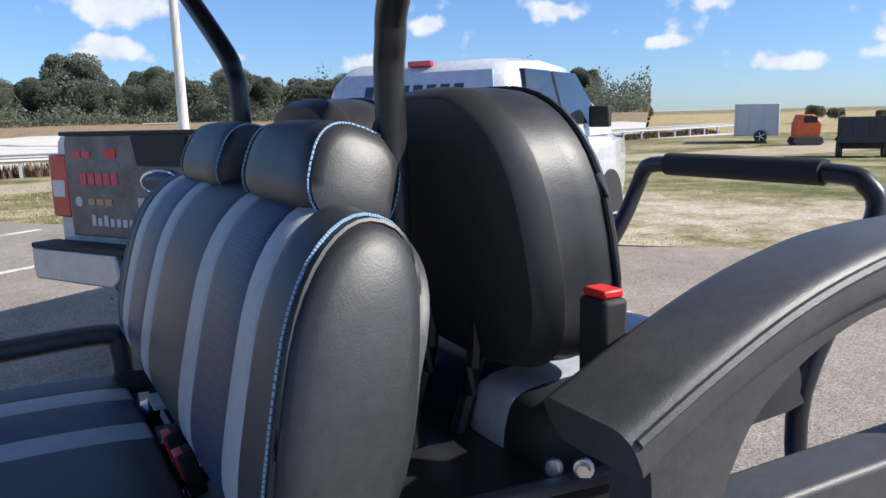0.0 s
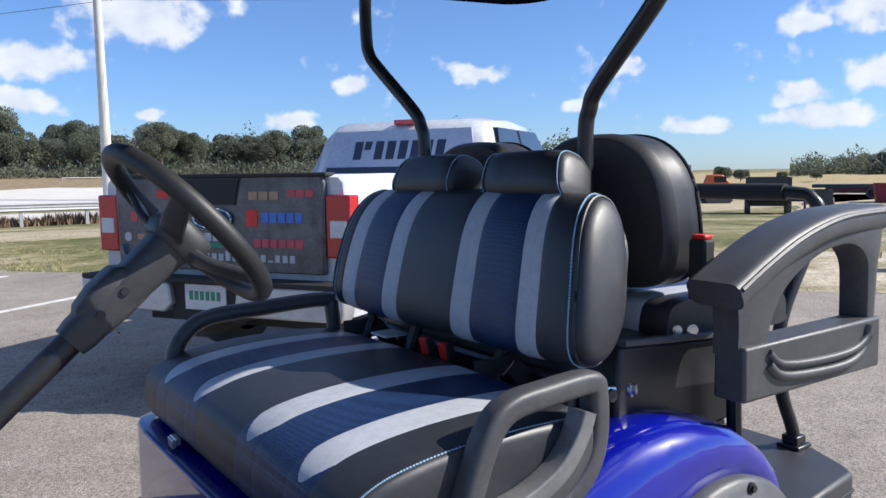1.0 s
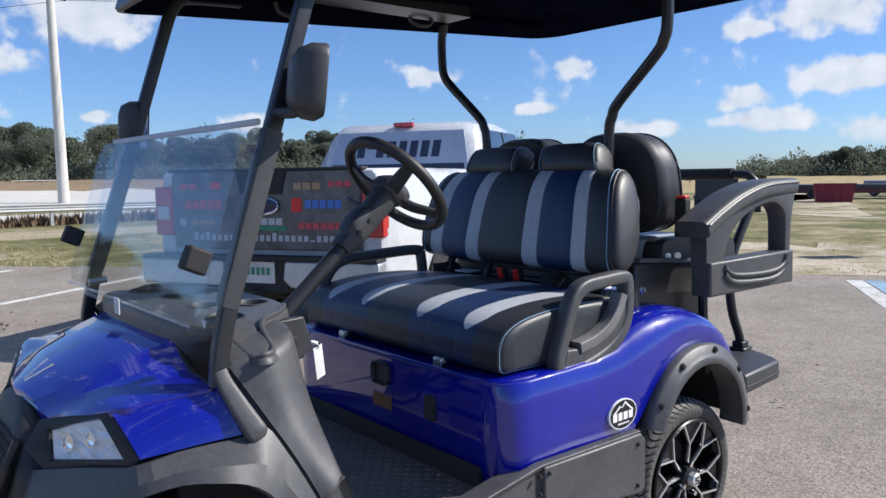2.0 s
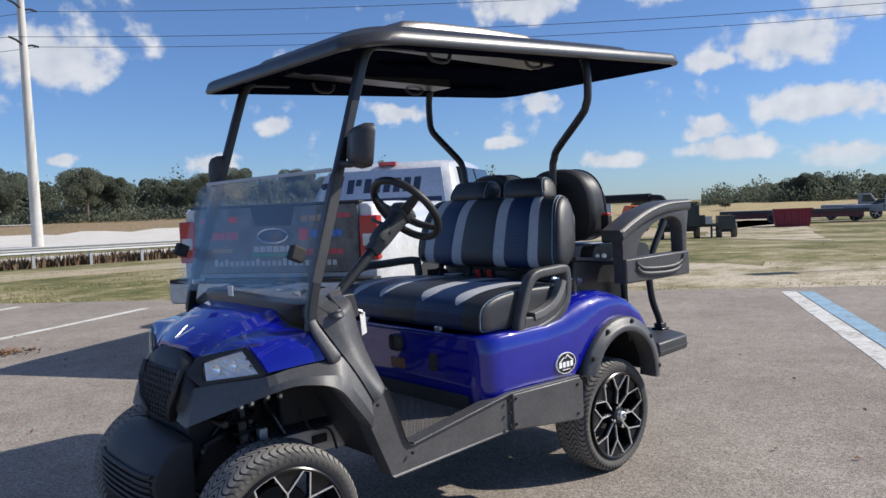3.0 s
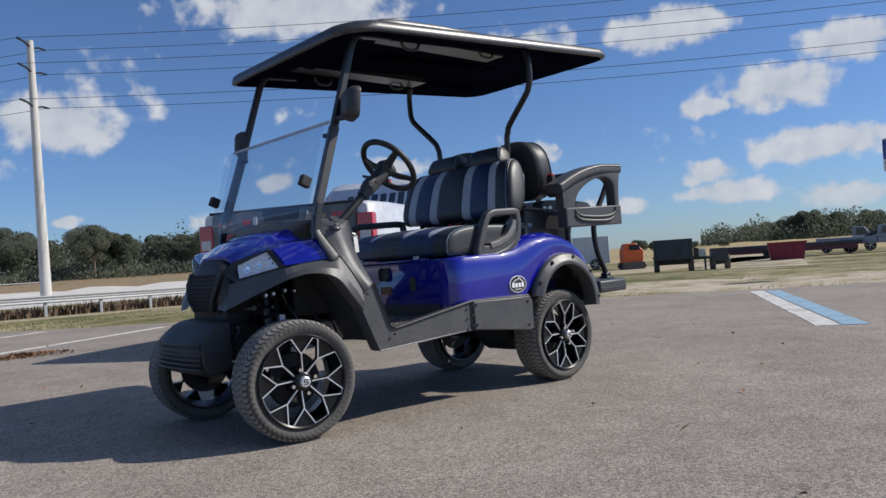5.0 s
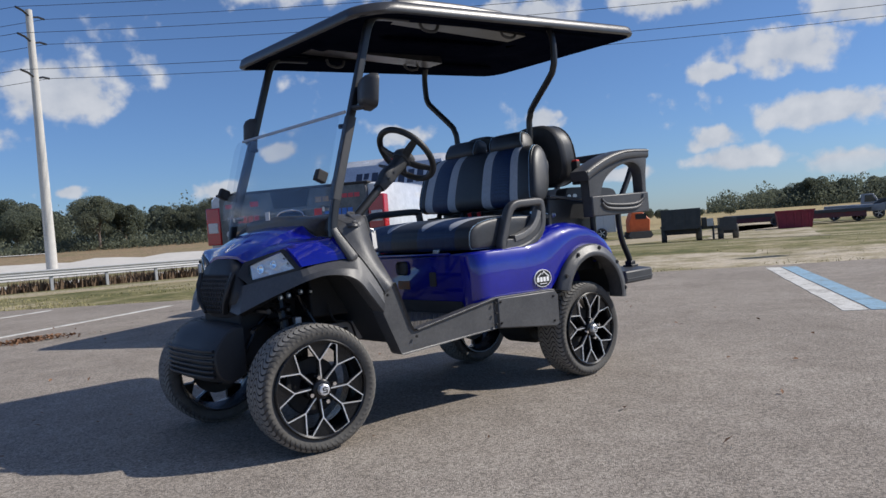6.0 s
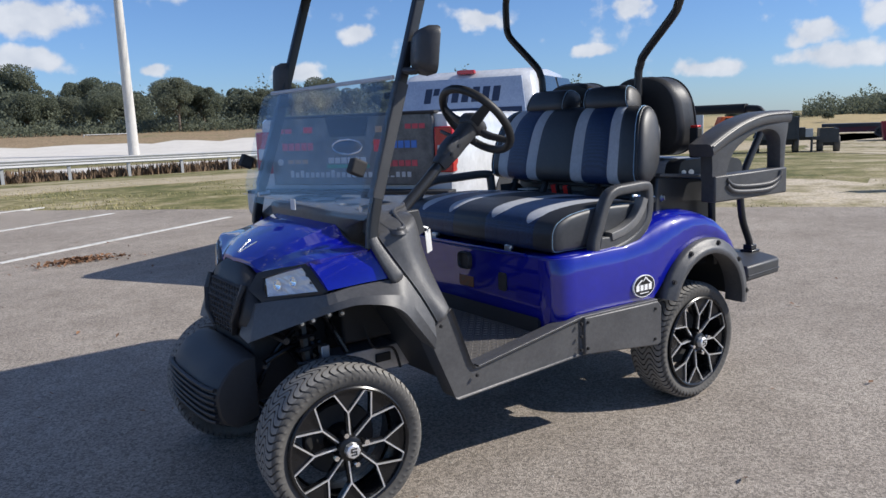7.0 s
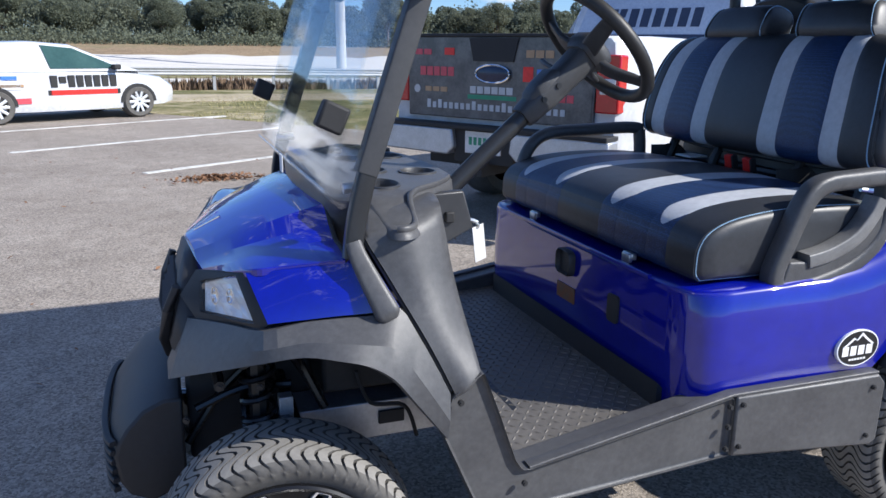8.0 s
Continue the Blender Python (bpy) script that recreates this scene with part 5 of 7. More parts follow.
# suspension and battery tray behind the front wheel
def suspension(Y, side):
    bm = B()
    for z, x in ((0.30, -0.07), (0.30, 0.07), (0.50, -0.05), (0.50, 0.06)):
        tube(bm, [(x, Y(0.17), z - 0.02), (x * 0.7, Y(0.38), z + 0.05)], 0.013, 7, 1)
    tube(bm, [(-0.02, Y(0.20), 0.30), (-0.02, Y(0.27), 0.70)], 0.02, 8, 1)
    box(bm, -0.04, 0.04, Y(0.16), Y(0.22), 0.20, 0.52)
    sus = part("front_suspension", bm, GLOSSBLACK, cart, "black front suspension arms")
    bm = B()
    coil = [(-0.02 + 0.036 * math.cos(t * 0.55), Y(0.205 + 0.06 * t / 80) + 0.036 * math.sin(t * 0.55), 0.36 + 0.30 * t / 80) for t in range(81)]
    tube(bm, coil, 0.0065, 6, 0)
    part("coil_spring", bm, GLOSSBLACK, sus, "black coil spring")
    bm = B()
    tube(bm, [(-0.13, Y(0.16), 0.33), (-0.13, Y(0.45), 0.33)], 0.010, 7, 1)
    part("tie_rod", bm, STEEL, sus)
    bm = B()
    tube(bm, [(-0.10, Y(0.22), 0.60), (-0.10, Y(0.48), 0.60)], 0.012, 7, 1)
    part("stabiliser_link", bm, STEEL, sus)
    for at in ((-0.07, Y(0.165), 0.285), (0.07, Y(0.165), 0.285), (-0.02, Y(0.195), 0.60), (-0.1, Y(0.22), 0.60), (-0.15, Y(0.24), 0.42), (-0.17, Y(0.25), 0.52), (-0.05, Y(0.165), 0.485)):
        bolt("suspension_bolt", at, (-0.3, -1 if side == 0 else 1, 0), 0.005, sus, STEEL)
    for k, (x, z) in enumerate(((-0.05, 0.655), (-0.01, 0.66), (0.05, 0.67), (0.10, 0.665))):
        bm = B()
        tube(bm, [(x, Y(0.20), z), (x + 0.004, Y(0.30), z - 0.01)], 0.014, 8, 1)
        part("bushing", bm, GLOSSBLACK, sus)
        bolt("bushing_bolt", (x, Y(0.197), z), (0, -1 if side == 0 else 1, 0), 0.0042, sus)


both(suspension)
for y0, x0, z0, x1, z1, r in ((0.26, -0.16, 0.64, 0.10, 0.66, 0.012), (0.30, -0.15, 0.52, 0.06, 0.55, 0.010), (0.24, -0.12, 0.44, 0.04, 0.40, 0.014), (0.34, -0.17, 0.42, -0.02, 0.60, 0.009), (0.22, 0.02, 0.70, 0.12, 0.52, 0.011)):
    for y in (y0, 2 * C - y0):
        bm = B()
        tube(bm, [(x0, y, z0), ((x0 + x1) / 2, y + 0.02, (z0 + z1) / 2 + 0.012), (x1, y, z1)], r, 8, 4)
        part("suspension_link", bm, GLOSSBLACK, cart, "black suspension link")
for y in (0.21, 2 * C - 0.21):
    bm = B()
    tube(bm, [(0.19, y, 0.60), (0.22, y, 0.52), (0.30, y, 0.50), (0.33, y, 0.42)], 0.005, 6, 5)
    part("brake_line", bm, MATBLACK, cart)
    bm = B()
    box(bm, 0.02, 0.05, y, y + 0.03, 0.40, 0.56)
    part("frame_plate", bm, ALUMINIUM, cart, "bare metal frame plate", bevel=0.002)
bm = B()
box(bm, 0.05, 0.46, 0.25, 0.36, 0.41, 0.50)
tray = part("aluminium_bracket", bm, ALUMINIUM, cart, "bare aluminium bracket behind the front wheel", bevel=0.003)
bm = B()
box(bm, 0.25, 0.31, 0.242, 0.25, 0.445, 0.475)
part("bracket_slot", bm, MATBLACK, tray)
# the wheel-well block is added, its black standing for shade behind the suspension
for name, (x0, x1, y, z0, z1) in (("front_subframe", (-0.10, 0.40, 0.42, 0.38, 0.60)), ("footwell_underside", (0.12, 0.40, 0.24, 0.54, 0.74)), ("wheel_well_liner", (-0.165, 0.12, 0.37, 0.36, 0.68))):
    bm = B()
    box(bm, x0, x1, y, 2 * C - y, z0, z1)
    part(name, bm, MATBLACK, cart, bevel=0.01)

# dash: one moulded top with round wells, a rolled edge and a deep rear face
LIP = [(0.205, 0.172), (0.217, 0.10), (0.226, 0.045), (0.236, 0.024), (0.256, 0.030), (0.274, 0.055), (0.282, 0.105), (0.292, 0.145), (0.315, 0.175), (0.352, 0.205), (0.395, 0.25), (0.435, 0.31), (0.458, 0.39), (0.466, 0.47), (0.466, C)]
LIP = [(p.x, p.y) for p in curve([(x, y, 0) for x, y in LIP], 3)]
OUTLINE = LIP + [(x, 2 * C - y) for x, y in reversed(LIP[:-1])]
OUTLINE += [(0.16 - 0.03 * math.sin(math.pi * k / 12), 2 * C - 0.24 - (2 * C - 0.48) * k / 12) for k in range(13)]


def dash_z(x, y):
    near = min(y, 2 * C - y)
    fall = max(0.0, min(1.0, (0.19 - near) / 0.16))
    return 1.002 - 0.046 * fall * fall * (3 - 2 * fall) + 0.012 * max(0.0, min(1.0, (near - 0.2) / 0.3)) * max(0.0, min(1.0, (0.3 - x) / 0.15))


def grown(loop, d):
    """The outline moved outwards by d."""
    out = []
    for k in range(len(loop)):
        (x0, y0), (x1, y1) = loop[k - 1], loop[(k + 1) % len(loop)]
        e = Vector((y1 - y0, x0 - x1)).normalized()
        out.append((loop[k][0] + e.x * d, loop[k][1] + e.y * d))
    return out


WELLS = [(0.262, 0.268, 0.040, 0.055), (0.396, 0.415, 0.042, 0.042), (0.285, 0.455, 0.040, 0.044)]
WELLS += [(x, 2 * C - y, a, b) for x, y, a, b in WELLS]
bm = B()
edges = []
for loop in [OUTLINE] + [[(x + a * math.cos(2 * math.pi * k / 28), y + b * math.sin(2 * math.pi * k / 28)) for k in range(28)] for x, y, a, b in WELLS]:
    vs = [bm.verts.new((x, y, dash_z(x, y))) for x, y in loop]
    edges += [bm.edges.new((vs[k - 1], vs[k])) for k in range(len(vs))]
bmesh.ops.triangle_fill(bm, use_beauty=True, use_dissolve=False, edges=edges, normal=(0, 0, 1))
rings = []
for d, drop in ((0.0, 0.0), (0.005, 0.002), (0.010, 0.010), (0.012, 0.030), (0.008, 0.11), (-0.03, 0.24), (-0.06, 0.25)):
    rings.append([])
    for x, y in grown(OUTLINE, d):
        mid = max(0.0, min(1.0, (min(y, 2 * C - y) - 0.20) / 0.10))
        rings[-1].append((x, y, dash_z(x, y) - mid * drop - (1 - mid) * min(drop, 0.016)))
skin(bm, rings, caps=False)
dash = part("dashboard", bm, GREYPLASTIC, cart, "black moulded dashboard with cup holders", smooth=42)
for x, y, a, b in WELLS:
    bm = B()
    skin(bm, [[(x + (a + d) * math.cos(2 * math.pi * k / 28), y + (b + d) * math.sin(2 * math.pi * k / 28), dash_z(x, y) + z) for k in range(28)] for d, z in ((0.005, -0.003), (0.004, 0.003), (0.0, 0.004), (-0.003, -0.002), (-0.006, -0.075), (-0.03, -0.076))], caps=False)
    bm.faces.new([bm.verts.new((x + (a - 0.03) * math.cos(2 * math.pi * k / 28), y + (b - 0.03) * math.sin(2 * math.pi * k / 28), dash_z(x, y) - 0.076)) for k in range(28)])
    part("cup_holder", bm, PLASTIC, dash, "deep black cup well", smooth=50)
for sgn in (0, 1):
    bm = B()
    path = [(x, 2 * C - y if sgn else y, dash_z(x, y) + 0.003) for x, y in LIP[8:34]]
    sweep(bm, path, rrect(0.012, 0.014, 0.005))
    part("dash_ridge", bm, GREYPLASTIC, dash, "raised curving rim of the dash", smooth=50)
bm = B()
prism(bm, [(0.30, 0.985), (0.432, 0.992), (0.457, 0.908), (0.375, 0.868), (0.32, 0.87)], "y", 0.20, 0.225)
switch = part("switch_panel", bm, PLASTIC, dash, "black switch panel with key", bevel=0.004)
bolt("key_lock", (0.366, 0.198, 0.922), (0, -1, 0), 0.011, switch)
bm = B()
box(bm, 0.388, 0.408, 0.190, 0.202, 0.924, 0.948)
part("toggle_switch", bm, MATBLACK, switch, bevel=0.003)
bm = B()
box(bm, -0.0165, 0.0165, -0.0008, 0.0008, -0.085, 0.0, pose(0.466, 0.20, 0.912, 4, -12, 20))
part("key_tag", bm, WHITELABEL, switch, "white paper tag on the key")
bm = B()
tube(bm, [(0.450, 0.205, 0.925), (0.465, 0.20, 0.920), (0.466, 0.20, 0.908)], 0.005, 6, 2)
part("key", bm, ZINC, switch)
# pedals
for y in (0.26, 0.40):
    bm = B()
    tube(bm, [(0.36, y, 0.66), (0.42, y, 0.58), (0.46, y, 0.53)], 0.008, 6, 3)
    box(bm, -0.03, 0.03, -0.04, 0.04, -0.006, 0.006, pose(0.465, y, 0.54, 0, 35, 0))
    part("pedal", bm, PLASTIC, cart, "black foot pedal", bevel=0.002)

# steering column and wheel
HUB = Vector((0.843, 0.378, 1.302))
COLUMN_FOOT = Vector((0.40, 0.37, 0.91))
AX = (HUB - COLUMN_FOOT).normalized()
WQ = AX.to_track_quat("Z", "Y")


def wh(x, y, z):
    return HUB + WQ @ Vector((x, y, z))


bm = B()
tube(bm, [COLUMN_FOOT - AX * 0.04, wh(0, 0, -0.10)], 0.0215, 12, 1)
column = part("steering_column", bm, STEEL, cart, "black steering column")
bm = B()
sweep(bm, [wh(0, 0, -0.26), wh(0, 0, -0.24), wh(0, 0, -0.12), wh(0, 0, -0.045)], rrect(0.074, 0.066, 0.018), scale=lambda t: 0.75 + 0.3 * t)
part("column_shroud", bm, PLASTIC, column, smooth=45)
bm = B()
skin(bm, [[wh(p[0] * k, p[1] * k + off, z) for p in rrect(0.078, 0.088, 0.014)] for z, k, off in ((-0.230, 0.55, 0.0), (-0.215, 0.74, 0.004), (-0.180, 0.84, 0.006), (-0.135, 0.84, 0.006), (-0.120, 0.7, 0.0))])
bracket = part("tilt_bracket", bm, PLASTIC, column, "black tilt bracket on the column", smooth=35, bevel=0.004)
for z in (-0.200, -0.150):
    bm = B()
    skin(bm, [[wh(x0, 0.006 + p[0], z + p[1]) for p in disc(0.007, 8)] for x0 in (-0.038, 0.038)])
    part("pivot_bolt", bm, STEEL, bracket)
bm = B()
tube(bm, [wh(0.03, 0, -0.10), wh(0.10, 0.01, -0.09), wh(0.15, 0.012, -0.075)], 0.008, 8, 3)
part("column_lever", bm, PLASTIC, column)
bm = B()
ringpts = [wh(0.165 * math.cos(2 * math.pi * k / 48), 0.165 * math.sin(2 * math.pi * k / 48), 0.0) for k in range(48)]
sweep(bm, ringpts, disc(0.0165, 12), True, up=AX)
wheel_rim = part("steering_wheel", bm, material("worn_black_rubber", (0.02, 0.02, 0.02), rough=0.48, scale=12, grain=0.4), cart, "worn black three-spoke steering wheel", smooth=60)
for ang in (28, 152, 225, 315):
    a = radians(ang)
    bm = B()
    path = [wh(0.02 * math.cos(a), 0.02 * math.sin(a), -0.035), wh(0.08 * math.cos(a), 0.08 * math.sin(a), -0.03), wh(0.13 * math.cos(a), 0.13 * math.sin(a), -0.012), wh(0.165 * math.cos(a), 0.165 * math.sin(a), -0.002)]
    sweep(bm, curve(path, 4), rrect(0.042, 0.014, 0.005), up=AX, scale=lambda t: 1.2 - 0.45 * t)
    part("wheel_spoke", bm, PLASTIC, wheel_rim, smooth=45)
bm = B()
skin(bm, [[wh(p[0] * k, p[1] * k, z) for p in rrect(0.11, 0.10, 0.03)] for z, k in ((-0.05, 0.8), (-0.03, 1.0), (-0.008, 0.95), (0.0, 0.8))])
part("horn_pad", bm, PLASTIC, wheel_rim, smooth=45)
bm = B()
skin(bm, [[wh(p[0] * k, p[1] * k + 0.01, z) for p in disc(1, 20)] for z, k in ((-0.002, 0.022), (0.002, 0.022))])
part("wheel_badge", bm, ZINC, wheel_rim)


# windshield posts, mirrors
def posts(Y, side):
    bm = B()
    path = [(0.150, Y(0.06), 0.90), (0.160, Y(0.066), 0.97), (0.191, Y(0.07), 1.09), (0.237, Y(0.078), 1.228), (0.320, Y(0.084), 1.478), (0.411, Y(0.088), 1.76), (0.447, Y(0.09), 1.86), (0.48, Y(0.09), 1.898), (0.53, Y(0.09), 1.91), (0.68, Y(0.09), 1.917)]
    sweep(bm, curve(path, 5), rrect(0.036, 0.030, 0.006), up=(0, 1, 0))
    post = part("windshield_post", bm, STEEL, cart, "black steel windshield post", smooth=50)
    bm = B()
    sweep(bm, curve([(0.180, Y(0.071), 1.06), (0.237, Y(0.078), 1.228), (0.305, Y(0.083), 1.43)], 5), rrect(0.041, 0.037, 0.004), up=(0, 1, 0))
    part("post_sleeve", bm, PLASTIC, post, smooth=50)
    for z in (1.025, 1.39):
        x = float(np.interp(z, [0.97, 1.09, 1.228, 1.478], [0.160, 0.197, 0.241, 0.321]))
        bm = B()
        tube(bm, [(x - 0.03, Y(0.115), z), (x + 0.02, Y(0.115), z + 0.005)], 0.011, 8, 1)
        part("windshield_clip", bm, ZINC if z < 1.1 else MATBLACK, post)
    # mirror
    m = pose(0.352, Y(-0.018), 1.525, 0, 6, -22) if side == 0 else pose(0.345, 1.085, 1.50, 0, 4, -30)
    bm = B()
    skin(bm, [[m @ Vector((x, p[0] * k, p[1] * k)) for p in rrect(0.165, 0.15, 0.03, 4)] for x, k in ((-0.05, 0.55), (-0.04, 0.8), (-0.015, 0.97), (0.012, 1.0), (0.018, 0.97), (0.014, 0.9))])
    mir = part("mirror", bm, PLASTIC, cart, "black side mirror on the windshield post", smooth=50)
    bm = B()
    skin(bm, [[m @ Vector((x, p[0], p[1])) for p in rrect(0.146, 0.132, 0.025, 4)] for x in (0.008, 0.0155)])
    part("mirror_glass", bm, CHROME, mir)
    bm = B()
    tube(bm, [(0.312, Y(0.08), 1.47), (0.325, Y(0.02), 1.465), (0.34, Y(-0.01), 1.48)] if side == 0 else [(0.312, Y(0.08), 1.47), (0.325, 1.05, 1.465), (0.34, 1.08, 1.48)], 0.012, 8, 3)
    part("mirror_arm", bm, PLASTIC, mir)
    # rear strut
    bm = B()
    yb = 0.285 if side == 0 else 0.92
    sweep(bm, curve([(1.72, yb, 0.86), (1.715, yb, 1.2), (1.71, yb, 1.46), (1.705, yb + (Y(0) - yb) * 0.06, 1.525), (1.695, yb + (Y(0) - yb) * 0.18, 1.57), (1.65, yb + (Y(0) - yb) * 0.82, 1.705), (1.637, yb + (Y(0) - yb) * 0.95, 1.745), (1.634, Y(0.0), 1.79), (1.632, Y(0.0), 1.90), (1.63, Y(0.02), 1.965)], 5), disc(0.0185, 12), up=(1, 0, 0))
    part("roof_strut", bm, STEEL, cart, "bent black steel roof strut", smooth=60)


both(posts)

# acrylic windshield, upper half folded down in front of the lower
def sheet_glass(name, off, z0, z1, y0, y1, label):
    bm = B()
    outline = [(p[0], p[1]) for p in rrect(y1 - y0, z1 - z0, 0.045, 5)]
    rings = []
    for d in (0.0, 0.005):
        ring = []
        for py, pz in outline:
            z = (z0 + z1) / 2 + pz
            x = float(np.interp(z, [0.95, 1.228, 1.478], [0.125, 0.185, 0.275])) + off + d
            ring.append((x, (y0 + y1) / 2 + py, z))
        rings.append(ring)
    skin(bm, rings)
    ob = part(name, bm, SMOKE, cart, label)
    ob.visible_shadow = False
    return ob


lower = sheet_glass("windshield_lower", 0.0, 0.99, 1.445, 0.045, 2 * C - 0.045, "clear acrylic lower windshield")
upper = sheet_glass("windshield_upper", -0.035, 1.035, 1.44, 0.05, 2 * C - 0.05, "clear acrylic upper windshield folded down")
bm = B()
sweep(bm, curve([(0.262, 0.06, 1.447), (0.262, 2 * C - 0.06, 1.447)], 4), rrect(0.012, 0.014, 0.004))
part("windshield_hinge", bm, SILVERVINYL, lower, "pale plastic hinge strip")
bm = B()
sweep(bm, [(0.10, 0.07, 1.03), (0.10, 2 * C - 0.07, 1.03)], rrect(0.005, 0.007, 0.002))
part("windshield_edge", bm, CLEAR, upper)
for y in (0.075, 2 * C - 0.075):
    bm = B()
    box(bm, -0.026, 0.026, -0.018, 0.018, -0.026, 0.026, pose(0.120, y, 1.165, 0, 24, 0))
    part("rubber_block", bm, MATBLACK, upper, "black rubber windshield rest", bevel=0.006)
bm = B()
box(bm, 0.088, 0.090, 0.50, 0.54, 1.0, 1.04)
part("label_sticker", bm, WHITELABEL, lower, "small white sticker")

# roof
def roof_ring(inset, dz, n=8):
    x0, x1, y0, y1 = 0.292 + inset, 2.36 - inset, -0.085 + inset, 2 * C + 0.085 - inset
    r = 0.13
    out = []
    for cx, cy, a0 in ((x1 - r, y1 - r, 0), (x0 + r * 1.5, y1 - r, 90), (x0 + r * 1.5, y0 + r, 180), (x1 - r, y0 + r, 270)):
        for k in range(n + 1):
            a = radians(a0 + 90 * k / n)
            rx = r * (1.5 if 90 <= a0 <= 180 else 1.0)
            x, y = cx + rx * math.cos(a), cy + r * math.sin(a)
            z = 1.880 + 0.054 * (x - 0.26) + dz - 0.10 * max(0.0, 0.62 - x) ** 2 * 2
            out.append((x, y, z))
    return out


bm = B()
skin(bm, [roof_ring(0.02, -0.012), roof_ring(0.004, -0.008), roof_ring(0.0, 0.002), roof_ring(0.009, 0.034), roof_ring(0.020, 0.042), roof_ring(0.05, 0.044), roof_ring(0.10, 0.052), roof_ring(0.16, 0.066), roof_ring(0.19, 0.095), roof_ring(0.27, 0.118), roof_ring(0.42, 0.135), roof_ring(0.55, 0.138)], caps=False)
skin(bm, [roof_ring(0.55, 0.138), roof_ring(0.551, 0.138)])
roof = part("roof", bm, ROOFMAT, cart, "black moulded plastic roof canopy", smooth=40)
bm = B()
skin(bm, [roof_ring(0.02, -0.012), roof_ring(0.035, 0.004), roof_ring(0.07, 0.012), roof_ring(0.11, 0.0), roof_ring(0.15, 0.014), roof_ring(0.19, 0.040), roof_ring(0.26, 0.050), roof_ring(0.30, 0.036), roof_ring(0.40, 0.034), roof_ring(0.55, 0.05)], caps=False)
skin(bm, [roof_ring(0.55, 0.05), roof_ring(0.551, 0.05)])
part("roof_lining", bm, SHADELINING, roof, "black roof underside with the canopy's shade in its colour", smooth=40)
for y0, y1 in ((0.30, 0.42), (0.50, 0.61), (0.69, 0.81)):
    bm = B()
    prism(bm, [(0.60, 1.98), (0.72, 2.047), (1.75, 2.112), (1.92, 2.06)], "y", y0, y1)
    part("roof_rib", bm, ROOFMAT, roof, bevel=0.01)
for y0, lean in ((0.13, 1), (2 * C - 0.13, -1)):
    bm = B()
    rings = []
    for x, top in ((0.62, 1.985), (0.68, 2.030), (0.80, 2.042), (1.10, 2.056), (1.38, 2.060), (1.50, 2.035), (1.56, 2.01)):
        rings.append([(x, y0, 1.94), (x, y0 + lean * 0.004, top - 0.014), (x, y0 + lean * 0.014, top), (x, y0 + lean * 0.12, top + 0.004), (x, y0 + lean * 0.14, 1.94)])
    skin(bm, rings)
    part("roof_rib", bm, ROOFMAT, roof, "raised rib along the canopy", smooth=35)
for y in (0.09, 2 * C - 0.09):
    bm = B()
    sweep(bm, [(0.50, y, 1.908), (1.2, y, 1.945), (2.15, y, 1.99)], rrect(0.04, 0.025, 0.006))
    part("roof_rail", bm, SHADELINING, roof, "black roof rail")
for x, y in ((0.85, 2 * C - 0.13), (1.42, 2 * C - 0.13), (0.85, 0.13), (1.42, 0.13)):
    z = 1.885 + 0.054 * (x - 0.26)
    bm = B()
    tube(bm, [(x - 0.06, y, z + 0.01), (x - 0.045, y, z - 0.022), (x, y, z - 0.032), (x + 0.045, y, z - 0.022), (x + 0.06, y, z + 0.01)], 0.008, 8, 4)
    part("grab_handle", bm, PLASTIC, roof)


# ---- pickup truck ----
def truck_matrix(origin, right):
    r = Vector((*right, 0)).normalized()
    f = Vector((-r.y, r.x, 0))
    m = Matrix.Identity(4)
    for i in range(3):
        m[i][0], m[i][1], m[i][2], m[i][3] = r[i], f[i], (0, 0, 1)[i], origin[i]
    return m


TM = truck_matrix((2.06, 3.72, 0), (0.515, -0.857))
truck = thing("pickup_truck", "white pickup truck with a dark printed tailgate, parked behind the cart", "pickup truck", TM @ Vector((0, 2.8, 0)))
WRAP = material("dark_printed_wrap", (0.055, 0.057, 0.062), rough=0.32, second=(0.13, 0.13, 0.13), scale=7, amount=0.25, coat=0.3)


def T(ring):
    return [TM @ Vector(p) for p in ring]


def tbox(bm, x0, x1, y0, y1, z0, z1):
    box(bm, x0, x1, y0, y1, z0, z1, TM)


def tquad(name, pts, y, mat, parent, label="", depth=0.004):
    """A flat marking on the tailgate or the rear window plane."""
    bm = B()
    skin(bm, [T([(x, y - d, z) for x, z in pts]) for d in (-0.01, depth)])
    return part(name, bm, mat, parent, label)


def body_section(y, zt, hw):
    h = [(hw - 0.02, 0.55), (hw, 0.70), (hw + 0.005, 0.95), (hw - 0.01, 1.15), (hw - 0.03, zt - 0.03), (hw - 0.06, zt)]
    return [(x, y, z) for x, z in h] + [(-x, y, z) for x, z in reversed(h)]


bm = B()
skin(bm, [T(body_section(y, zt, hw)) for y, zt, hw in ((0.02, 1.37, 0.93), (0.06, 1.385, 0.96), (0.5, 1.39, 0.99), (2.2, 1.38, 1.0), (2.3, 1.28, 1.0), (4.2, 1.24, 1.0), (5.0, 1.22, 0.98), (5.6, 1.14, 0.94), (5.85, 1.0, 0.86))])
part("truck_body", bm, WHITEPAINT, truck, "white truck body", smooth=45)


CABY, CABZ = 0.22, -0.05


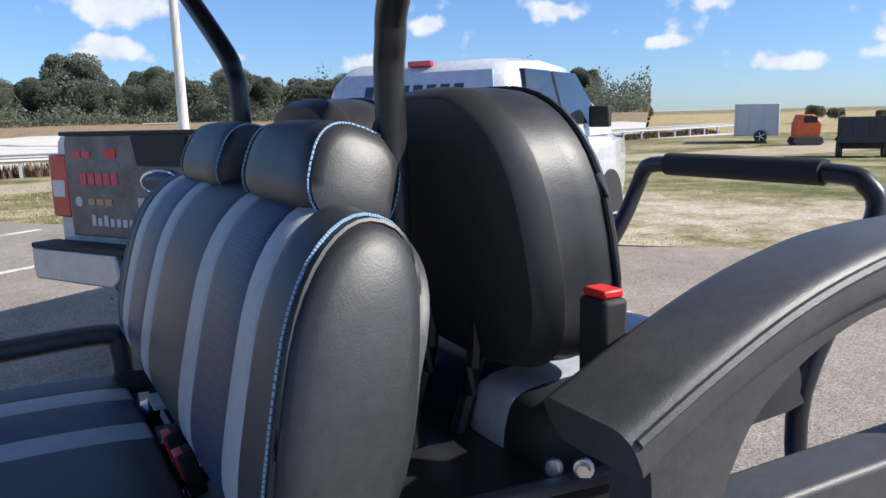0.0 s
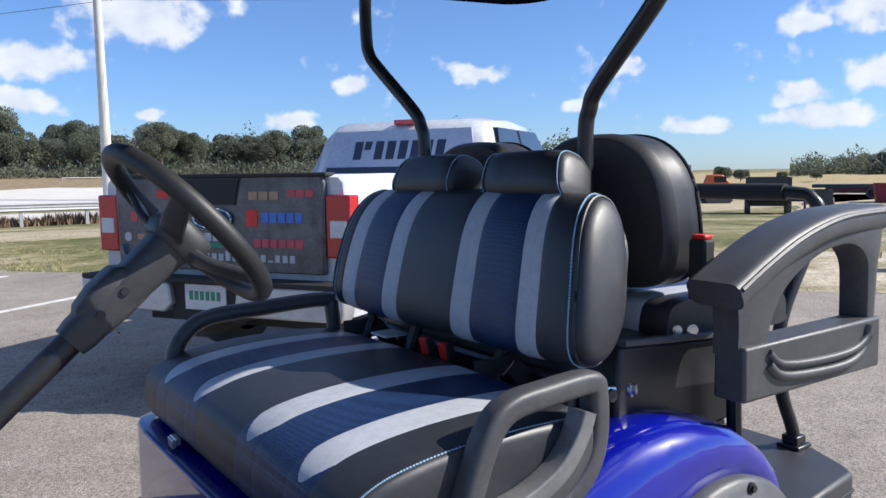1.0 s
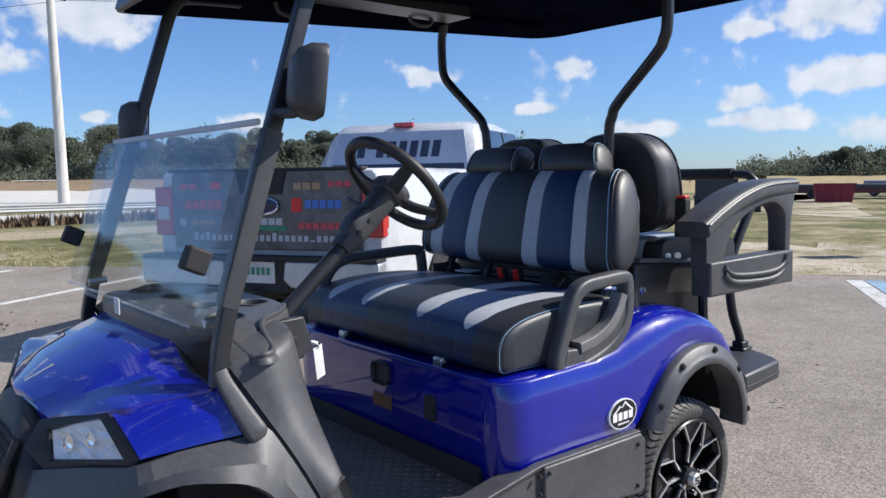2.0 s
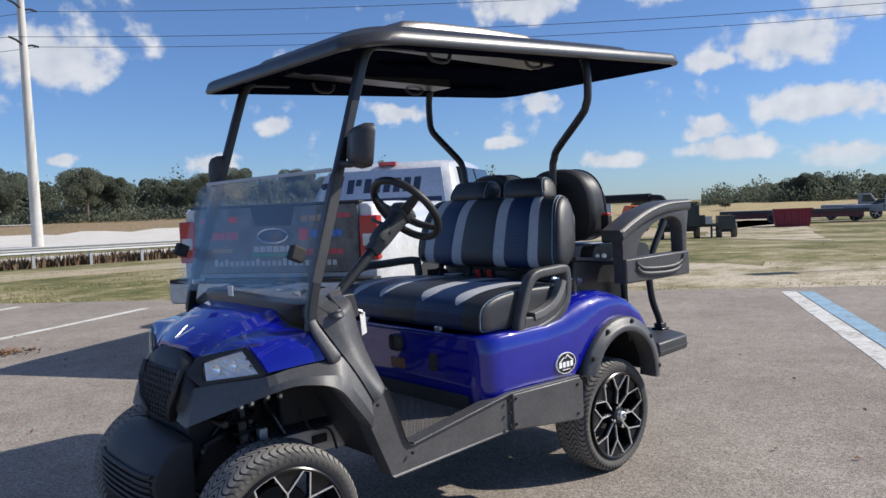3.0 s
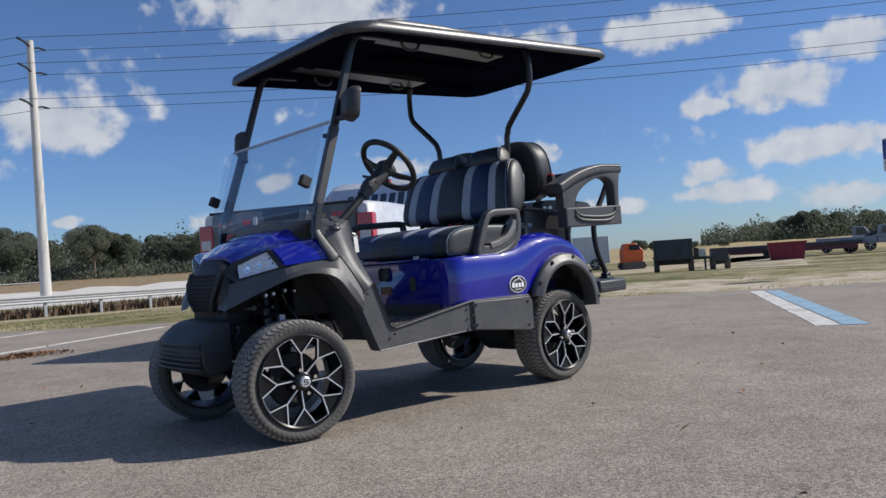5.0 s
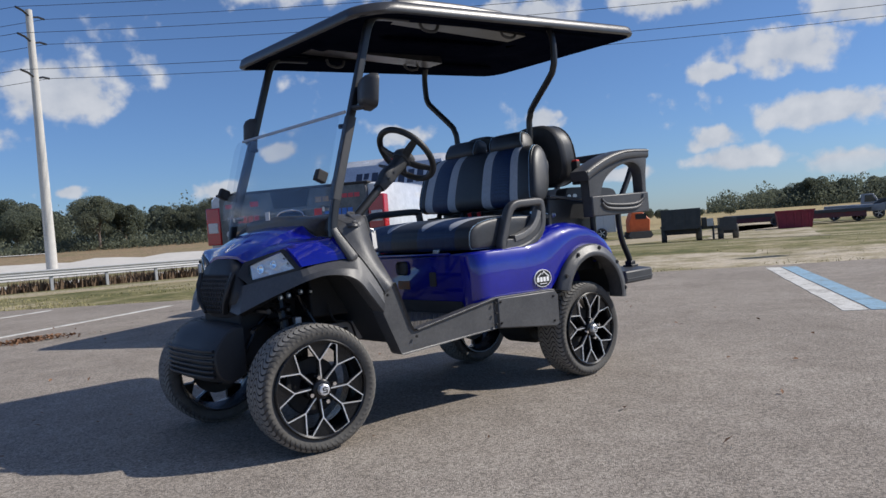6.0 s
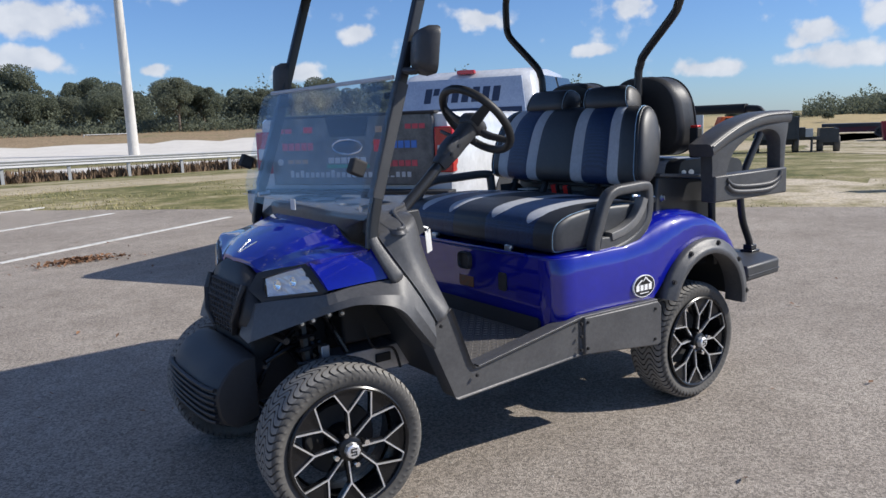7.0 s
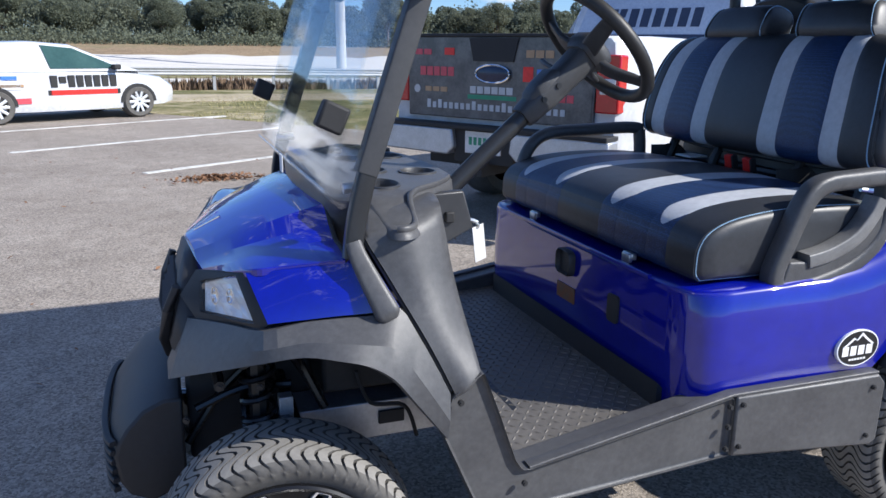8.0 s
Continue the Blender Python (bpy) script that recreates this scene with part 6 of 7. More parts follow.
def cab_section(y, zt, wt):
    h = [(0.98, 1.22), (0.96, 1.32), (wt + 0.05, zt - 0.12), (wt, zt - 0.03), (wt - 0.12, zt)]
    return [(x, y + CABY, z + CABZ * (z > 1.33)) for x, z in h] + [(-x, y + CABY, z + CABZ * (z > 1.33)) for x, z in reversed(h)]


bm = B()
skin(bm, [T(s) for s in (cab_section(2.28, 1.34, 0.86), cab_section(2.42, 1.80, 0.80), cab_section(2.58, 1.93, 0.76), cab_section(3.2, 1.97, 0.77), cab_section(3.9, 1.93, 0.76), cab_section(4.7, 1.35, 0.86))])
cab = part("truck_cab", bm, WHITEPAINT, truck, "white truck cab", smooth=40)
WINDOWWRAP = material("pale_blue_window_wrap", (0.30, 0.36, 0.47), rough=0.22, second=(0.36, 0.42, 0.52), scale=5, coat=0.5)
bm = B()
skin(bm, [T([(x * k, y - d + CABY, z + CABZ) for x, y, z in ((0.80, 2.295, 1.40), (0.70, 2.45, 1.84), (-0.70, 2.45, 1.84), (-0.80, 2.295, 1.40))]) for k, d in ((1.0, -0.02), (1.0, 0.03))])
rear_glass = part("rear_window", bm, WINDOWWRAP, cab, "rear window with a pale printed film")
DARKLETTER = material("dark_blue_print", (0.02, 0.03, 0.06), rough=0.35, scale=20)
for i in range(8):
    if i == 1:
        x0, w, z0, z1 = -0.36, 0.07, 1.66, 1.74
    else:
        x0, w, z0, z1 = -0.47 + i * 0.125 - (0.03 if i > 1 else 0), 0.085, 1.57, 1.74
    bm = B()
    y_at = lambda z: 2.295 + (z - 1.40) / 0.44 * 0.155 - 0.034
    skin(bm, [T([(x, y_at(z) - d + CABY, z + CABZ) for x, z in ((x0, z0), (x0 + w, z0), (x0 + w + 0.012, z1), (x0 + 0.012, z1))]) for d in (-0.01, 0.0)])
    part("window_letter_block", bm, DARKLETTER, rear_glass)
bm = B()
skin(bm, [T([(x, 2.295 + (z - 1.40) / 0.44 * 0.155 - 0.034 - d + CABY, z + CABZ) for x, z in ((-0.75, 1.42), (0.75, 1.42), (0.74, 1.50), (-0.74, 1.50))]) for d in (-0.01, 0.0)])
part("window_print_band", bm, DARKLETTER, rear_glass)
bm = B()
tbox(bm, -0.11, 0.11, 2.49 + CABY, 2.55 + CABY, 1.895 + CABZ, 1.94 + CABZ)
part("third_brake_light", bm, REDLENS, cab, "red high brake light", bevel=0.008)
for s in (-1, 1):
    for y0, y1, z_lo, z_hi, y2, y3 in ((2.52 + CABY, 3.28 + CABY, 1.36, 1.80, 2.72 + CABY, 3.28 + CABY), (3.36 + CABY, 4.40 + CABY, 1.34, 1.80, 3.36 + CABY, 3.95 + CABY)):
        bm = B()
        skin(bm, [T([(s * (0.955 - d), y0, z_lo), (s * (0.955 - d), y1, z_lo), (s * (0.835 - d), y3, z_hi), (s * (0.835 - d), y2, z_hi)]) for d in (-0.012, 0.04)])
        part("side_window", bm, CARGLASS, cab, "dark tinted side window")
    bm = B()
    tbox(bm, s * 0.98, s * 1.18, 4.15, 4.25, 1.30, 1.50)
    part("door_mirror", bm, MATBLACK, truck, bevel=0.02)
    bm = B()
    tbox(bm, s * 0.80, s * 0.965, -0.012, 0.10, 0.90, 1.27)
    lamp = part("tail_light", bm, REDLENS, truck, "red tail light with a white reversing lens", bevel=0.012)
    bm = B()
    tbox(bm, s * 0.83, s * 0.94, -0.018, 0.02, 1.02, 1.12)
    part("reversing_lens", bm, WHITELABEL, lamp, bevel=0.006)
# tailgate
bm = B()
skin(bm, [T([(x * k, y, z) for x, z in ((-0.79, 0.80), (0.79, 0.80), (0.80, 1.33), (0.78, 1.38), (-0.78, 1.38), (-0.80, 1.33))]) for y, k in ((0.05, 1.0), (-0.01, 1.0), (-0.02, 0.99))])
gate = part("tailgate", bm, WRAP, truck, "dark printed tailgate with sponsor marks", bevel=0.008)
bm = B()
tbox(bm, -0.82, 0.82, -0.03, 0.08, 1.375, 1.40)
part("tailgate_cap", bm, MATBLACK, gate, bevel=0.008)
tquad("gate_handle", ((-0.17, 1.21), (0.17, 1.21), (0.21, 1.37), (-0.21, 1.37)), -0.02, MATBLACK, gate, "black tailgate handle recess", 0.012)
bm = B()
skin(bm, [T([(x * 0.145 * k, -0.02 - d, 1.125 + z * 0.062 * k) for x, z in disc(1, 28)]) for k, d in ((1.0, 0.0), (1.0, 0.012), (0.85, 0.018))])
badge = part("oval_badge", bm, material("dark_badge", (0.012, 0.02, 0.05), rough=0.2, scale=9), gate, "dark oval badge with a bright rim")
bm = B()
sweep(bm, T([(x * 0.145, -0.036, 1.125 + z * 0.062) for x, z in disc(1, 28)]), disc(0.008, 6), True)
part("badge_rim", bm, CHROME, badge)
PINK = material("red_print", (0.50, 0.06, 0.08), rough=0.4, scale=20)
BLUEP = material("blue_print", (0.05, 0.16, 0.50), rough=0.4, scale=20)
GREENP = material("green_print", (0.02, 0.22, 0.12), rough=0.4, scale=20)
GREYP = material("grey_print", (0.55, 0.56, 0.57), rough=0.4, second=(0.45, 0.45, 0.46), scale=20)
ORANGEP = material("tan_print", (0.35, 0.22, 0.12), rough=0.4, scale=20)
for x0, x1, z0, z1, mat in ((-0.67, -0.34, 1.10, 1.165, PINK), (0.25, 0.33, 1.08, 1.18, RED), (0.36, 0.66, 1.105, 1.165, BLUEP), (-0.22, 0.20, 0.945, 0.975, GREENP), (-0.20, 0.18, 0.985, 1.035, GREYP),
                            (0.30, 0.66, 0.955, 1.005, PINK), (-0.72, -0.55, 1.25, 1.29, PINK), (-0.44, -0.35, 1.25, 1.30, RED), (0.27, 0.50, 1.24, 1.29, ORANGEP), (0.55, 0.74, 1.26, 1.30, PINK), (-0.62, -0.40, 0.985, 1.02, ORANGEP)):
    n = max(1, int((x1 - x0) / 0.06))
    for i in range(n):
        a = x0 + (x1 - x0) * i / n
        b = a + (x1 - x0) / n * (0.82 if n > 1 and mat not in (GREENP,) else 1.0)
        tquad("sponsor_mark", ((a, z0), (b, z0), (b, z1), (a, z1)), -0.02, mat, gate)
bm = B()
skin(bm, [T([(-0.70 + x * 0.03, -0.02 - d, 1.0 + z * 0.03) for x, z in disc(1, 18)]) for d in (0, 0.004)])
part("round_sticker", bm, GREYP, gate)
for i in range(23):
    a = -0.60 + i * 0.0525
    h = 0.062 if i in (0, 2, 8, 13) else (0.012 if i == 19 else 0.044)
    tquad("web_letter_block", ((a, 0.865), (a + 0.034, 0.865), (a + 0.034, 0.865 + h), (a, 0.865 + h)), -0.02, GREYP, gate)
# bumper, plate, hitch
for s in (-1, 1):
    bm = B()
    skin(bm, [T([(s * 0.30, y, 0.545), (s * 0.97, y, 0.55), (s * 0.99, y, 0.60), (s * 0.99, y, 0.735), (s * 0.26, y, 0.735), (s * 0.24, y, 0.60)]) for y in (-0.02, -0.16)])
    part("bumper_half", bm, ALUMINIUM, truck, "bright steel rear bumper", bevel=0.012)
bm = B()
tbox(bm, -0.98, 0.98, -0.165, 0.0, 0.735, 0.765)
tbox(bm, -0.26, 0.26, -0.12, 0.05, 0.50, 0.74)
part("bumper_step", bm, MATBLACK, truck, bevel=0.006)
bm = B()
tbox(bm, -0.155, 0.155, -0.128, -0.12, 0.57, 0.725)
plate = part("licence_plate", bm, WHITELABEL, truck, "white licence plate on the rear bumper")
for i in range(6):
    tquad("plate_bar", ((-0.12 + i * 0.042, 0.63), (-0.095 + i * 0.042, 0.63), (-0.095 + i * 0.042, 0.685), (-0.12 + i * 0.042, 0.685)), -0.128, GREENP, plate)
bm = B()
tbox(bm, -0.05, 0.05, -0.2, 0.3, 0.42, 0.52)
tbox(bm, -0.75, 0.75, 0.2, 5.2, 0.42, 0.56)
part("truck_underbody", bm, MATBLACK, truck)


def road_wheel(m, r, w, parent, spokes, rim_mat=MACHINED):
    """A car wheel: tyre, rim dish and spokes; m carries its axle along x."""
    bm = B()
    prof = [(r * 0.66, -w / 2), (r * 0.9, -w / 2 - 0.01), (r * 0.98, -w / 2 + 0.02), (r, -w / 4), (r, w / 4), (r * 0.98, w / 2 - 0.02), (r * 0.9, w / 2 + 0.01), (r * 0.66, w / 2)]
    lathe(bm, prof, 36, "x")
    bm.transform(m)
    wheel = part("wheel", bm, RUBBER, parent, "road wheel with a bright alloy rim")
    bm = B()
    lathe(bm, [(r * 0.67, -w / 2), (r * 0.64, -w / 2 - 0.004), (r * 0.60, -w / 2 + 0.03), (r * 0.55, 0.0), (0.0, 0.0)], 30, "x")
    bm.transform(m)
    part("rim_dish", bm, MATBLACK, wheel)
    for k in range(spokes):
        a = 2 * math.pi * k / spokes
        bm = B()
        sweep(bm, [(-w / 2 + 0.005, 0.02 * math.cos(a), 0.02 * math.sin(a)), (-w / 2 + 0.0, r * 0.66 * math.cos(a), r * 0.66 * math.sin(a))], rrect(0.05, 0.02, 0.006), up=(1, 0, 0))
        bm.transform(m)
        part("rim_spoke", bm, rim_mat, wheel)
    return wheel


for s in (-1, 1):
    for y in (1.25, 4.85):
        bm = B()
        skin(bm, [T([(s * xx, y + 0.46 * math.cos(radians(a)), 0.40 + 0.46 * math.sin(radians(a))) for a in range(0, 181, 15)]) for xx in (0.6, 1.006)])
        part("truck_wheel_arch", bm, MATBLACK, truck)
        road_wheel(TM @ pose(s * 0.86, y, 0.395, 0, 0, 0 if s < 0 else 180), 0.395, 0.26, truck, 6)

# ---- white hatchback ----
CM = truck_matrix((-1.62, 13.4, 0), (0.86, 0.51)) @ Matrix.Diagonal((0.96, 0.96, 0.90, 1.0))   # local x towards its nose, y away
car = thing("white_car", "white printed hatchback parked across the lot", "car", (-1.62, 13.4, 0))


def K(ring):
    return [CM @ Vector(p) for p in ring]


def car_section(x, zlo, zhi, w):
    h = [(-w + 0.03, zlo), (-w, zlo + 0.12), (-w - 0.005, (zlo + zhi) / 2), (-w + 0.03, zhi - 0.05), (-w + 0.12, zhi)]
    return [(x, y + 0.85, z) for y, z in h] + [(x, -y + 0.85, z) for y, z in reversed(h)]


bm = B()
skin(bm, [K(car_section(*s)) for s in ((-2.15, 0.40, 0.85, 0.72), (-2.08, 0.30, 1.0, 0.80), (-1.6, 0.22, 1.02, 0.89), (-0.6, 0.20, 0.98, 0.90), (0.6, 0.20, 0.96, 0.90), (1.3, 0.22, 0.90, 0.89), (1.85, 0.25, 0.80, 0.84), (2.12, 0.30, 0.66, 0.72), (2.2, 0.38, 0.55, 0.55))])
carbody = part("car_body", bm, WHITEPAINT, car, "white car body", smooth=45)


def car_roof(x, z, w):
    h = [(-0.88, 0.93), (-w - 0.06, z - 0.12), (-w, z - 0.03), (-w + 0.12, z)]
    return [(x, y + 0.85, zz) for y, zz in h] + [(x, -y + 0.85, zz) for y, zz in reversed(h)]


bm = B()
skin(bm, [K(car_roof(*s)) for s in ((-2.05, 0.98, 0.7), (-1.75, 1.30, 0.62), (-1.3, 1.43, 0.62), (-0.5, 1.48, 0.63), (0.2, 1.43, 0.62), (1.35, 0.95, 0.72))])
cabin = part("car_cabin", bm, WHITEPAINT, car, "white car roof and pillars", smooth=45)
GREENGLASS = material("greenish_car_glass", (0.03, 0.07, 0.06), rough=0.06, scale=2, coat=0.6)
PALEGLASS = material("printed_window_film", (0.5, 0.52, 0.53), rough=0.25, second=(0.62, 0.62, 0.62), scale=4)
for pts, mat in ((((-1.62, 1.02), (-1.50, 1.27), (-1.28, 1.36), (-1.22, 1.0)), CARGLASS), (((-1.16, 1.0), (-1.12, 1.37), (-0.45, 1.415), (-0.38, 0.985)), PALEGLASS), (((-0.30, 0.985), (-0.36, 1.41), (0.18, 1.36), (0.98, 0.985)), GREENGLASS)):
    bm = B()
    skin(bm, [K([(x, 0.85 - (0.88 - (z - 0.93) * 0.44) - 0.012 + d, z) for x, z in pts]) for d in (0.0, 0.04)])
    part("side_window", bm, mat, cabin)
for i in range(8):
    x0 = -0.34 + i * 0.155
    z0, z1 = (0.64, 0.86) if i != 1 else (0.72, 0.84)
    bm = B()
    skin(bm, [K([(x, -0.062 - d, z) for x, z in ((x0, z0), (x0 + 0.115, z0), (x0 + 0.115, z1), (x0, z1))]) for d in (-0.03, 0.0)])
    part("door_letter_block", bm, MATBLACK, carbody)
for x0, x1, z0, z1, mat in ((-0.36, 0.86, 0.50, 0.59, RED), (-0.40, -0.34, 0.50, 0.59, MATBLACK), (0.86, 0.92, 0.50, 0.59, MATBLACK), (-1.25, -0.85, 0.62, 0.80, PALEGLASS), (-1.15, -0.9, 0.78, 0.86, BLUEP), (-1.0, -0.7, 0.36, 0.46, PINK), (-1.2, -0.8, 0.66, 0.71, ORANGEP)):
    bm = B()
    skin(bm, [K([(x, -0.064 - d, z) for x, z in ((x0, z0), (x1, z0), (x1, z1), (x0, z1))]) for d in (-0.03, 0.0)])
    part("door_print", bm, mat, carbody)
bm = B()
box(bm, 0.78, 0.92, -0.18, -0.04, 0.96, 1.06, CM)
part("door_mirror", bm, MATBLACK, car, bevel=0.02)
bm = B()
skin(bm, [K([(x, y - d, z) for x, y, z in ((1.75, 0.02, 0.70), (2.08, 0.14, 0.62), (2.05, 0.12, 0.72), (1.75, 0.02, 0.78))]) for d in (-0.02, 0.02)])
part("headlight", bm, CLEAR, car)
for x in (-1.28, 1.28):
    bm = B()
    skin(bm, [K([(x + 0.36 * math.cos(radians(a)), y, 0.32 + 0.36 * math.sin(radians(a))) for a in range(0, 181, 15)]) for y in (-0.066, 0.3)])
    part("wheel_arch", bm, MATBLACK, car)
    for y, flip in ((0.03, 0), (1.67, 180)):
        road_wheel(CM @ pose(x, y, 0.315, 0, 0, 90 + flip), 0.315, 0.2, car, 10)

# ---- utility pole and lines ----
PX, PY, PH = 15.0, 66.0, 21.3
POLE = material("weathered_concrete_pole", (0.52, 0.50, 0.46), rough=0.85, second=(0.60, 0.58, 0.54), scale=1.5, grain=0.3, grain_scale=60)
pole = thing("utility_pole", "tall weathered utility pole with short crossarms", "utility pole", (PX, PY, 0))
bm = B()
sweep(bm, [(PX, PY, -1.0), (PX - 0.1, PY, PH)], disc(0.46, 14), scale=lambda t: 1.0 - 0.42 * t)
part("pole_shaft", bm, POLE, pole)
LINEDIR = Vector((0.70, -0.714, 0))
ACROSS = Vector((0.714, 0.70, 0))
FAR_POLE = Vector((PX, PY, 0)) + LINEDIR * 118
for z in (PH - 0.6, PH - 2.7, PH - 5.6):
    for s in (-1, 1):
        bm = B()
        a = Vector((PX, PY, z))
        tip = a + ACROSS * s * 1.9 + Vector((0, 0, 0.35))
        sweep(bm, [a, a + ACROSS * s * 1.0 + Vector((0, 0, 0.3)), tip], disc(0.09, 6))
        arm = part("crossarm", bm, STEEL, pole, "dark insulator arm")
        bm = B()
        start = tip
        end = FAR_POLE + ACROSS * s * 1.9 + Vector((0, 0, z + 2.0))
        for e, sag in ((end, 2.2), (start - LINEDIR * 118 + Vector((0, 0, 0.5)), 2.2)):
            pts = [start.lerp(e, t / 24) - Vector((0, 0, sag * 4 * (t / 24) * (1 - t / 24))) for t in range(25)]
            sweep(bm, pts, disc(0.022, 5))
        part("power_line", bm, MATBLACK, pole, "dark sagging power line")

# ---- guardrail and fence ----
RAILSTEEL = material("galvanised_steel", (0.36, 0.37, 0.38), rough=0.6, metal=0.2, second=(0.46, 0.46, 0.46), scale=3, amount=0.5)
ra, rb_ = Vector((-40, 20.5, 0)), Vector((60, 46.5, 0))
rail_dir = (rb_ - ra).normalized()
rail = thing("guardrail", "galvanised steel guardrail on posts beside the track", "guardrail", (10, 33, 0))
bm = B()
prof = [(-0.02, 0.16), (0.03, 0.12), (-0.03, 0.04), (0.02, 0.0), (-0.03, -0.04), (0.03, -0.12), (-0.02, -0.16), (-0.035, -0.16), (0.012, -0.12), (-0.045, -0.04), (0.005, 0.0), (-0.045, 0.04), (0.012, 0.12), (-0.035, 0.16)]
beam = [ra.lerp(rb_, k / 60) for k in range(61)]
sweep(bm, [Vector((p.x, p.y, gz(p.x, p.y) + 0.74)) for p in beam], prof)
part("rail_beam", bm, RAILSTEEL, rail, "corrugated galvanised beam")
bm = B()
box(bm, -0.06, 0.06, 0.06, 0.2, -0.2, 0.80)
first = part("rail_post", bm, RAILSTEEL, rail)
post_mesh = first.data
first.matrix_basis = Matrix.Translation((ra.x, ra.y, gz(ra.x, ra.y) + 0.06))
for i in range(1, 40):
    o = new("rail_post", post_mesh)
    o.parent = rail
    o.matrix_parent_inverse = Matrix.Translation(-rail.location)
    at = ra + rail_dir * (2.55 * i)
    o.matrix_basis = Matrix.Translation((at.x, at.y, gz(at.x, at.y) + 0.06))
fence = thing("chain_fence", "thin chain-link fence with a top rail across the field", "fence", (83, 109, 0))
bm = B()
fa, fb = Vector((16, 92.5, 0)), Vector((150, 126, 0))
for z in (1.40, 0.2):
    sweep(bm, [fa + Vector((0, 0, z)), fb + Vector((0, 0, z))], disc(0.05, 6))
part("fence_rail", bm, RAILSTEEL, fence)
bm = B()
fd = (fb - fa).normalized()
for i in range(34):
    p = fa + fd * (i * 4)
    sweep(bm, [p - Vector((0, 0, 1.2)), p + Vector((0, 0, 1.45))], disc(0.05, 6))
part("fence_posts", bm, RAILSTEEL, fence)

# land rising to the trees, and a low crest of dry field towards the yard
def rise(name, az0, az1, profile, mat, label):
    bm = B()
    rows = []
    for i in range(60):
        az = az0 + (az1 - az0) * i / 59
        rows.append([(math.sin(radians(az)) * d, math.cos(radians(az)) * d, h + (0.25 * noise.noise((az * 0.4, d, 0)) if h > 0.2 else 0)) for d, h in profile])
    skin(bm, rows, closed=False, caps=False)
    tagged(part(name, bm, mat, smooth=80), label, "field", kind="structure")


STRAW = ground_material("straw_field", [(0.30, 0.235, 0.12), (0.42, 0.33, 0.175), (0.22, 0.20, 0.10)], 0.05, 0.6, 0.95, 0.6, (0.8, 1.2), 8.0)
BROWNFIELD = ground_material("brown_dry_field", [(0.20, 0.145, 0.09), (0.29, 0.215, 0.135), (0.19, 0.175, 0.09)], 0.05, 0.5, 0.95, 0.6, (0.75, 1.2), 6.0)
rise("field_crest", 46, 94, ((70, -0.72), (95, -0.35), (112, 0.35), (140, 0.75), (180, -0.8)), STRAW, "low crest of straw-yellow field")
rise("field_bank", -48, 46, ((62, -0.72), (75, -0.3), (83, 0.34), (90, 0.9), (102, 1.75), (130, 2.1), (170, 1.5), (220, -0.9)), BROWNFIELD, "brown dry field rising to the trees")
rise("sand_strip", -48, 46, ((61, -0.66), (75, -0.25), (83, 0.40)), CONCRETE, "pale sandy strip along the foot of the field")

# ---- plants ----
def foliage(name, dark, light):
    m = material(name, dark, rough=0.75, second=light, scale=0.7, amount=0.5, spec=0.2)
    t = m.node_tree
    b = t.nodes["Principled BSDF"]
    thin = t.nodes.new("ShaderNodeBsdfTranslucent")
    t.links.new(b.inputs["Base Color"].links[0].from_socket, thin.inputs["Color"])
    mix = t.nodes.new("ShaderNodeMixShader")
    mix.inputs[0].default_value = 0.45
    t.links.new(b.outputs[0], mix.inputs[1])
    t.links.new(thin.outputs[0], mix.inputs[2])
    t.links.new(mix.outputs[0], t.nodes["Material Output"].inputs[0])
    return m


# leaf greens paled towards blue-grey: distance haze put into the colour
LEAF = foliage("dull_green_leaves", (0.13, 0.15, 0.105), (0.20, 0.22, 0.16))
LEAF2 = foliage("olive_leaves", (0.15, 0.17, 0.12), (0.22, 0.235, 0.17))
BARK = material("grey_bark", (0.13, 0.10, 0.08), rough=0.9, scale=6, relief=0.5, relief_scale=12)
WEED = material("brown_weeds", (0.12, 0.075, 0.05), rough=0.9, second=(0.22, 0.15, 0.09), scale=4, amount=0.6)
rng = random.Random(5)


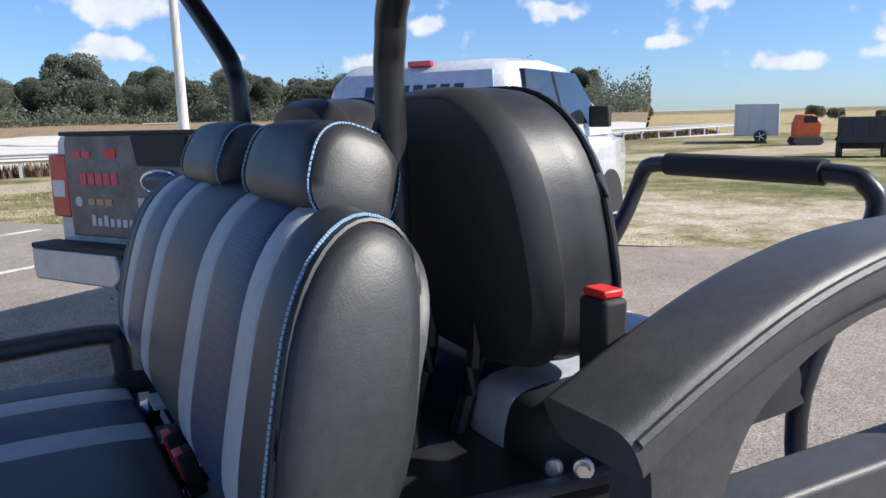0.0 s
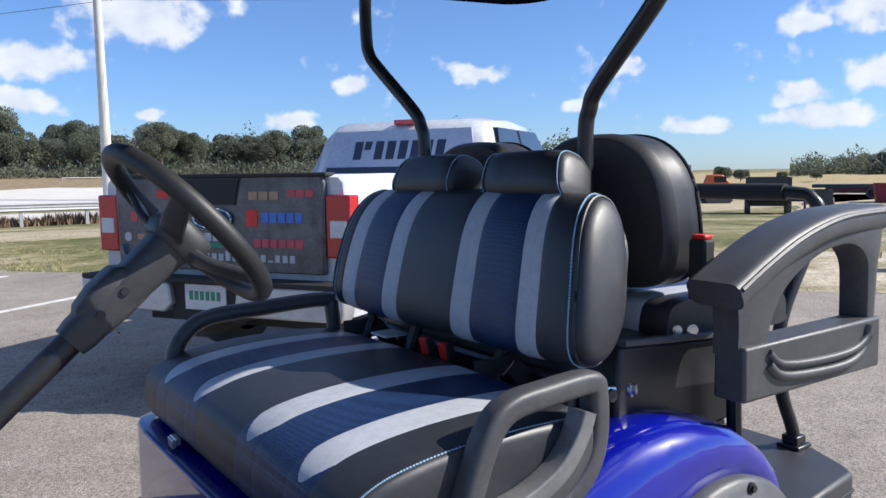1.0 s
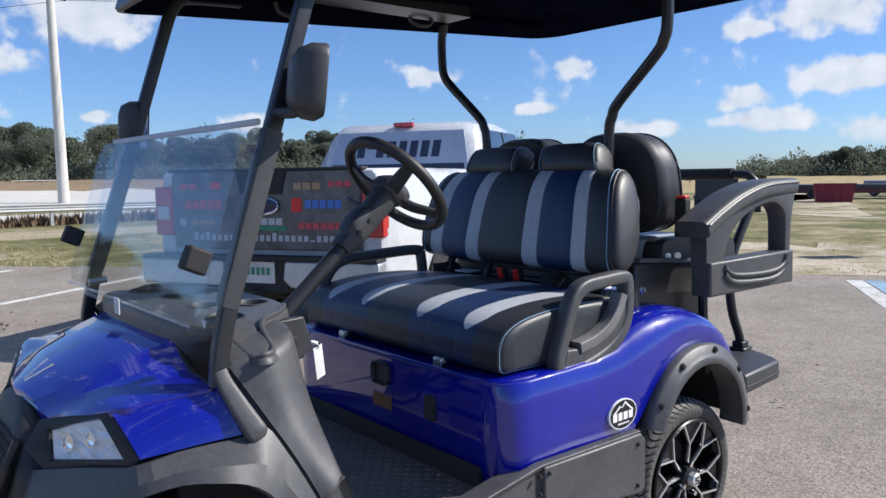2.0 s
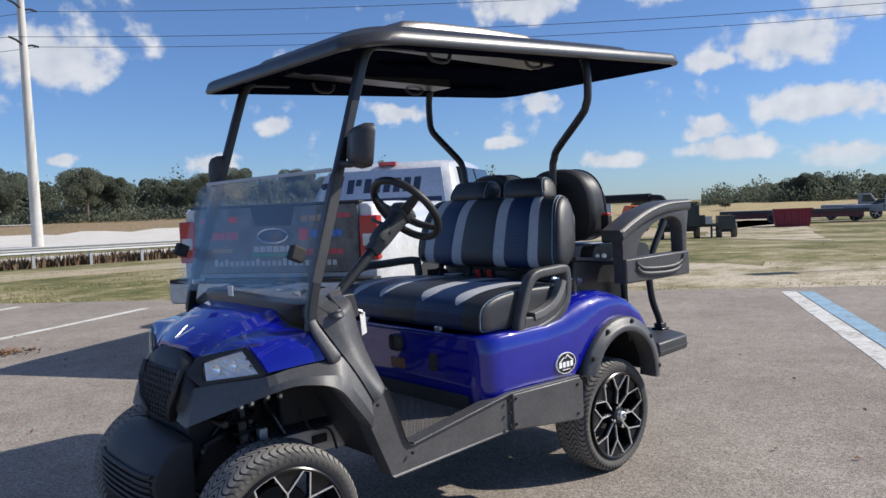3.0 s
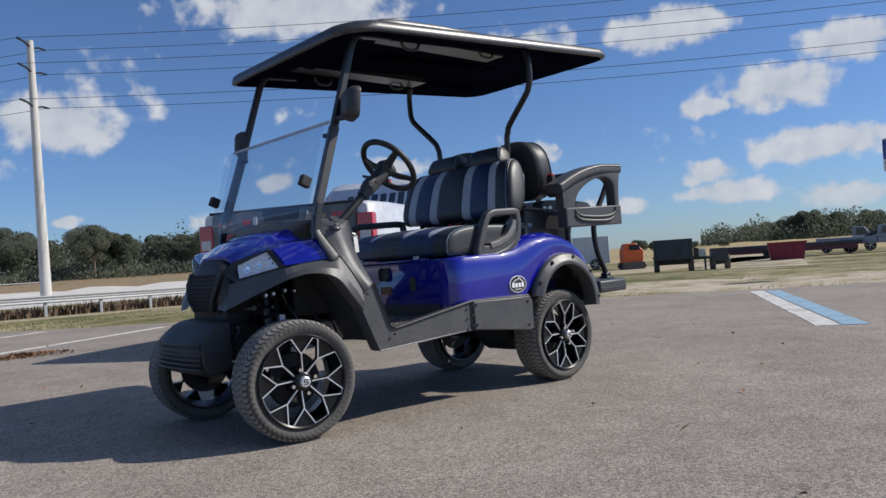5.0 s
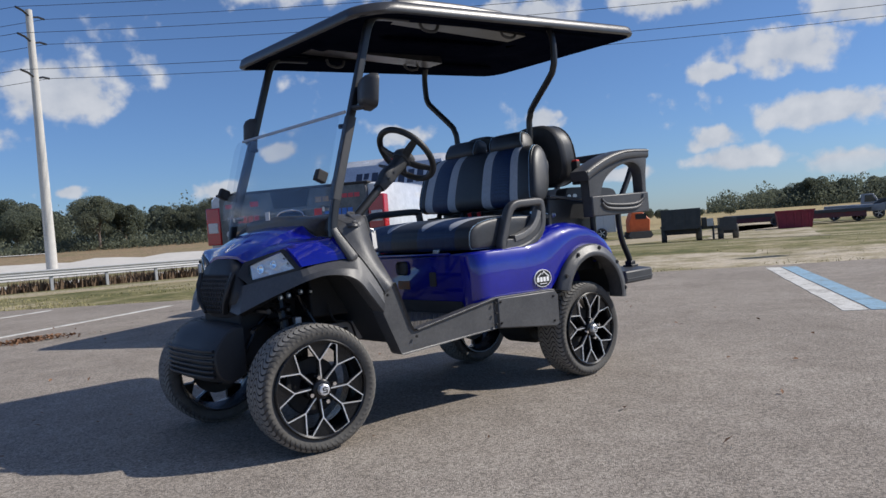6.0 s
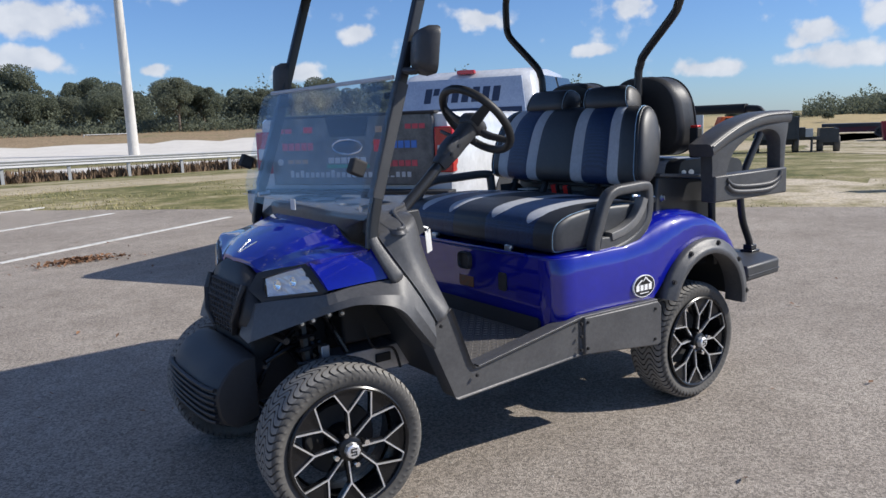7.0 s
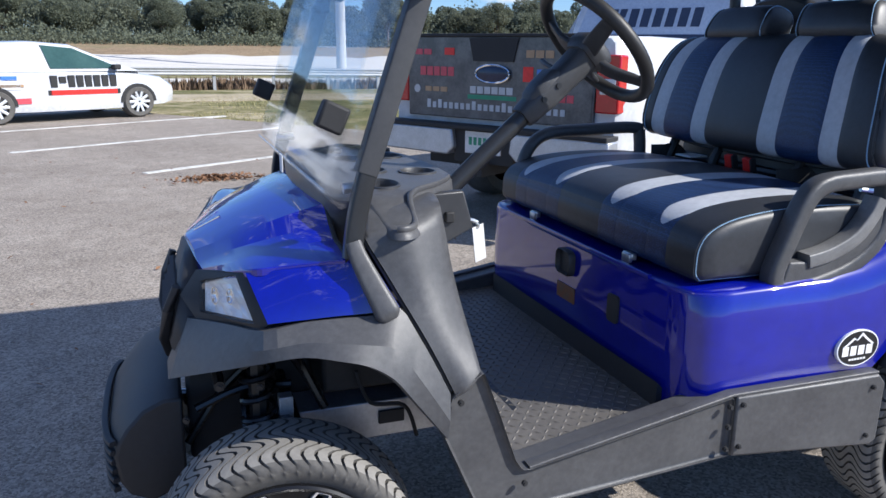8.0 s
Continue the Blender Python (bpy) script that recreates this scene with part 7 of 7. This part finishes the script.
def tree_meshes(seed, height, spread, leaf_mat, leaves=26000):
    """Trunk with limbs, and a crown of many small leaf sprays with an uneven outline."""
    g = random.Random(seed)
    bm = B()
    sweep(bm, curve([(0, 0, -0.2), (0.1, 0, height * 0.25), (0.0, 0.1, height * 0.55)], 3), disc(height * 0.028, 7), scale=lambda t: 1 - 0.6 * t)
    lobes = []
    for k in range(17):
        a = g.uniform(0, 6.28)
        rr = spread * g.uniform(0.15, 0.75)
        z = height * g.uniform(0.34, 0.86)
        rr *= 1.15 - 0.6 * z / height
        c = Vector((rr * math.cos(a), rr * math.sin(a), z))
        lobes.append((c, g.uniform(0.18, 0.38) * spread))
        sweep(bm, [(0, 0, height * 0.25), c * 0.6 + Vector((0, 0, height * 0.12)), c], disc(height * 0.010, 5), scale=lambda t: 1 - 0.6 * t)
    trunk = bm
    bm = B()
    for k in range(leaves):
        c, r = lobes[g.randrange(len(lobes))]
        d = Vector((g.gauss(0, 1), g.gauss(0, 1), g.gauss(0, 0.8))).normalized() * r * (g.uniform(0.82, 1.03) + 0.16 * noise.noise((k * 0.37, r, c.x)))
        p = c + d
        if p.z < height * 0.1:
            continue
        s = g.uniform(0.05, 0.11) * spread * 0.26
        q = Euler((g.uniform(0, 6.28), g.uniform(0, 6.28), g.uniform(0, 6.28))).to_matrix()
        vs = [bm.verts.new(p + q @ Vector(v) * s) for v in ((-1, -0.3, 0), (0.1, -0.6, 0.2), (1, 0.1, 0), (0.2, 0.6, -0.2), (-0.6, 0.5, 0.1))]
        bm.faces.new(vs)
    return trunk, bm


def bake(bm, name, mat):
    me = bpy.data.meshes.new(name)
    bm.to_mesh(me)
    bm.free()
    me.materials.append(mat)
    return me


KINDS = []
for seed, h, sp, mat in ((1, 8.0, 4.6, LEAF), (2, 7.0, 4.8, LEAF2), (3, 6.2, 3.6, LEAF), (4, 9.0, 5.2, LEAF2), (6, 5.2, 4.2, LEAF)):
    t_bm, c_bm = tree_meshes(seed, h, sp, mat)
    KINDS.append((bake(t_bm, "tree_trunk", BARK), bake(c_bm, "tree_crown", mat)))


def tree(at, kind, s, turn, label="bushy green tree on the far side of the field", group="far trees"):
    th = thing("tree", label, "tree", at, group)
    th.rotation_euler = (0, 0, turn)
    th.scale = (s * 1.0, s * 1.0, s * 0.86)
    for nm, me in zip(("trunk", "crown"), KINDS[kind]):
        o = new(nm, me)
        o.parent = th
    return th


def polar(az, dist):
    return (math.sin(radians(az)) * dist - 1.2, math.cos(radians(az)) * dist - 2.3, 1.75 if az < 46 else 0.0)


for az, dist, kind, s in ((-24, 112, 0, 1.0), (-20, 108, 2, 1.1), (-16, 112, 1, 0.95), (-12, 106, 3, 0.85), (-8.5, 112, 0, 0.9), (-5, 108, 4, 1.1), (-2, 112, 1, 0.9), (1, 106, 2, 1.0), (4, 112, 0, 0.82), (7, 108, 4, 1.15), (9.5, 112, 1, 0.8), (11.5, 105, 2, 0.95), (13, 112, 4, 1.1),
                          (16.5, 100, 3, 0.80), (18.2, 104, 0, 0.80), (20.2, 112, 2, 0.85), (22.2, 108, 1, 0.85), (24.3, 103, 3, 0.70), (26.3, 112, 4, 1.0), (28.5, 110, 0, 0.72), (31, 112, 2, 0.85), (33, 116, 1, 0.72), (35.5, 118, 4, 0.9), (38, 120, 2, 0.8), (41, 124, 4, 0.8),
                          (63.6, 128, 4, 0.62), (64.8, 126, 2, 0.62), (66.4, 122, 1, 0.66), (67.4, 120, 0, 0.66), (69, 124, 4, 0.85), (71, 122, 2, 0.72), (73, 122, 1, 0.65), (76, 120, 0, 0.7), (80, 122, 3, 0.6), (85, 120, 4, 0.9)):
    tree(polar(az, dist), kind, s, rng.uniform(0, 6.28), *(("bushy green tree behind the trailers", "trees behind the trailers") if az > 60 else ()))
for k in range(36):
    az = -31 + 2.05 * k + rng.uniform(-0.6, 0.6)
    if az < 42:
        tree(polar(az, rng.uniform(117, 126)), k % 5, rng.uniform(0.82, 1.08) * (1.12 if az < 14 else 0.92), rng.uniform(0, 6.28))
for az, dist, s in ((57.2, 92, 0.28), (59.8, 96, 0.22), (56.0, 98, 0.36), (61.9, 100, 0.2), (53.0, 96, 0.26)):
    tree(polar(az, dist), 4, s, rng.uniform(0, 6.28), "low dark shrub on the field's crest", "shrubs")
# undergrowth closing the tree line, weeds under the rail
def bank(r, az):
    if az > 46:
        return float(np.interp(r, [70, 95, 112, 140], [-0.72, -0.35, 0.35, 0.75]))
    return float(np.interp(r, [62, 75, 90, 102, 130], [-0.72, -0.3, 0.9, 1.75, 2.1]))


def brush(name, count, az0, az1, r0, r1, high, label):
    verts, faces = [], []
    for k in range(count):
        az, r = rng.uniform(az0, az1), rng.uniform(r0, r1)
        tall = high * max(0.25, 1.0 + 1.1 * noise.noise((az * 0.5, r * 0.06, 2.0)))
        p = Vector((math.sin(radians(az)) * r, math.cos(radians(az)) * r, bank(r, az) + (1 - math.sqrt(rng.random())) * tall))
        s = rng.uniform(0.09, 0.22)
        q = Euler((rng.uniform(0, 6.28), rng.uniform(0, 6.28), rng.uniform(0, 6.28))).to_matrix()
        n0 = len(verts)
        verts += [p + q @ Vector(v) * s for v in ((-1, -0.4, 0), (0.3, -0.7, 0.2), (1, 0.2, 0), (0, 0.7, -0.2))]
        faces.append((n0, n0 + 1, n0 + 2, n0 + 3))
    me = bpy.data.meshes.new(name)
    me.from_pydata([tuple(v) for v in verts], [], faces)
    me.materials.append(LEAF)
    tagged(new(name, me), label, "bushes", kind="stuff")


brush("undergrowth", 70000, -32, 46, 103, 120, 4.2, "dense green undergrowth below the trees")
brush("bushes", 30000, -32, 46, 96, 104, 1.7, "low green brush along the foot of the trees")
brush("far_bushes", 26000, 61, 90, 114, 126, 3.0, "green brush below the trees behind the trailers")
bm = B()
for k in range(30000):
    p = ra + rail_dir * rng.uniform(0, 100) + Vector((-rail_dir.y, rail_dir.x, 0)) * rng.uniform(0.2, 2.4)
    h = rng.uniform(0.20, 0.62) * (0.8 + 0.6 * noise.noise((p.x * 0.5, p.y * 0.5, 0)))
    w = rng.uniform(0.03, 0.08)
    a = rng.uniform(0, 3.14)
    dx, dy = w * math.cos(a), w * math.sin(a)
    base = gz(p.x, p.y)
    bm.faces.new([bm.verts.new((p.x - dx, p.y - dy, base)), bm.verts.new((p.x + dx, p.y + dy, base)), bm.verts.new((p.x + rng.gauss(0, 0.06), p.y + rng.gauss(0, 0.06), base + max(0.06, h)))])
tagged(part("rail_weeds", bm, WEED, smooth=0), "brown dry weeds along the guardrail", "weeds", kind="stuff")
BLADE = material("grass_blades", (0.20, 0.20, 0.07), rough=0.8, second=(0.42, 0.36, 0.19), scale=1.2, amount=0.5)
verts, faces = [], []
for k in range(26000):
    v = rng.uniform(-22, 16)
    u = 9.05 + abs(rng.gauss(0, 1)) * (5.5 if rng.random() < 0.75 else 0.5)
    x, y, _ = lot(u, v)
    if u < 9.8 and rng.random() < 0.65:
        continue
    if u > 9.7 and -9.5 < v < 3.5 and rng.random() < 0.93:
        continue
    if -0.3 < noise.noise((x * 0.35, y * 0.35, 4)) - 0.05 * (u - 9) < 0.02:
        continue
    h = rng.uniform(0.0, 0.035)
    a = rng.uniform(0, 3.14)
    w = rng.uniform(0.004, 0.012)
    n0 = len(verts)
    z = gz(x, y)
    verts += [(x - w * math.cos(a), y - w * math.sin(a), z), (x + w * math.cos(a), y + w * math.sin(a), z), (x + rng.gauss(0, 0.03), y + rng.gauss(0, 0.03), z + 0.03 + h)]
    faces.append((n0, n0 + 1, n0 + 2))
me = bpy.data.meshes.new("grass_blades")
me.from_pydata(verts, [], faces)
me.materials.append(BLADE)
tagged(new("grass_blades", me), "short dry grass at the edge of the lot", "grass", kind="stuff")

# ---- yard at the right: trailers, container, machine, sign ----
DARKSTEEL = material("dark_trailer_paint", (0.03, 0.035, 0.042), rough=0.5, second=(0.05, 0.055, 0.06), scale=3)


def yard(name, label, category, at, heading, size=1.0):
    z = gz(at[0], at[1])
    th = thing(name, label, category, (at[0], at[1], z))
    return th, pose(at[0], at[1], z + 0.03, 0, 0, heading) @ Matrix.Scale(size, 4)


def dump_trailer():
    th, m = yard("dump_trailer", "dark dump trailer with high sides parked on the grass", "trailer", (30.6, 17.1, 0), -58, 1.1)
    bm = B()
    for x0, x1, y0, y1, z0, z1 in ((-0.8, 0.8, -0.95, -0.89, 0.62, 1.38), (-0.8, 0.8, 1.6, 1.66, 0.62, 1.38), (-0.8, -0.74, -0.89, 1.6, 0.62, 1.38), (0.74, 0.8, -0.89, 1.6, 0.62, 1.38), (-0.8, 0.8, -0.95, 1.66, 0.52, 0.62)):
        box(bm, x0, x1, y0, y1, z0, z1, m)
    part("dump_box", bm, DARKSTEEL, th)
    bm = B()
    box(bm, -0.62, 0.62, -0.7, 1.4, 0.30, 0.52, m)
    box(bm, -0.86, -0.60, -0.75, 1.2, 0.60, 0.66, m)
    part("undercarriage", bm, MATBLACK, th)
    for x in (-0.76, -0.25, 0.25, 0.76):
        bm = B()
        box(bm, x - 0.04, x + 0.04, -0.99, -0.95, 0.55, 1.36, m)
        part("side_stake", bm, DARKSTEEL, th)
    bm = B()
    box(bm, 0.8, 1.9, -0.10, 0.10, 0.45, 0.58, m)
    box(bm, 0.85, 1.05, -0.35, 0.35, 0.58, 0.95, m)
    part("tongue", bm, DARKSTEEL, th)
    bm = B()
    box(bm, 1.06, 1.32, -0.36, -0.10, 0.58, 0.9, m)
    part("tongue_box_front", bm, ALUMINIUM, th, "pale tool box")
    bm = B()
    tube(bm, [m @ Vector((1.3, -0.15, -0.03)), m @ Vector((1.3, -0.15, 0.75))], 0.05, 8, 1)
    part("jack", bm, DARKSTEEL, th)
    for x in (-0.72, 0.72):
        for y in (-0.2, 0.6):
            road_wheel(m @ pose(x, y, 0.31, 0, 0, 0 if x < 0 else 180), 0.34, 0.2, th, 5, DARKSTEEL)


dump_trailer()


def flat_trailer():
    th, m = yard("flat_trailer", "dark low utility trailer parked on the grass", "trailer", (32.5, 15.8, 0), -58, 1.1)
    bm = B()
    for x0, x1, y0, y1, z0, z1 in ((-0.34, 0.34, -0.9, -0.86, 0.45, 0.9), (-0.34, 0.34, 0.86, 0.9, 0.45, 0.9), (-0.34, -0.30, -0.86, 0.86, 0.45, 0.9), (0.30, 0.34, -0.86, 0.86, 0.45, 0.9), (-0.34, 0.34, -0.9, 0.9, 0.37, 0.45)):
        box(bm, x0, x1, y0, y1, z0, z1, m)
    part("trailer_bed", bm, DARKSTEEL, th)
    bm = B()
    box(bm, -0.22, 0.22, -0.8, 0.8, 0.24, 0.37, m)
    part("undercarriage", bm, MATBLACK, th)
    for x in (-0.30, 0.30):
        road_wheel(m @ pose(x, -0.5, 0.30, 0, 0, 0 if x < 0 else 180), 0.33, 0.2, th, 5, DARKSTEEL)


flat_trailer()


def long_trailer():
    th, m = yard("gooseneck_trailer", "long low gooseneck trailer with a dark deck", "trailer", (53.3, 21.6, 0), -65)
    bm = B()
    box(bm, -5.0, 4.5, -1.1, 1.1, 0.70, 0.92, m)
    part("deck", bm, DARKSTEEL, th)
    bm = B()
    box(bm, -4.2, 4.2, -1.0, 1.0, 0.35, 0.70, m)
    part("deck_side", bm, material("dull_red_frame", (0.16, 0.03, 0.04), rough=0.6, second=(0.10, 0.05, 0.06), scale=2), th)
    bm = B()
    sweep(bm, [m @ Vector(p) for p in ((4.5, 0, 0.8), (5.2, 0, 1.3), (6.2, 0, 1.35), (6.8, 0, 0.9))], rrect(0.4, 0.3, 0.05))
    part("gooseneck", bm, DARKSTEEL, th)
    for x in (-1.5, -0.6):
        for y in (-0.95, 0.95):
            road_wheel(m @ pose(x, y * 1.08, 0.36, 0, 0, 90 if y < 0 else -90), 0.36, 0.2, th, 5, DARKSTEEL)


long_trailer()


def container():
    th, m = yard("red_dumpster", "maroon steel roll-off dumpster with sloping ends", "dumpster", (47.5, 19.3, 0), -62, 1.27)
    bm = B()
    prism(bm, [(-0.75, -0.03), (0.75, -0.03), (0.88, 0.82), (-0.88, 0.82)], "y", -0.7, 0.7)
    bm.transform(m)
    MAROON = material("maroon_steel", (0.20, 0.012, 0.03), rough=0.5, second=(0.27, 0.02, 0.045), scale=3)
    part("dumpster_shell", bm, MAROON, th)
    for x in (-0.66, -0.33, 0.0, 0.33, 0.66):
        bm = B()
        box(bm, x - 0.04, x + 0.04, -0.76, -0.70, 0.02, 0.82, m)
        part("dumpster_rib", bm, MAROON, th)
    bm = B()
    box(bm, -0.92, 0.92, -0.78, -0.70, 0.80, 0.88, m)
    part("dumpster_rim", bm, MAROON, th)


container()


def lift():
    th, m = yard("orange_machine", "small orange tracked machine beyond the trailers", "machine", (41.0, 26.7, 0), -40, 1.3)
    ORANGE = material("orange_machine_paint", (0.62, 0.10, 0.02), rough=0.45, second=(0.70, 0.14, 0.03), scale=4)
    bm = B()
    prism(bm, [(-0.5, 0.3), (0.5, 0.3), (0.55, 0.9), (0.2, 1.3), (-0.35, 1.3), (-0.5, 0.9)], "y", -0.4, 0.4)
    bm.transform(m)
    part("machine_hull", bm, ORANGE, th, bevel=0.05)
    bm = B()
    box(bm, -0.2, 0.35, -0.42, 0.42, 0.95, 1.22, m)
    part("machine_cab_glass", bm, MATBLACK, th)
    for y in (-0.5, 0.5):
        bm = B()
        prism(bm, [(-0.6, 0.12), (-0.45, -0.03), (0.45, -0.03), (0.6, 0.12), (0.5, 0.34), (-0.5, 0.34)], "y", y - 0.12, y + 0.12)
        bm.transform(m)
        part("track", bm, RUBBER, th)


lift()


def box_trailer():
    th, m = yard("enclosed_trailer", "pale grey enclosed cargo trailer", "trailer", (42.6, 31.2, 0), -52, 1.22)
    bm = B()
    box(bm, -1.05, 1.05, -0.9, 2.6, 0.35, 1.95, m)
    part("cargo_body", bm, material("pale_grey_panel", (0.52, 0.55, 0.58), rough=0.4, second=(0.58, 0.60, 0.62), scale=2), th, bevel=0.05)
    bm = B()
    for x in (-0.95, -0.35, 0.35, 0.95):
        box(bm, x - 0.015, x + 0.015, -0.91, -0.9, 0.4, 1.9, m)
    part("panel_seams", bm, ALUMINIUM, th)
    for y in (-0.95, 0.95):
        road_wheel(m @ pose(0.2, y, 0.32, 0, 0, 90 if y < 0 else -90), 0.32, 0.2, th, 5, WHITELABEL)


box_trailer()


def far_trucks():
    for at, heading, w in (((59.1, 20.0, 0), -70, 1.0), ((55.9, 17.1, 0), -75, 0.9)):
        th, m = yard("work_truck", "grey work truck parked far off by the trees", "truck", at, heading)
        GREYT = material("grey_truck_paint", (0.22, 0.24, 0.27), rough=0.5, second=(0.34, 0.35, 0.37), scale=2)
        bm = B()
        box(bm, -2.0, 0.4, -0.9, 0.9, 0.6, 1.1, m)
        part("truck_bed", bm, GREYT, th, bevel=0.05)
        bm = B()
        prism(bm, [(0.4, 0.6), (2.4, 0.6), (2.4, 1.1), (1.7, 1.2), (1.3, 1.85), (0.5, 1.85)], "y", -0.85, 0.85)
        bm.transform(m)
        part("truck_cabin", bm, GREYT, th, bevel=0.05)
        bm = B()
        prism(bm, [(0.7, 1.25), (1.5, 1.25), (1.22, 1.75), (0.75, 1.75)], "y", -0.86, 0.86)
        bm.transform(m)
        part("truck_glass", bm, CARGLASS, th)
        for x in (-1.3, 1.6):
            for y in (-0.85, 0.85):
                road_wheel(m @ pose(x, y, 0.4, 0, 0, 90 if y < 0 else -90), 0.4, 0.24, th, 5, WHITELABEL)


far_trucks()

# accessible-parking sign on a post
sg = thing("parking_sign", "blue and white accessible parking sign on a steel post", "sign", (13.76, 1.99, 0))
bm = B()
box(bm, 13.72, 13.76, 1.96, 2.02, -0.1, 2.62)
part("sign_post", bm, RAILSTEEL, sg)
SM = Matrix.Translation((13.71, 1.99, 2.155)) @ Matrix.Rotation(radians(-90), 4, "Z") @ Matrix.Rotation(radians(90), 4, "X") @ Matrix.Rotation(radians(-35), 4, "Y") @ Matrix.Diagonal((1.35, 1.35, 1.0, 1.0))
bm = B()
skin(bm, [[SM @ Vector((x, y, z)) for x, y in rrect(0.30, 0.45, 0.02)] for z in (-0.002, 0.002)])
panel = part("sign_panel", bm, WHITELABEL, sg)
bm = B()
skin(bm, [[SM @ Vector((x, y + 0.075, z)) for x, y in rrect(0.285, 0.27, 0.015)] for z in (0.001, 0.0035)])
part("sign_blue_field", bm, material("sign_blue", (0.02, 0.05, 0.22), rough=0.4, scale=9), panel)
bm = B()
for k in range(5):
    box(bm, -0.11, 0.11 - 0.03 * (k % 2), -0.10 - k * 0.026, -0.088 - k * 0.026, 0.001, 0.003, SM)
part("sign_print_bars", bm, MATBLACK, panel)
bm = B()
tube(bm, [SM @ Vector((0.06 * math.cos(radians(a)) - 0.01, 0.05 + 0.06 * math.sin(radians(a)), 0.004)) for a in range(150, 380, 20)], 0.009, 6, 0)
tube(bm, [SM @ Vector(p) for p in ((-0.03, 0.16, 0.004), (-0.02, 0.08, 0.004), (0.05, 0.08, 0.004), (0.08, 0.02, 0.004))], 0.009, 6, 0)
part("sign_symbol", bm, WHITELABEL, panel)

# ---- litter on the asphalt ----
DRYLEAF = material("dry_brown_leaf", (0.15, 0.075, 0.04), rough=0.85, second=(0.24, 0.13, 0.07), scale=20, amount=0.6)
STONE = material("pale_pebble", (0.42, 0.39, 0.34), rough=0.85, scale=30)
bm = B()
for k in range(420):
    a, r = rng.uniform(0, 6.28), abs(rng.gauss(0, 0.19))
    p = Vector((0.30 + r * math.cos(a) * 1.5, 6.5 + r * math.sin(a) * 0.6, rng.uniform(0.006, 0.05) * max(0.2, 1 - r)))
    s = rng.uniform(0.015, 0.035)
    q = Euler((rng.uniform(-0.8, 0.8), rng.uniform(-0.8, 0.8), rng.uniform(0, 6.28))).to_matrix()
    bm.faces.new([bm.verts.new(p + q @ Vector(v) * s) for v in ((-1, 0, 0), (0, -0.5, 0.2), (1, 0, 0), (0, 0.5, 0.1))])
tagged(part("leaf_pile", bm, DRYLEAF, smooth=0), "small drift of dry brown leaves on the asphalt", "leaves", kind="stuff")
bm = B()
for k in range(150):
    p = Vector((rng.uniform(-2.2, 2.5), rng.uniform(1.2, 8.5), 0.006)) if k % 3 else Vector((rng.uniform(-2, 5), rng.uniform(-2.2, 3), 0.006))
    s = rng.uniform(0.008, 0.028)
    q = Euler((rng.uniform(-0.5, 0.5), rng.uniform(-0.5, 0.5), rng.uniform(0, 6.28))).to_matrix()
    bm.faces.new([bm.verts.new(p + q @ Vector(v) * s + Vector((0, 0, s * 0.3))) for v in ((-1, 0, 0), (0, -0.45, 0.2), (1, 0, 0), (0, 0.45, 0.1))])
tagged(part("scattered_leaves", bm, DRYLEAF, smooth=0), "scattered dry leaves on the asphalt", "leaves", kind="stuff")
bm = B()
for k in range(700):
    p = Vector((rng.uniform(-2.5, 7), rng.uniform(-2.6, 4), 0.001))
    s = rng.uniform(0.002, 0.006)
    vs = [bm.verts.new(p + Vector(v) * s) for v in ((-1, 0, 0), (0.2, -0.9, 0), (1, 0.1, 0), (-0.1, 0.9, 0), (0.1, 0.1, 0.8))]
    for a, b in ((0, 1), (1, 2), (2, 3), (3, 0)):
        bm.faces.new((vs[a], vs[b], vs[4]))
tagged(part("loose_grit", bm, STONE, smooth=0), "loose pale grit on the asphalt", "gravel", kind="stuff")
